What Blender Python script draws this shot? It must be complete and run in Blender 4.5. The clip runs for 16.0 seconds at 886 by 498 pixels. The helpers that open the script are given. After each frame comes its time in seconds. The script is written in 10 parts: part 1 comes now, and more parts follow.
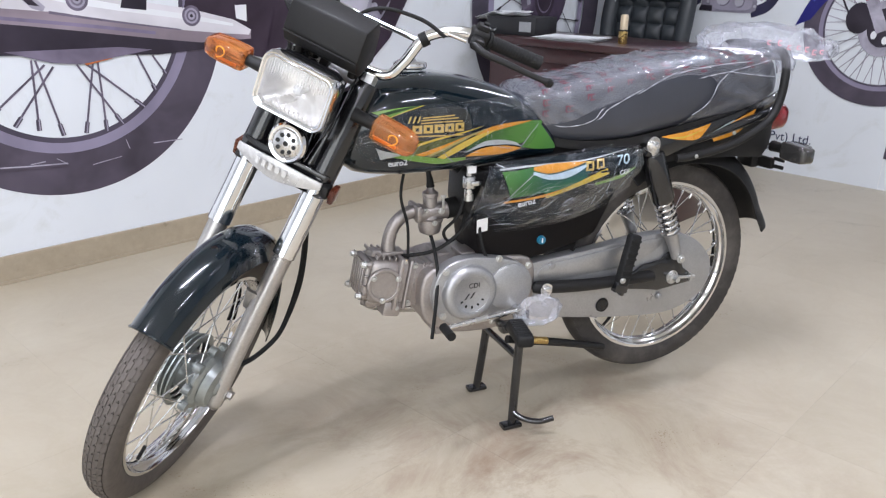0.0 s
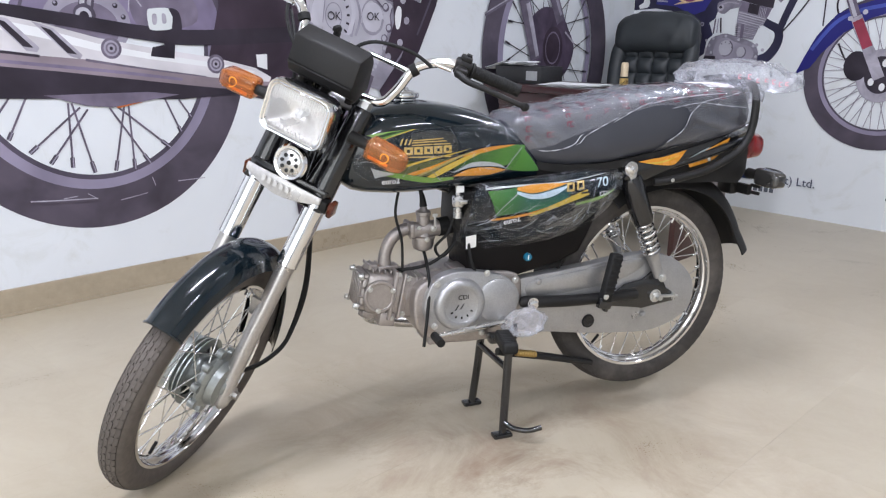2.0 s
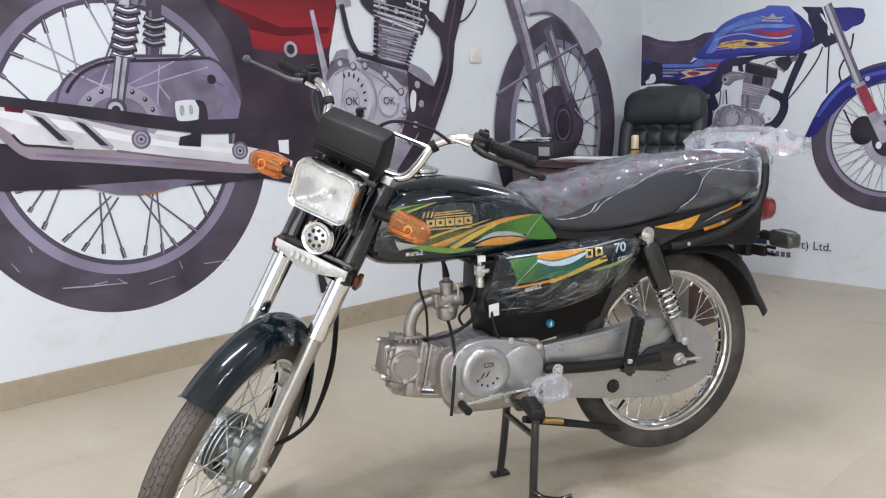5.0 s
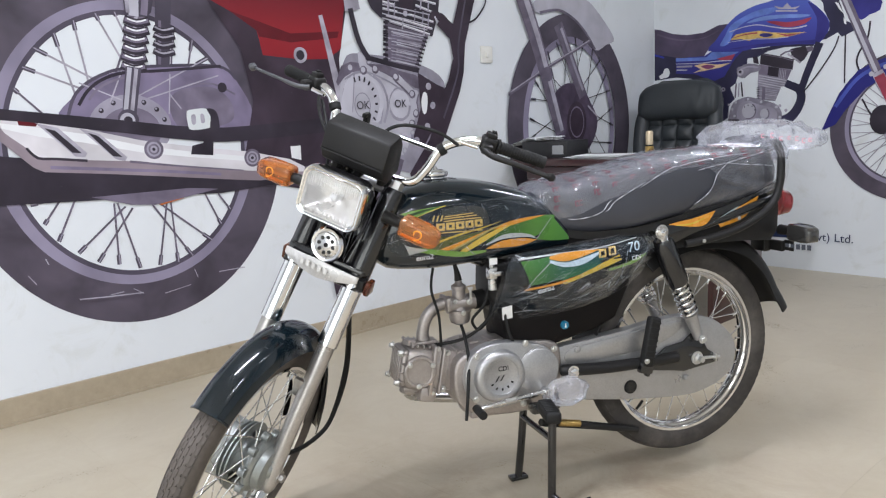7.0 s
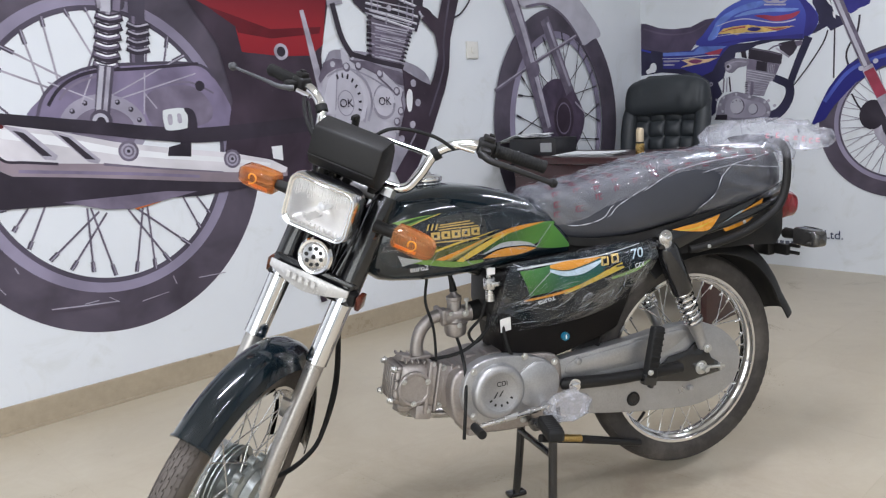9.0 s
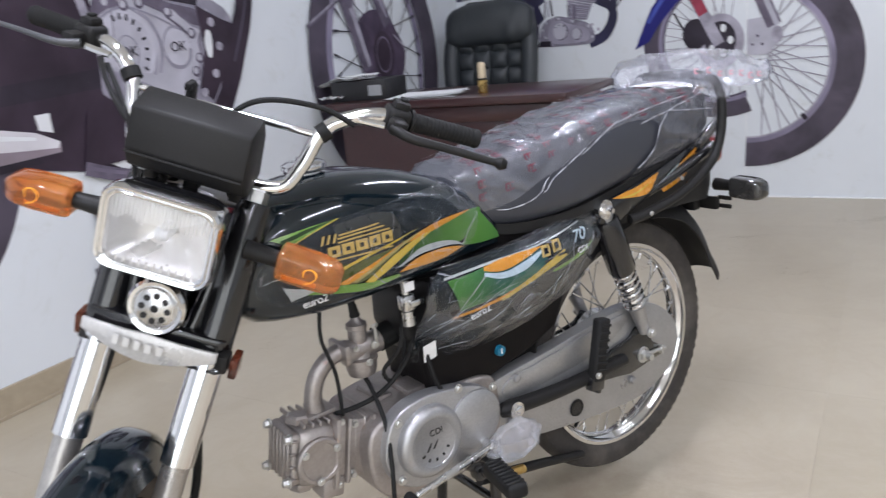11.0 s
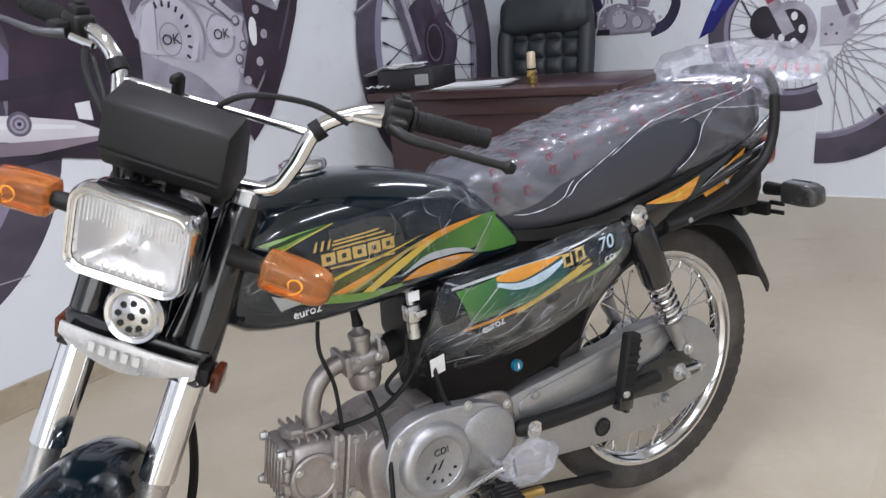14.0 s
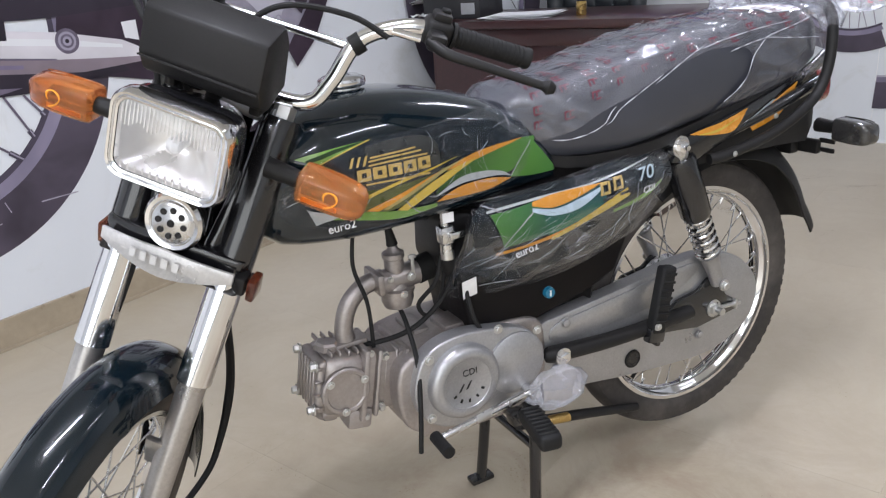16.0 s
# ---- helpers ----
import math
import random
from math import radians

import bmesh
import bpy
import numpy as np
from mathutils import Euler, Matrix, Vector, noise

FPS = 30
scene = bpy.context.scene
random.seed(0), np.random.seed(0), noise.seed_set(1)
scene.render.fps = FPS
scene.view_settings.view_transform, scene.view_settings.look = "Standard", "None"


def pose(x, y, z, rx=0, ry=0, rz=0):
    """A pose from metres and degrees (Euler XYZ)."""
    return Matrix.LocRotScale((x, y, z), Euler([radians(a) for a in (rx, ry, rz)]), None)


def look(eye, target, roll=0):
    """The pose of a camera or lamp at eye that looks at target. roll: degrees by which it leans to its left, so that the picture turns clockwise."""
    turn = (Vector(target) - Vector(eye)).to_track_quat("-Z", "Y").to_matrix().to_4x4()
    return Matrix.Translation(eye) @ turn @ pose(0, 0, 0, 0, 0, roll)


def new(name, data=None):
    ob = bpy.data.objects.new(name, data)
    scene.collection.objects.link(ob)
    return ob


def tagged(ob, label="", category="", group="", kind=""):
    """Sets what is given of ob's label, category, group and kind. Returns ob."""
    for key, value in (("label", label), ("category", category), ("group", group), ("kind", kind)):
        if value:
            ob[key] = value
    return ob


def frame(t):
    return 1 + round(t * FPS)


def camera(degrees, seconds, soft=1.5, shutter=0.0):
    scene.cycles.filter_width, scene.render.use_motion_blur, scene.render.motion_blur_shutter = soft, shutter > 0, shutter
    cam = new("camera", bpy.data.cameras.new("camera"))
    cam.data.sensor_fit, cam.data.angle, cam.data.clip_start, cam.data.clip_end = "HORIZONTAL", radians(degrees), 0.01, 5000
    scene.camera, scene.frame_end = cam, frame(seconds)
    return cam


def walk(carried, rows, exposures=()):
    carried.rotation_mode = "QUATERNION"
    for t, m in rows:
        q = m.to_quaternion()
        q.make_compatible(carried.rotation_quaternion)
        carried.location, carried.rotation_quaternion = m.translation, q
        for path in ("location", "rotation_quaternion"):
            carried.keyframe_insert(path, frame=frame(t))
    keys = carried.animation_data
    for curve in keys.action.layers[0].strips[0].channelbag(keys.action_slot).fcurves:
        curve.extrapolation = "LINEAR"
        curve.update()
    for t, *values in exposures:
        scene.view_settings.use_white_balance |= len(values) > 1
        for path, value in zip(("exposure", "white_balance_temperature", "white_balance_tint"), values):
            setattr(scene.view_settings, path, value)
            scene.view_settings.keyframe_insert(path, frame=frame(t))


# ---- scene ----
cam = camera(59.7, 16.0, soft=1.2, shutter=0.5)
PATH = [
    (0, (-0.67, -1.692, 1.099), (0.004, 0.069, 0.431), 1.6),
    (0.5, (-0.685, -1.735, 1.073), (-0.007, 0.043, 0.458), 2.6),
    (1, (-0.676, -1.791, 1.067), (-0.01, 0.006, 0.494), 2.6),
    (1.5, (-0.643, -1.845, 1.059), (-0.003, -0.029, 0.515), 1.9),
    (2, (-0.648, -1.881, 1.047), (-0.025, -0.055, 0.52), 1.1),
    (2.5, (-0.648, -1.887, 1.053), (-0.035, -0.051, 0.549), 0.6),
    (3, (-0.663, -1.9, 1.054), (-0.055, -0.053, 0.585), 0.3),
    (3.5, (-0.669, -1.907, 1.052), (-0.061, -0.051, 0.623), -0.1),
    (4, (-0.673, -1.912, 1.047), (-0.065, -0.044, 0.67), -0.3),
    (4.5, (-0.681, -1.927, 1.034), (-0.077, -0.05, 0.701), -0.7),
    (7, (-0.655, -1.915, 1.039), (-0.106, -0.019, 0.715), -2.7),
    (7.5, (-0.657, -1.919, 1.04), (-0.119, -0.019, 0.719), -2.8),
    (8, (-0.656, -1.925, 1.041), (-0.12, -0.024, 0.723), -2.7),
    (10.5, (-0.639, -1.37, 1.1), (0.245, 0.359, 0.622), -5.2),
    (11, (-0.632, -1.232, 1.106), (0.406, 0.388, 0.56), -5.9),
    (11.5, (-0.759, -1.15, 1.104), (0.476, 0.312, 0.523), -5.4),
    (12, (-0.838, -1.141, 1.11), (0.531, 0.191, 0.517), -5.0),
    (12.5, (-0.836, -1.155, 1.111), (0.613, 0.09, 0.519), -4.8),
    (13, (-0.734, -1.177, 1.105), (0.55, 0.248, 0.54), -6.2),
    (13.5, (-0.547, -1.206, 1.119), (0.467, 0.436, 0.594), -6.4),
    (14, (-0.503, -1.192, 1.101), (0.391, 0.507, 0.541), -5.8),
    (14.5, (-0.508, -1.191, 1.092), (0.332, 0.518, 0.482), -5.5),
    (15, (-0.5, -1.206, 1.084), (0.312, 0.503, 0.434), -5.1),
    (15.5, (-0.503, -1.205, 1.081), (0.288, 0.502, 0.402), -4.8),
    (16, (-0.502, -1.203, 1.075), (0.266, 0.505, 0.375), -4.7),
]
EXPOSURES = [(0.0, 0.23, 6320, 13), (3.0, 0.17, 6400, 12), (4.5, 0.14, 6500, 10), (8.0, 0.09, 6480, 10), (11.0, 0.01, 6330, 13), (16.0, 0.0, 6400, 13)]
walk(cam, [(t, look(eye, target, roll)) for t, eye, target, roll in PATH], exposures=EXPOSURES)

# ---------------------------------------------------------------- frames of reference
# The room: u runs along the mural wall from the corner, v along the other wall.
ROOM = pose(2.427, 3.077, 0, 0, 0, 206)
# The motorcycle: x to its rear, y to its right, z up.
BIKE = pose(0.0, -0.055, 0, 0, 0, 3.0)
RAKE, STEER = radians(28.0), radians(54.3)
AXIS = Vector((math.sin(RAKE), 0, math.cos(RAKE)))
PIV = Vector((-0.626, 0.021, 0.257))
ST = Matrix.Translation(PIV) @ Matrix.Rotation(STEER, 4, AXIS) @ Matrix.Translation(-PIV)
FWD = Vector((-math.cos(RAKE), 0, math.sin(RAKE)))
CEIL = 2.9

# ---------------------------------------------------------------- world and lamps
world = bpy.data.worlds.new("world")
scene.world = world
world.use_nodes = True
world.node_tree.nodes["Background"].inputs[0].default_value = (0.35, 0.4, 0.5, 1)
world.node_tree.nodes["Background"].inputs[1].default_value = 0.05
LAMPS = [(1.6, 2.0, 25), (4.2, 2.0, 48), (1.6, 4.4, 12), (4.2, 4.4, 38), (6.8, 2.0, 50), (6.8, 4.4, 40)]  # u, v, watts


def room_lamp(u, v, watts):
    data = bpy.data.lights.new("tube_lamp", "AREA")
    data.shape, data.size, data.size_y = "RECTANGLE", 1.15, 0.05
    data.energy, data.color = watts, (0.850, 0.880, 1.0)
    ob = new("tube_lamp", data)
    ob.matrix_world = ROOM @ pose(u, v, CEIL - 0.075)
    return ob


for u, v, watts in LAMPS:
    room_lamp(u, v, watts)

# Daylight through the glazed shopfront in the side wall.
SHOP_A, SHOP_B, SHOP_Z0, SHOP_Z1 = 2.0, 6.2, 0.30, 2.50
sky_light = bpy.data.lights.new("shopfront_daylight", "AREA")
sky_light.shape, sky_light.size, sky_light.size_y = "RECTANGLE", SHOP_B - SHOP_A - 0.1, SHOP_Z1 - SHOP_Z0 - 0.1
sky_light.energy, sky_light.color = 88.0, (0.955, 0.995, 0.98)
sky_lamp = new("shopfront_daylight", sky_light)
sky_lamp.matrix_world = ROOM @ Matrix.Translation((8.6 + 0.02, (SHOP_A + SHOP_B) / 2, (SHOP_Z0 + SHOP_Z1) / 2)) @ pose(0, 0, 0, 0, 0, 90) @ pose(0, 0, 0, 90, 0, 0)

# ---------------------------------------------------------------- materials


def rgb(c, a=1.0):
    return (*c, a) if len(c) == 3 else tuple(c)


class Mat:
    """A node material under construction."""

    def __init__(self, name):
        self.m = bpy.data.materials.new(name)
        self.m.use_nodes = True
        self.t = self.m.node_tree
        self.b = self.t.nodes["Principled BSDF"]
        self.out = self.t.nodes["Material Output"]
        self.co = None

    def node(self, kind, **kw):
        n = self.t.nodes.new(kind)
        for k, v in kw.items():
            n.inputs[k.replace("_", " ")].default_value = v
        return n

    def link(self, a, b):
        self.t.links.new(a, b)

    def coords(self):
        if self.co is None:
            self.co = self.t.nodes.new("ShaderNodeTexCoord")
        return self.co.outputs["Object"]

    def noise(self, scale, detail=4, rough=0.6, distort=0.0, stretch=None):
        n = self.node("ShaderNodeTexNoise", Scale=scale, Detail=detail, Roughness=rough, Distortion=distort)
        if stretch:
            mp = self.node("ShaderNodeMapping", Scale=stretch)
            self.link(self.coords(), mp.inputs["Vector"])
            self.link(mp.outputs["Vector"], n.inputs["Vector"])
        else:
            self.link(self.coords(), n.inputs["Vector"])
        return n.outputs["Fac"]

    def ramp(self, fac, stops):
        r = self.t.nodes.new("ShaderNodeValToRGB")
        while len(r.color_ramp.elements) < len(stops):
            r.color_ramp.elements.new(0.5)
        for e, (p, c) in zip(r.color_ramp.elements, stops):
            e.position, e.color = p, rgb(c)
        self.link(fac, r.inputs["Fac"])
        return r.outputs["Color"]

    def mix(self, fac, a, b, mode="MIX"):
        n = self.t.nodes.new("ShaderNodeMix")
        n.data_type, n.blend_type = "RGBA", mode
        for value, slot in ((fac, 0), (a, 6), (b, 7)):
            if isinstance(value, bpy.types.NodeSocket):
                self.link(value, n.inputs[slot])
            else:
                n.inputs[slot].default_value = rgb(value) if slot else value
        return n.outputs[2]

    def bump(self, height, strength=0.2, distance=0.002):
        n = self.node("ShaderNodeBump", Strength=strength, Distance=distance)
        self.link(height, n.inputs["Height"])
        self.link(n.outputs["Normal"], self.b.inputs["Normal"])

    def set(self, **kw):
        for k, v in kw.items():
            self.b.inputs[k.replace("_", " ")].default_value = v
        return self


def plain(name, color, rough=0.5, metal=0.0, vary=0.12, grain=60.0, bump=0.0, dist=0.001, coat=0.0, rvary=0.12, big=4.0, spec=0.5):
    """A surface of one stuff, with variation at two scales in colour and gloss."""
    m = Mat(name)
    fine, wide = m.noise(grain, 5), m.noise(big, 3)
    both = m.mix(0.5, fine, wide)
    dark, light = [tuple(v * f for v in color) for f in (1 - vary, 1 + vary)]
    m.link(m.ramp(both, [(0.3, dark), (0.7, light)]), m.b.inputs["Base Color"])
    m.link(m.ramp(both, [(0.3, (max(rough - rvary, 0.02),) * 3), (0.7, (min(rough + rvary, 1.0),) * 3)]), m.b.inputs["Roughness"])
    m.set(Metallic=metal, Specular_IOR_Level=spec)
    if coat:
        m.set(Coat_Weight=coat, Coat_Roughness=0.04)
    if bump:
        m.bump(fine, bump, dist)
    return m.m


def wall_paint():
    m = Mat("white_wall_vinyl")
    wide, fine = m.noise(1.3, 4), m.noise(220, 3)
    smear = m.noise(3.0, 6, 0.7, 1.5)
    base = m.ramp(wide, [(0.3, (0.675, 0.705, 0.735)), (0.7, (0.735, 0.765, 0.795))])
    dirt = m.ramp(smear, [(0.56, (1, 1, 1)), (0.8, (0.86, 0.85, 0.80))])
    m.link(m.mix(1.0, base, dirt, "MULTIPLY"), m.b.inputs["Base Color"])
    m.set(Roughness=0.42)
    m.bump(fine, 0.05, 0.001)
    return m.m


def floor_stone():
    m = Mat("beige_marble_tile")
    info = m.t.nodes.new("ShaderNodeObjectInfo")
    geo = m.t.nodes.new("ShaderNodeNewGeometry")
    m.co = geo
    m.coords = lambda: geo.outputs["Position"]
    cloud, vein, grit, big = m.noise(2.2, 6, 0.65, 0.8), m.noise(4.5, 8, 0.7, 0.7), m.noise(140, 3), m.noise(0.5, 3)
    base = m.ramp(cloud, [(0.25, (0.415, 0.364, 0.272)), (0.55, (0.465, 0.416, 0.322)), (0.8, (0.505, 0.460, 0.364))])
    veins = m.ramp(vein, [(0.42, (1, 1, 1)), (0.5, (0.97, 0.96, 0.945)), (0.58, (1, 1, 1))])
    c = m.mix(1.0, base, veins, "MULTIPLY")
    c = m.mix(1.0, c, m.ramp(big, [(0.35, (0.92, 0.905, 0.88)), (0.65, (1.04, 1.03, 1.02))]), "MULTIPLY")
    tone = m.ramp(info.outputs["Random"], [(0.0, (0.975, 0.972, 0.965)), (1.0, (1.02, 1.02, 1.02))])
    c = m.mix(1.0, c, tone, "MULTIPLY")
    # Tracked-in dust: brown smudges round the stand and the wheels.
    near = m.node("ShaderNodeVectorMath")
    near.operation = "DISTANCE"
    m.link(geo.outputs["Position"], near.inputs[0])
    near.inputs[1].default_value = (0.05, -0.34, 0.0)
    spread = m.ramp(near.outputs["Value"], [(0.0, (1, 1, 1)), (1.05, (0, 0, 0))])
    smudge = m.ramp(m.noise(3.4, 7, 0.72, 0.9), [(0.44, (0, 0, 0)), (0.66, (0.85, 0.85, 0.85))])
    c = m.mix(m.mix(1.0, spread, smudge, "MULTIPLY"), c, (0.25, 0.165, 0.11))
    specks = m.ramp(m.noise(26, 4, 0.7), [(0.66, (0, 0, 0)), (0.74, (0.35, 0.35, 0.35))])
    c = m.mix(m.mix(1.0, specks, m.ramp(big, [(0.4, (0.15,) * 3), (0.6, (0.7,) * 3)]), "MULTIPLY"), c, (0.27, 0.23, 0.19))
    m.link(c, m.b.inputs["Base Color"])
    m.link(m.ramp(m.mix(0.4, cloud, grit), [(0.3, (0.24,) * 3), (0.7, (0.42,) * 3)]), m.b.inputs["Roughness"])
    m.bump(grit, 0.04, 0.0006)
    return m.m


def wood_dark():
    m = Mat("mahogany_veneer")
    g = m.noise(9, 6, 0.6, 0.6, (1, 12, 12))
    f = m.noise(70, 3, 0.6, 0.2, (1, 14, 14))
    c = m.mix(0.35, m.ramp(g, [(0.3, (0.026, 0.008, 0.009)), (0.7, (0.060, 0.018, 0.018))]), m.ramp(f, [(0.3, (0.022, 0.007, 0.007)), (0.7, (0.065, 0.021, 0.020))]))
    m.link(c, m.b.inputs["Base Color"])
    m.set(Roughness=0.28, Coat_Weight=0.3, Coat_Roughness=0.12)
    return m.m


def film(name, opacity=0.12, crease=60.0, strength=0.6, tint=(0.9, 0.92, 0.95), ior=1.35, shine=1.0, rough=0.12, lines=0.5, wide=0.02, stretch=(1, 1, 1), fine=5):
    """Thin clear plastic wrap: mostly see-through, with shiny folds and a web of fine creases, their glints painted
    white.
    """
    m = Mat(name)
    t = m.t
    clear = t.nodes.new("ShaderNodeBsdfTransparent")
    clear.inputs[0].default_value = (0.95, 0.955, 0.96, 1)
    gloss = t.nodes.new("ShaderNodeBsdfGlossy")
    gloss.inputs["Color"].default_value = rgb(tint)
    gloss.inputs["Roughness"].default_value = rough
    milk = t.nodes.new("ShaderNodeBsdfTranslucent")
    milk.inputs[0].default_value = (0.8, 0.82, 0.85, 1)
    diff = t.nodes.new("ShaderNodeBsdfDiffuse")
    diff.inputs[0].default_value = (0.76, 0.75, 0.83, 1)
    a, b2 = m.noise(crease, fine, 0.6, 1.2, stretch), m.noise(crease * 0.3, min(fine, 4), 0.6, 2.0, stretch)
    h = m.mix(0.6, a, b2)
    bump = m.node("ShaderNodeBump", Strength=strength, Distance=0.010)
    m.link(h, bump.inputs["Height"])
    fres = m.node("ShaderNodeFresnel", IOR=ior)
    for n in (gloss, diff):
        m.link(bump.outputs["Normal"], n.inputs["Normal"])
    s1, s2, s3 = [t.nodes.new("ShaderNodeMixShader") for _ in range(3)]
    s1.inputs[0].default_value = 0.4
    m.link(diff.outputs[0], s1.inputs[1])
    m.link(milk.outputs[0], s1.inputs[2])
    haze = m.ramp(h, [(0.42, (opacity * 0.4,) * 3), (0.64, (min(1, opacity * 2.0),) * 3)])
    # Fine creases, their glints painted as pale lines: straight broken ridges of crumpled film, at two sizes and
    # slants.
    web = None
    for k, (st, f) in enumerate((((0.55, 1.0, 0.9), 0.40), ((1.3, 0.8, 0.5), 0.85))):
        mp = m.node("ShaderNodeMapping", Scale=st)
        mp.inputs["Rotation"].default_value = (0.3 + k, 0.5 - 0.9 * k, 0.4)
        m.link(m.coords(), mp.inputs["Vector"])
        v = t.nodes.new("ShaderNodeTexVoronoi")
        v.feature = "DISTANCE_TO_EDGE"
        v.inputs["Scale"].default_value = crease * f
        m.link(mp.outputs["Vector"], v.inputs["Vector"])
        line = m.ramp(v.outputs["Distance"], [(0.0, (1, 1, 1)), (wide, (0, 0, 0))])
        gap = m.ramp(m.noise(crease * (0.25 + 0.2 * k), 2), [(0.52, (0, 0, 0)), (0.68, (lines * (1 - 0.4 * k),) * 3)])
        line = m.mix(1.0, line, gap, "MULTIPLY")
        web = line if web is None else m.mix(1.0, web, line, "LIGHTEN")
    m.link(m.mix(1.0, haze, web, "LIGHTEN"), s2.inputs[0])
    m.link(clear.outputs[0], s2.inputs[1])
    m.link(s1.outputs[0], s2.inputs[2])
    soft = m.t.nodes.new("ShaderNodeMath")
    soft.operation = "MULTIPLY"
    m.link(fres.outputs[0], soft.inputs[0])
    soft.inputs[1].default_value = shine
    m.link(soft.outputs[0], s3.inputs[0])
    m.link(s2.outputs[0], s3.inputs[1])
    m.link(gloss.outputs[0], s3.inputs[2])
    m.link(s3.outputs[0], m.out.inputs["Surface"])
    return m.m


def glass(name, tint=(1, 1, 1), rough=0.02):
    m = Mat(name)
    t = m.t
    clear = t.nodes.new("ShaderNodeBsdfTransparent")
    clear.inputs[0].default_value = rgb(tint)
    gloss = t.nodes.new("ShaderNodeBsdfGlossy")
    gloss.inputs["Roughness"].default_value = rough
    fres = m.node("ShaderNodeFresnel", IOR=1.5)
    mix = t.nodes.new("ShaderNodeMixShader")
    m.link(fres.outputs[0], mix.inputs[0])
    m.link(clear.outputs[0], mix.inputs[1])
    m.link(gloss.outputs[0], mix.inputs[2])
    m.link(mix.outputs[0], m.out.inputs["Surface"])
    return m.m


def glow(name, color, strength):
    m = Mat(name)
    m.set(Base_Color=rgb(color), Emission_Color=rgb(color), Emission_Strength=strength)
    return m.m


def tinted_lens(name, color, inner):
    """Moulded plastic lens with fine ribs, some light going through."""
    m = Mat(name)
    w = m.t.nodes.new("ShaderNodeTexWave")
    w.inputs["Scale"].default_value = 55
    m.link(m.coords(), w.inputs["Vector"])
    m.link(m.ramp(m.noise(14, 3), [(0.35, color), (0.65, inner)]), m.b.inputs["Base Color"])
    m.set(Roughness=0.1, Transmission_Weight=0.8, IOR=1.25, Coat_Weight=1.0, Coat_Roughness=0.03)
    m.bump(w.outputs["Fac"], 0.15, 0.001)
    return m.m


def tyre_rubber(name, brown=(0.060, 0.050, 0.044)):
    m = Mat(name)
    a, dust = m.noise(90, 4), m.noise(7, 5, 0.7)
    c = m.mix(m.ramp(dust, [(0.45, (0, 0, 0)), (0.75, (0.65, 0.65, 0.65))]), m.ramp(a, [(0.3, tuple(v * 0.7 for v in brown)), (0.7, brown)]), (0.13, 0.115, 0.10))
    m.link(c, m.b.inputs["Base Color"])
    m.set(Roughness=0.72)
    m.bump(a, 0.25, 0.0008)
    return m.m


def bike_paint():
    m = Mat("black_green_paint")
    m.link(m.ramp(m.noise(3, 2), [(0.3, (0.0025, 0.0062, 0.0095)), (0.7, (0.004, 0.0105, 0.016))]), m.b.inputs["Base Color"])
    m.set(Roughness=0.2, Specular_IOR_Level=0.15, Coat_Weight=0.9, Coat_Roughness=0.02)
    m.bump(m.noise(40, 2), 0.012, 0.002)
    return m.m


def chrome_metal(name="chrome", rough=0.07, color=(0.78, 0.78, 0.79)):
    m = Mat(name)
    a = m.noise(25, 4)
    m.link(m.ramp(a, [(0.3, (max(rough - 0.03, 0.02),) * 3), (0.75, (rough + 0.07,) * 3)]), m.b.inputs["Roughness"])
    m.set(Base_Color=rgb(color), Metallic=1.0)
    m.bump(m.noise(180, 2), 0.02, 0.0004)
    return m.m


def cast_metal(name, color, rough, grain=160.0, bump=0.35, metal=0.85):
    m = Mat(name)
    a, w = m.noise(grain, 5), m.noise(9, 5, 0.7)
    m.link(m.ramp(m.mix(0.6, a, w), [(0.3, tuple(v * 0.72 for v in color)), (0.7, tuple(min(1, v * 1.1) for v in color))]), m.b.inputs["Base Color"])
    m.link(m.ramp(w, [(0.3, (rough - 0.1,) * 3), (0.7, (rough + 0.1,) * 3)]), m.b.inputs["Roughness"])
    m.set(Metallic=metal)
    m.bump(a, bump, 0.0008)
    return m.m


def print_ink(name, color, lift=0.25, scale=5.0):
    """Printed vinyl: a colour with soft tonal drift and the film's slight gloss."""
    m = Mat(name)
    drift, scuff = m.noise(scale, 3, 0.5, 0.4), m.noise(30, 6, 0.75)
    a, b = [tuple(min(1, v * f) for v in color) for f in (1 - lift, 1 + lift)]
    c = m.ramp(drift, [(0.3, a), (0.7, b)])
    c = m.mix(m.ramp(scuff, [(0.68, (0, 0, 0)), (0.74, (0.12, 0.12, 0.12))]), c, (0.5, 0.5, 0.52))
    m.link(c, m.b.inputs["Base Color"])
    m.set(Roughness=0.42, Specular_IOR_Level=0.25)
    return m.m


def print_blend(name, stops, axis=2, scale=1.0, offset=0.0):
    """Printed vinyl with a colour run along one axis of the wall."""
    m = Mat(name)
    sep = m.t.nodes.new("ShaderNodeSeparateXYZ")
    m.link(m.coords(), sep.inputs[0])
    ma = m.t.nodes.new("ShaderNodeMath")
    ma.operation = "MULTIPLY_ADD"
    m.link(sep.outputs[axis], ma.inputs[0])
    ma.inputs[1].default_value, ma.inputs[2].default_value = scale, offset
    m.link(m.ramp(ma.outputs[0], stops), m.b.inputs["Base Color"])
    m.set(Roughness=0.42, Specular_IOR_Level=0.25)
    return m.m


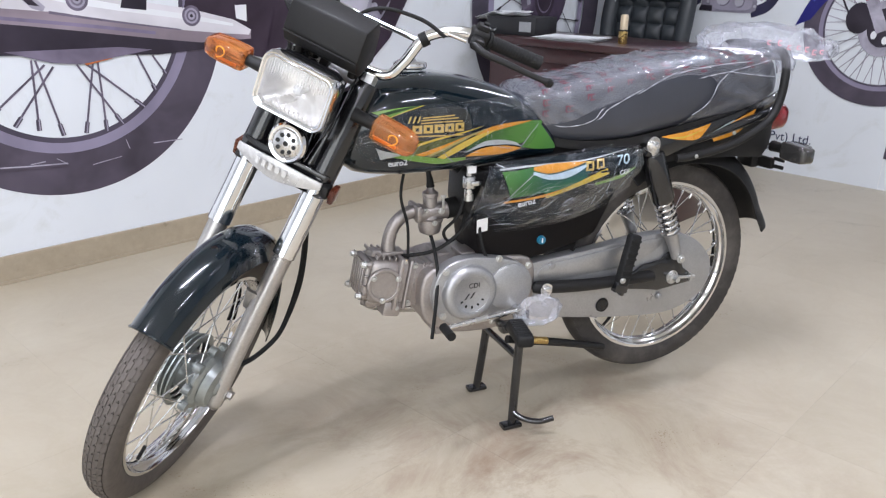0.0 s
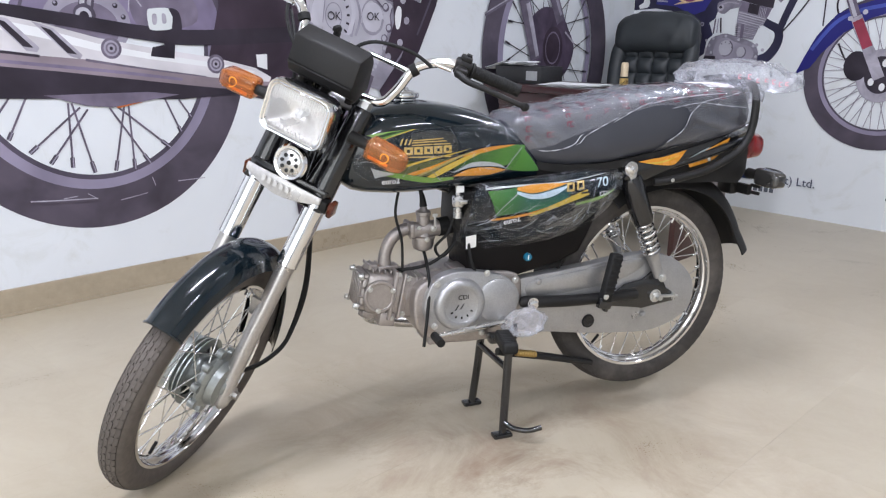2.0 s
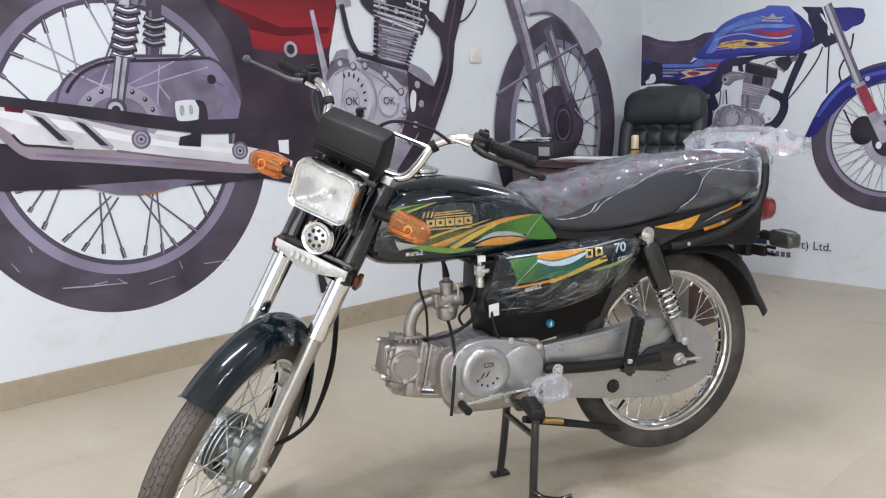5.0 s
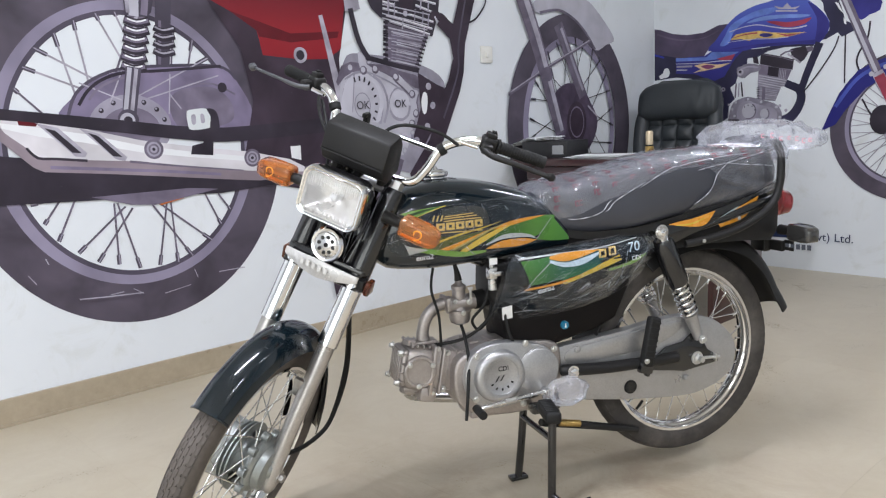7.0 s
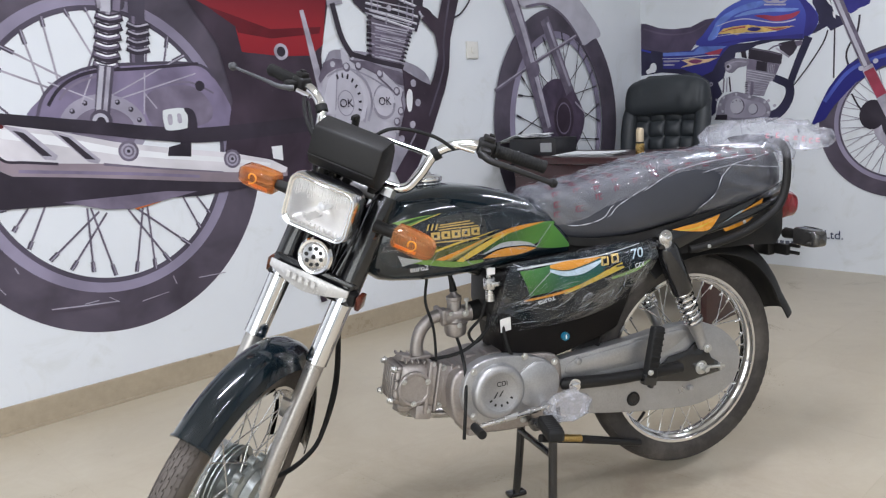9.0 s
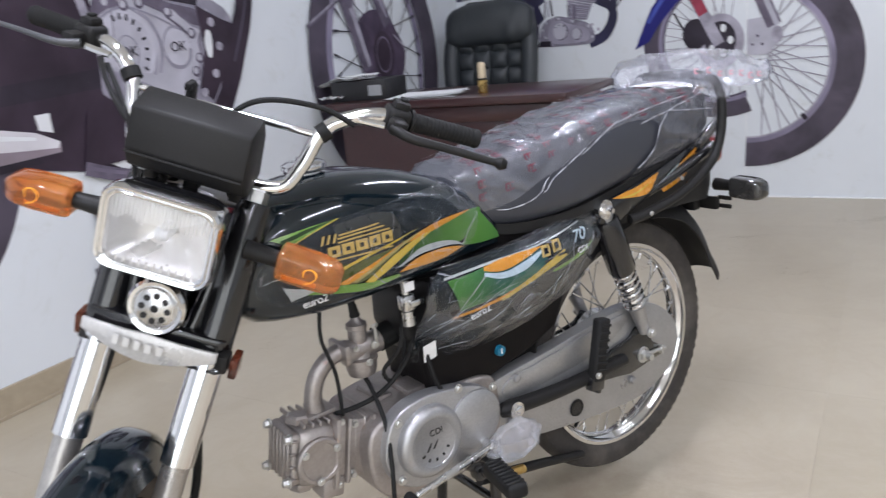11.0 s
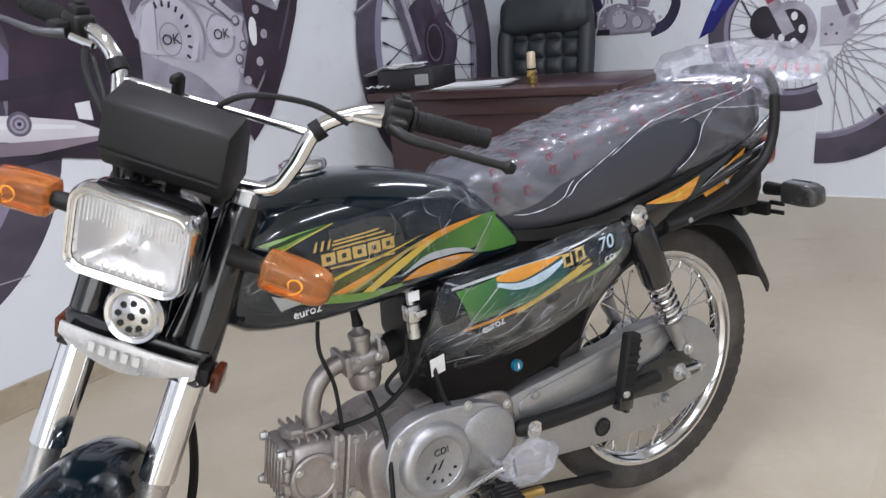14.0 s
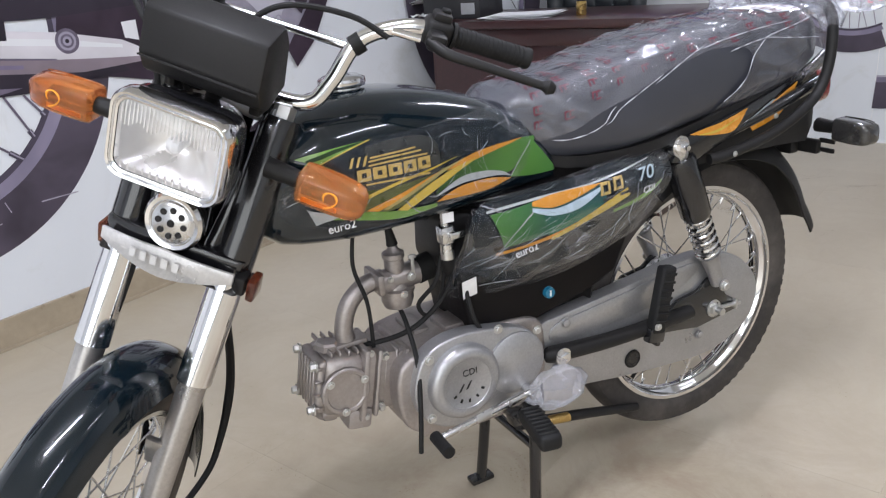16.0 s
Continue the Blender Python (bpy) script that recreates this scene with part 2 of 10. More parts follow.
WALL, FLOOR, WOOD = wall_paint(), floor_stone(), wood_dark()
GROUT = plain("joint_grout", (0.46, 0.42, 0.33), 0.5)
CEILING = plain("white_ceiling_board", (0.74, 0.74, 0.72), 0.8, vary=0.05)
SKIRT = plain("beige_stone_skirting", (0.36, 0.30, 0.215), 0.35, vary=0.14, grain=40)
# The hall's colours are set dark to stand in for its missing light.
DARKWALL = plain("dimmed_room_wall", (0.22, 0.24, 0.26), 0.7, vary=0.2)
DARKFLOOR = plain("dimmed_stone_floor", (0.36, 0.34, 0.28), 0.35, vary=0.2, big=1.5)
PILLAR = plain("painted_pillar", (0.62, 0.58, 0.52), 0.6)
PAPER = plain("white_paper", (0.78, 0.79, 0.80), 0.8, vary=0.04)
BLACKCARD = plain("black_file_card", (0.018, 0.018, 0.02), 0.5)
LEATHER = plain("black_leather", (0.028, 0.033, 0.037), 0.48, grain=260, bump=0.3, vary=0.3)
SWITCH = plain("cream_switch_plastic", (0.72, 0.71, 0.66), 0.35, vary=0.04)
GLOW = glow("lamp_diffuser", (1.0, 0.985, 0.985), 6.0)
WHITEMETAL = plain("white_enamel", (0.8, 0.8, 0.8), 0.3, vary=0.03)

PAINT, CHROME = bike_paint(), chrome_metal()
SATIN = chrome_metal("satin_steel", 0.24, (0.66, 0.66, 0.66))
ZINC = chrome_metal("zinc_bolt", 0.46, (0.60, 0.60, 0.58))
ALLOY = cast_metal("cast_alloy", (0.42, 0.385, 0.365), 0.48)
SILVER = cast_metal("silver_paint", (0.445, 0.445, 0.45), 0.36, 260, 0.08, 0.7)
DRUM = cast_metal("greenish_drum_alloy", (0.36, 0.385, 0.375), 0.36, 120, 0.15, 0.65)
BADGESILVER = cast_metal("pale_badge_silver", (0.62, 0.61, 0.60), 0.34, 200, 0.04, 0.35)
SLIDER = cast_metal("grey_fork_alloy", (0.50, 0.48, 0.46), 0.34, 200, 0.05, 0.8)
BLACKPL = plain("black_plastic", (0.014, 0.0135, 0.0135), 0.46, grain=300, bump=0.12, vary=0.25, spec=0.26)
GREYLEVER = plain("grey_lever_paint", (0.06, 0.062, 0.068), 0.4, vary=0.2)
BLACKGL = plain("black_gloss_enamel", (0.008, 0.008, 0.009), 0.18, vary=0.2, coat=0.6)
RUBBER = plain("black_rubber", (0.011, 0.011, 0.011), 0.6, grain=200, bump=0.2, vary=0.25, spec=0.26)
TYRE = tyre_rubber("tyre_rubber", (0.040, 0.035, 0.032))
TYREF = tyre_rubber("dusty_brown_tyre_rubber", (0.115, 0.098, 0.086))
FRAMEBLK = plain("satin_black_panel", (0.006, 0.005, 0.005), 0.5, vary=0.25, spec=0.14)
SEATV = plain("grey_seat_vinyl", (0.039, 0.042, 0.054), 0.5, rvary=0.04, grain=22, bump=0.0, vary=0.1, coat=0.3)
AMBER = tinted_lens("amber_lens", (0.66, 0.19, 0.040), (0.92, 0.38, 0.10))
BULB = plain("amber_bulb", (0.95, 0.42, 0.05), 0.2)
REDLENS = tinted_lens("red_lens", (0.35, 0.012, 0.02), (0.6, 0.03, 0.04))
REFLEX = tinted_lens("dull_red_reflector", (0.20, 0.045, 0.022), (0.34, 0.08, 0.035))
SMOKE = plain("smoked_lens", (0.028, 0.027, 0.026), 0.15, coat=0.8)
LENS = glass("clear_lens")
MIRROR = cast_metal("lamp_reflector", (0.99, 0.945, 0.90), 0.30, 30, 0.06, 0.55)
PALEGOLD = plain("pale_gold_cap", (0.56, 0.46, 0.31), 0.35, 0.2, vary=0.2)
BRASS = plain("brass_spring", (0.55, 0.38, 0.14), 0.3, 0.9)
GOLD = plain("gold_ink", (0.62, 0.43, 0.13), 0.3, 0.35, coat=0.5)
GREEN = print_blend("green_decal", [(0.0, (0.020, 0.045, 0.014)), (0.35, (0.045, 0.13, 0.022)), (0.6, (0.075, 0.20, 0.032)), (1.0, (0.062, 0.185, 0.040))], 0, 4.0, 0.25)
TEAL = print_blend("green_blue_decal", [(0.0, (0.065, 0.20, 0.035)), (0.35, (0.050, 0.16, 0.05)), (0.7, (0.020, 0.10, 0.07)), (1.0, (0.012, 0.04, 0.06))], 0, 6.0, -0.24)
OLIVE = plain("olive_decal", (0.075, 0.085, 0.018), 0.3, vary=0.35, big=12, coat=0.5)
DEEPTEAL = print_blend("deep_teal_decal", [(0.0, (0.030, 0.15, 0.06)), (0.5, (0.018, 0.085, 0.085)), (1.0, (0.012, 0.03, 0.05))], 2, 14.0, -9.0)
PALEGREY = plain("pale_grey_ink", (0.42, 0.44, 0.44), 0.25, coat=0.5)
GREYGOLD = plain("grey_gold_ink", (0.36, 0.29, 0.10), 0.25, coat=0.5)
BADGEGREY = plain("badge_smoke_ink", (0.022, 0.024, 0.022), 0.3, vary=0.3, coat=0.5)
LIME = plain("lime_ink", (0.15, 0.29, 0.05), 0.25, coat=0.5)
ORANGE = plain("orange_ink", (0.64, 0.27, 0.03), 0.25, coat=0.5)
YELLOW = plain("yellow_ink", (0.58, 0.41, 0.06), 0.25, coat=0.5)
SKYINK = plain("pale_blue_ink", (0.48, 0.60, 0.68), 0.25, coat=0.5)
SKYGREY = plain("blue_grey_ink", (0.24, 0.29, 0.30), 0.25, coat=0.5)
WHITEINK = plain("white_ink", (0.80, 0.80, 0.80), 0.3)
BLACKINK = plain("black_ink", (0.010, 0.010, 0.011), 0.3)
BLUEKEY = plain("blue_lock_cap", (0.012, 0.15, 0.25), 0.3)
WRAP = film("clear_wrap", 0.008, 55, 0.4, shine=0.14, rough=0.06, lines=0.42, wide=0.026)
# Milky opacity and pale lines put some of the seat's sheen into colour.
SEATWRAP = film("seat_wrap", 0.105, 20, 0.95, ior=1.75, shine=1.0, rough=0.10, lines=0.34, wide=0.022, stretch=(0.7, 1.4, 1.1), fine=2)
PALEMARK = plain("pale_badge_metal", (0.58, 0.57, 0.55), 0.4, vary=0.06)
# Pale film colour that paints the glint onto folds and thin strips.
FOLD_GLINT = plain("folded_film_glint", (0.52, 0.54, 0.58), 0.25, vary=0.2, coat=0.5)
PRINTRED = plain("faded_red_print", (0.155, 0.034, 0.050), 0.4, vary=0.25)
PINKPRINT = plain("pink_bag_print", (0.62, 0.24, 0.28), 0.5, vary=0.15)
BAG = film("milky_bag", 0.20, 34, 0.7, shine=0.7, rough=0.2, lines=0.35, wide=0.03)

# ---------------------------------------------------------------- mesh tools


def part(name, bm, mat, parent=None, label="", m=None, smooth=40):
    """Links a bmesh as one mesh object, under a thing or a part."""
    bmesh.ops.recalc_face_normals(bm, faces=bm.faces)
    me = bpy.data.meshes.new(name)
    bm.to_mesh(me)
    bm.free()
    return fit_mesh(name, me, mat, parent, label, m, smooth)


def fit_mesh(name, me, mat, parent=None, label="", m=None, smooth=40):
    if not me.materials:
        me.materials.append(mat)
    if smooth:
        me.shade_smooth()
        me.set_sharp_from_angle(angle=radians(smooth))
    ob = new(name, me)
    if parent:
        ob.parent = parent
    if m is not None:
        ob.matrix_basis = m
    if label:
        ob["label"] = label
    return ob


def thing(name, label, category, m=None, group="", kind=""):
    ob = new(name)
    ob.empty_display_size = 0.1
    if m is not None:
        ob.matrix_basis = m
    return tagged(ob, label, category, group, kind)


def join(*bms):
    out = bms[0]
    for b in bms[1:]:
        me = bpy.data.meshes.new("tmp")
        b.to_mesh(me)
        out.from_mesh(me)
        bpy.data.meshes.remove(me)
        b.free()
    return out


def moved(bm, m):
    bm.transform(m)
    return bm


def box(c, size, bevel=0.0, seg=2, m=None):
    bm = bmesh.new()
    bmesh.ops.create_cube(bm, size=1.0)
    bm.transform(Matrix.Translation(c) @ Matrix.Diagonal((*size, 1)))
    if bevel:
        bmesh.ops.bevel(bm, geom=bm.edges[:], offset=bevel, segments=seg, profile=0.5, affect="EDGES", clamp_overlap=True)
    if m is not None:
        bm.transform(m)
    return bm


def smooth_path(pts, sub=6, closed=False):
    """A Catmull-Rom curve through the points."""
    p = [Vector(q) for q in pts]
    n = len(p)
    if n < 3 or sub < 2:
        return p
    out = []
    for i in range(n if closed else n - 1):
        a, b, c, d = (p[(i + k) % n] if closed else p[min(max(i + k, 0), n - 1)] for k in (-1, 0, 1, 2))
        for s in range(sub):
            t = s / sub
            out.append(0.5 * (2 * b + (c - a) * t + (2 * a - 5 * b + 4 * c - d) * t * t + (3 * b - a - 3 * c + d) * t ** 3))
    if not closed:
        out.append(p[-1])
    return out


def loft(rings, closed=False, caps=True):
    """A skin over rings of equally many points."""
    bm = bmesh.new()
    vs = [[bm.verts.new(q) for q in ring] for ring in rings]
    n = len(rings[0])
    for i in range(len(vs) if closed else len(vs) - 1):
        a, b = vs[i], vs[(i + 1) % len(vs)]
        for k in range(n):
            bm.faces.new((a[k], a[(k + 1) % n], b[(k + 1) % n], b[k]))
    if caps and not closed:
        bm.faces.new(vs[0][::-1])
        bm.faces.new(vs[-1])
    return bm


def tube(pts, r, n=10, sub=6, closed=False):
    """A round bar along a smooth path; r may be a list, one for each point."""
    path = smooth_path(pts, sub, closed)
    if isinstance(r, (list, tuple)):
        xs = np.linspace(0, 1, len(r))
        rad = [float(v) for v in np.interp(np.linspace(0, 1, len(path)), xs, r)]
    else:
        rad = [r] * len(path)
    rings, up = [], None
    for i, p in enumerate(path):
        a, b = path[i - 1 if i or closed else 0], path[(i + 1) % len(path) if closed else min(i + 1, len(path) - 1)]
        d = (b - a).normalized()
        if up is None:
            up = d.orthogonal().normalized()
        up = (up - d * up.dot(d)).normalized()
        side = d.cross(up)
        rings.append([p + rad[i] * (math.cos(t) * up + math.sin(t) * side) for t in np.linspace(0, 2 * math.pi, n, endpoint=False)])
    return loft(rings, closed)


def rod(a, b, r, n=12, r2=None):
    return tube([a, b], [r, r if r2 is None else r2], n, 1)


def lathe(profile, n=48, m=None, shut=False):
    """Turns (radius, along) points round the y axis. shut: the profile is a loop."""
    rings = []
    for t in np.linspace(0, 2 * math.pi, n, endpoint=False):
        rings.append([Vector((r * math.cos(t), h, r * math.sin(t))) for r, h in profile])
    bm = bmesh.new()
    vs = [[bm.verts.new(q) for q in ring] for ring in rings]
    k = len(profile)
    for i in range(n):
        a, b = vs[i], vs[(i + 1) % n]
        for j in range(k if shut else k - 1):
            bm.faces.new((a[j], a[(j + 1) % k], b[(j + 1) % k], b[j]))
    bmesh.ops.remove_doubles(bm, verts=bm.verts, dist=1e-6)
    if m is not None:
        bm.transform(m)
    return bm


def slab(pts, depth, bevel=0.0, seg=2, curve=0):
    """A plate: an outline in x and z, thick in y (from 0 to depth)."""
    if curve:
        pts = [(p.x, p.y) for p in smooth_path([(x, z, 0) for x, z in pts], curve, True)]
    bm = bmesh.new()
    f = bm.faces.new([bm.verts.new((x, 0, z)) for x, z in pts])
    got = bmesh.ops.extrude_face_region(bm, geom=[f])
    bmesh.ops.translate(bm, verts=[v for v in got["geom"] if isinstance(v, bmesh.types.BMVert)], vec=(0, depth, 0))
    if bevel:
        bmesh.ops.bevel(bm, geom=bm.edges[:], offset=bevel, segments=seg, profile=0.5, affect="EDGES", clamp_overlap=True)
    return bm


def sheet(grid, thick):
    """A bent sheet of some thickness from rows of points."""
    bm = bmesh.new()
    vs = [[bm.verts.new(q) for q in row] for row in grid]
    for a, b in zip(vs, vs[1:]):
        for k in range(len(a) - 1):
            bm.faces.new((a[k], a[k + 1], b[k + 1], b[k]))
    bmesh.ops.recalc_face_normals(bm, faces=bm.faces)
    bmesh.ops.solidify(bm, geom=bm.faces[:], thickness=thick)
    return bm


def coil(a, b, r, wire, turns, n=8, per=14):
    a, b = Vector(a), Vector(b)
    d = (b - a).normalized()
    u = d.orthogonal().normalized()
    w = d.cross(u)
    pts = []
    for i in range(int(turns * per) + 1):
        t = 2 * math.pi * i / per
        pts.append(a + (b - a) * (i / (turns * per)) + r * (math.cos(t) * u + math.sin(t) * w))
    return tube(pts, wire, n, 1)


def bolt(at, axis=(0, -1, 0), r=0.006, h=0.006, hexed=True):
    """A hexagon head with a washer."""
    q = Vector((0, 1, 0)).rotation_difference(Vector(axis)).to_matrix().to_4x4()
    m = Matrix.Translation(at) @ q
    bm = lathe([(0, 0), (r * 1.35, 0), (r * 1.35, h * 0.25), (0, h * 0.25)], 16, m)
    head = lathe([(0, 0), (r, 0), (r, h * 0.85), (r * 0.8, h), (0, h)], 6 if hexed else 14, m)
    return join(bm, head)


def lettering(text, size, m, mat, name, parent, depth=0.0004, label=""):
    """Words in the built-in font, as a mesh in the plane of m."""
    cu = bpy.data.curves.new("words", "FONT")
    cu.body, cu.size, cu.extrude, cu.align_x, cu.align_y = text, size, depth, "CENTER", "CENTER"
    tmp = new("words", cu)
    me = bpy.data.meshes.new_from_object(tmp.evaluated_get(bpy.context.evaluated_depsgraph_get()))
    bpy.data.objects.remove(tmp)
    bpy.data.curves.remove(cu)
    me.name = name
    me.materials.clear()
    return fit_mesh(name, me, mat, parent, label, m, 0)

# ---------------------------------------------------------------- the room

TU, TV = 8.6, 7.4  # how far the room reaches along u and v
DOOR_A, DOOR_B, DOOR_H = 2.752, 4.1, 2.35  # the opening in the wall u = 0


def room_piece(name, bm, mat, label="", category="", parent=None):
    ob = part(name, bm, mat, parent, "", ROOM if parent is None else None, 30)
    return tagged(ob, label, category, "", "structure") if parent is None else ob


def slab_box(u0, u1, v0, v1, z0, z1, bevel=0.0):
    return box(((u0 + u1) / 2, (v0 + v1) / 2, (z0 + z1) / 2), (u1 - u0, v1 - v0, z1 - z0), bevel, 1)


room_piece("wall_mural", slab_box(-0.15, TU + 0.15, -0.15, 0, 0, CEIL), WALL, "white vinyl-covered wall printed with a huge motorcycle", "wall")
room_piece("wall_corner", join(slab_box(-0.12, 0, 0.0, DOOR_A, 0, CEIL), slab_box(-0.12, 0, DOOR_B, TV, 0, CEIL), slab_box(-0.12, 0, DOOR_A, DOOR_B, DOOR_H, CEIL)), WALL, "white wall with a printed blue motorcycle and a dark doorway", "wall")
room_piece("wall_back", slab_box(-0.12, TU + 0.15, TV, TV + 0.15, 0, CEIL), WALL, "plain white wall of the showroom", "wall")
room_piece("wall_side", join(slab_box(TU, TU + 0.15, 0.0, SHOP_A, 0, CEIL), slab_box(TU, TU + 0.15, SHOP_B, TV, 0, CEIL), slab_box(TU, TU + 0.15, SHOP_A, SHOP_B, 0, SHOP_Z0), slab_box(TU, TU + 0.15, SHOP_A, SHOP_B, SHOP_Z1, CEIL)), WALL, "white showroom wall with a wide glazed shopfront", "wall")
shop = thing("window_1", "wide shopfront window with white metal frame", "window", ROOM, "", "structure")
for k in range(4):
    v = SHOP_A + 0.02 + (SHOP_B - SHOP_A - 0.04) * k / 3
    part("window_frame", slab_box(TU + 0.06, TU + 0.11, v - 0.02, v + 0.02, SHOP_Z0, SHOP_Z1, 0.003), WHITEMETAL, shop)
    if k < 3:
        pane = part("pane", slab_box(TU + 0.082, TU + 0.088, v + 0.022, v + (SHOP_B - SHOP_A - 0.04) / 3 - 0.022, SHOP_Z0 + 0.01, SHOP_Z1 - 0.01), LENS, shop)
        pane.visible_shadow = False
room_piece("ceiling", slab_box(-0.12, TU + 0.15, -0.15, TV + 0.15, CEIL, CEIL + 0.12), CEILING, "plain white ceiling", "ceiling")
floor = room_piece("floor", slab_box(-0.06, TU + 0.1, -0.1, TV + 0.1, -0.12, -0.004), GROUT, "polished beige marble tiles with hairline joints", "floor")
room_piece("baseboard", join(slab_box(0.0, TU, 0.0, 0.012, 0, 0.105, 0.002), slab_box(0.0, TU, 0.0, 0.016, 0, 0.012, 0.001)), SKIRT, "beige stone skirting along the mural wall", "skirting")

# The doorway: a low sill, and the unlit hall beyond it.
room_piece("door_sill", slab_box(-0.12, -0.02, DOOR_A, DOOR_B, -0.004, 0.004, 0.001), GROUT, "worn stone sill of the doorway", "door sill")
room_piece("wall_edge_strip", slab_box(-0.121, 0.004, DOOR_A, DOOR_A + 0.006, 0, DOOR_H), WHITEMETAL, "thin white edge strip of the doorway", "trim")
room_piece("wall_foot_bead", slab_box(0.0, 0.012, 1.79, DOOR_A + 0.03, 0, 0.008, 0.002), WHITEMETAL, "thin white bead at the foot of the wall", "trim")
HALL = -7.6
room_piece("hall_floor", slab_box(HALL, -0.12, -1.2, TV, -0.12, 0.0), DARKFLOOR, "stone floor of the unlit hall beyond the doorway, darkened in colour", "floor")
room_piece("hall_wall_far", slab_box(HALL - 0.15, HALL, -1.2, TV, 0, CEIL), DARKWALL, "wall of the unlit hall, darkened in colour", "wall")
room_piece("hall_wall_near", slab_box(HALL, -0.15, -1.35, -1.2, 0, CEIL), DARKWALL, "wall of the unlit hall, darkened in colour", "wall")
room_piece("hall_wall_side", slab_box(HALL, -0.12, TV, TV + 0.15, 0, CEIL), DARKWALL, "wall of the unlit hall, darkened in colour", "wall")
room_piece("hall_ceiling", slab_box(HALL, -0.12, -1.35, TV + 0.15, CEIL, CEIL + 0.12), DARKWALL, "ceiling of the unlit hall, darkened in colour", "ceiling")
for v0, v1, u0, deep in ((3.775, 3.99, -3.3, 0.28), (4.45, 4.52, -3.6, 0.07)):
    room_piece("pillar", join(slab_box(u0 - deep, u0, v0, v1, 0, CEIL, 0.01), slab_box(u0 - deep - 0.008, u0 + 0.008, v0 - 0.008, v1 + 0.008, 0, 0.06, 0.004)), PILLAR, "pale painted pillar standing in the dark hall", "pillar")

# The other wall is lined with two vinyl panels that meet in an upright seam.
room_piece("wall_panel_seam", slab_box(0.0, 0.002, 1.788, 1.791, 0, CEIL), WHITEMETAL, "thin grey seam between two vinyl panels", "trim")

# Ceiling lamps.
for u, v, watts in LAMPS:
    lamp = thing("ceiling_light", "white ceiling tube light with a glowing diffuser", "ceiling light", ROOM @ pose(u, v, CEIL), "ceiling lights")
    part("housing", box((0, 0, -0.025), (1.26, 0.12, 0.05), 0.01), WHITEMETAL, lamp)
    part("diffuser", box((0, 0, -0.058), (1.2, 0.06, 0.014), 0.005), GLOW, lamp, "glowing white diffuser")

# Light switch on the mural wall.
sw = thing("light_switch", "small cream light switch on the mural wall", "light switch", ROOM @ pose(1.725, 0.0, 1.405))
part("plate", box((0, 0.006, 0), (0.092, 0.012, 0.092), 0.004), SWITCH, sw)
part("rocker", box((0, 0.014, 0), (0.022, 0.006, 0.036), 0.002), SWITCH, sw)

# ---------------------------------------------------------------- desk, chair and desk things
DESK_Z = 0.81
desk = thing("desk", "dark mahogany office desk with an overhanging top", "desk", ROOM @ pose(1.35, 0.74, 0, 0, 0, 0))
part("desktop", box((0, 0, DESK_Z - 0.0175), (0.62, 1.26, 0.035), 0.004), WOOD, desk)
part("front_panel", box((0.24, 0, 0.53), (0.02, 1.10, 0.46), 0.002), WOOD, desk)
for s in (-1, 1):
    part("side_panel", box((-0.02, s * 0.565, 0.386), (0.50, 0.03, 0.772), 0.003), WOOD, desk)
part("edge_rail", box((0.262, 0, DESK_Z - 0.075), (0.016, 1.10, 0.07), 0.003), WOOD, desk)
part("kick_rail", box((0.262, 0, 0.33), (0.016, 1.10, 0.06), 0.003), WOOD, desk)


chair = thing("office_chair", "black tufted leather executive chair behind the desk", "chair", ROOM @ pose(0.62, 0.43, 0.035, 0, 0, 98))
back_m = pose(0, 0.24, 0.50, 90 - 10, 0, 0)


def padded(name, w0, w1, z0, z1, depth, label="", n=48, base=-0.03):
    """A leather skin over padding: depth(s, z) for s from -1 to 1 across."""
    grid = []
    for i in range(n + 1):
        z = z0 + (z1 - z0) * i / n
        w = w0 + (w1 - w0) * i / n
        row = [back_m @ Vector((-w, z, base))]
        row += [back_m @ Vector((w * s, z, depth(s, z))) for s in np.linspace(-1, 1, n + 1)]
        row.append(back_m @ Vector((w, z, base)))
        grid.append(row)
    return part(name, sheet(grid, 0.004), LEATHER, chair, label, None, 70)


def tufts(s, z):
    """Square pads drawn in by buttons at their corners."""
    a, b = abs(math.sin(math.pi * (s * 2.0))), abs(math.sin(math.pi * (z - 0.02) / 0.098))
    return 0.018 + 0.030 * (a * b) ** 0.42 + 0.012 * (1 - s * s)


part("back_shell", loft([[back_m @ Vector((sx * wx, z, -0.02 - dy)) for sx, dy in ((-1, 0), (-0.9, 0.06), (0, 0.09), (0.9, 0.06), (1, 0), (0.9, -0.01), (0, 0.0), (-0.9, -0.01))] for z, wx in ((0.0, 0.24), (0.3, 0.27), (0.55, 0.275), (0.66, 0.25), (0.72, 0.16))]), LEATHER, chair)
padded("tufted_back", 0.20, 0.215, 0.0, 0.48, tufts, "tufted back of square buttoned pads", 72)
for i in range(3):
    for j in range(4):
        part("button", lathe([(0, -0.004), (0.006, -0.002), (0.008, 0.003), (0, 0.004)], 10, back_m @ pose((i - 1) * 0.1035, 0.118 + 0.098 * j, 0.026, 90, 0, 0)), LEATHER, chair)
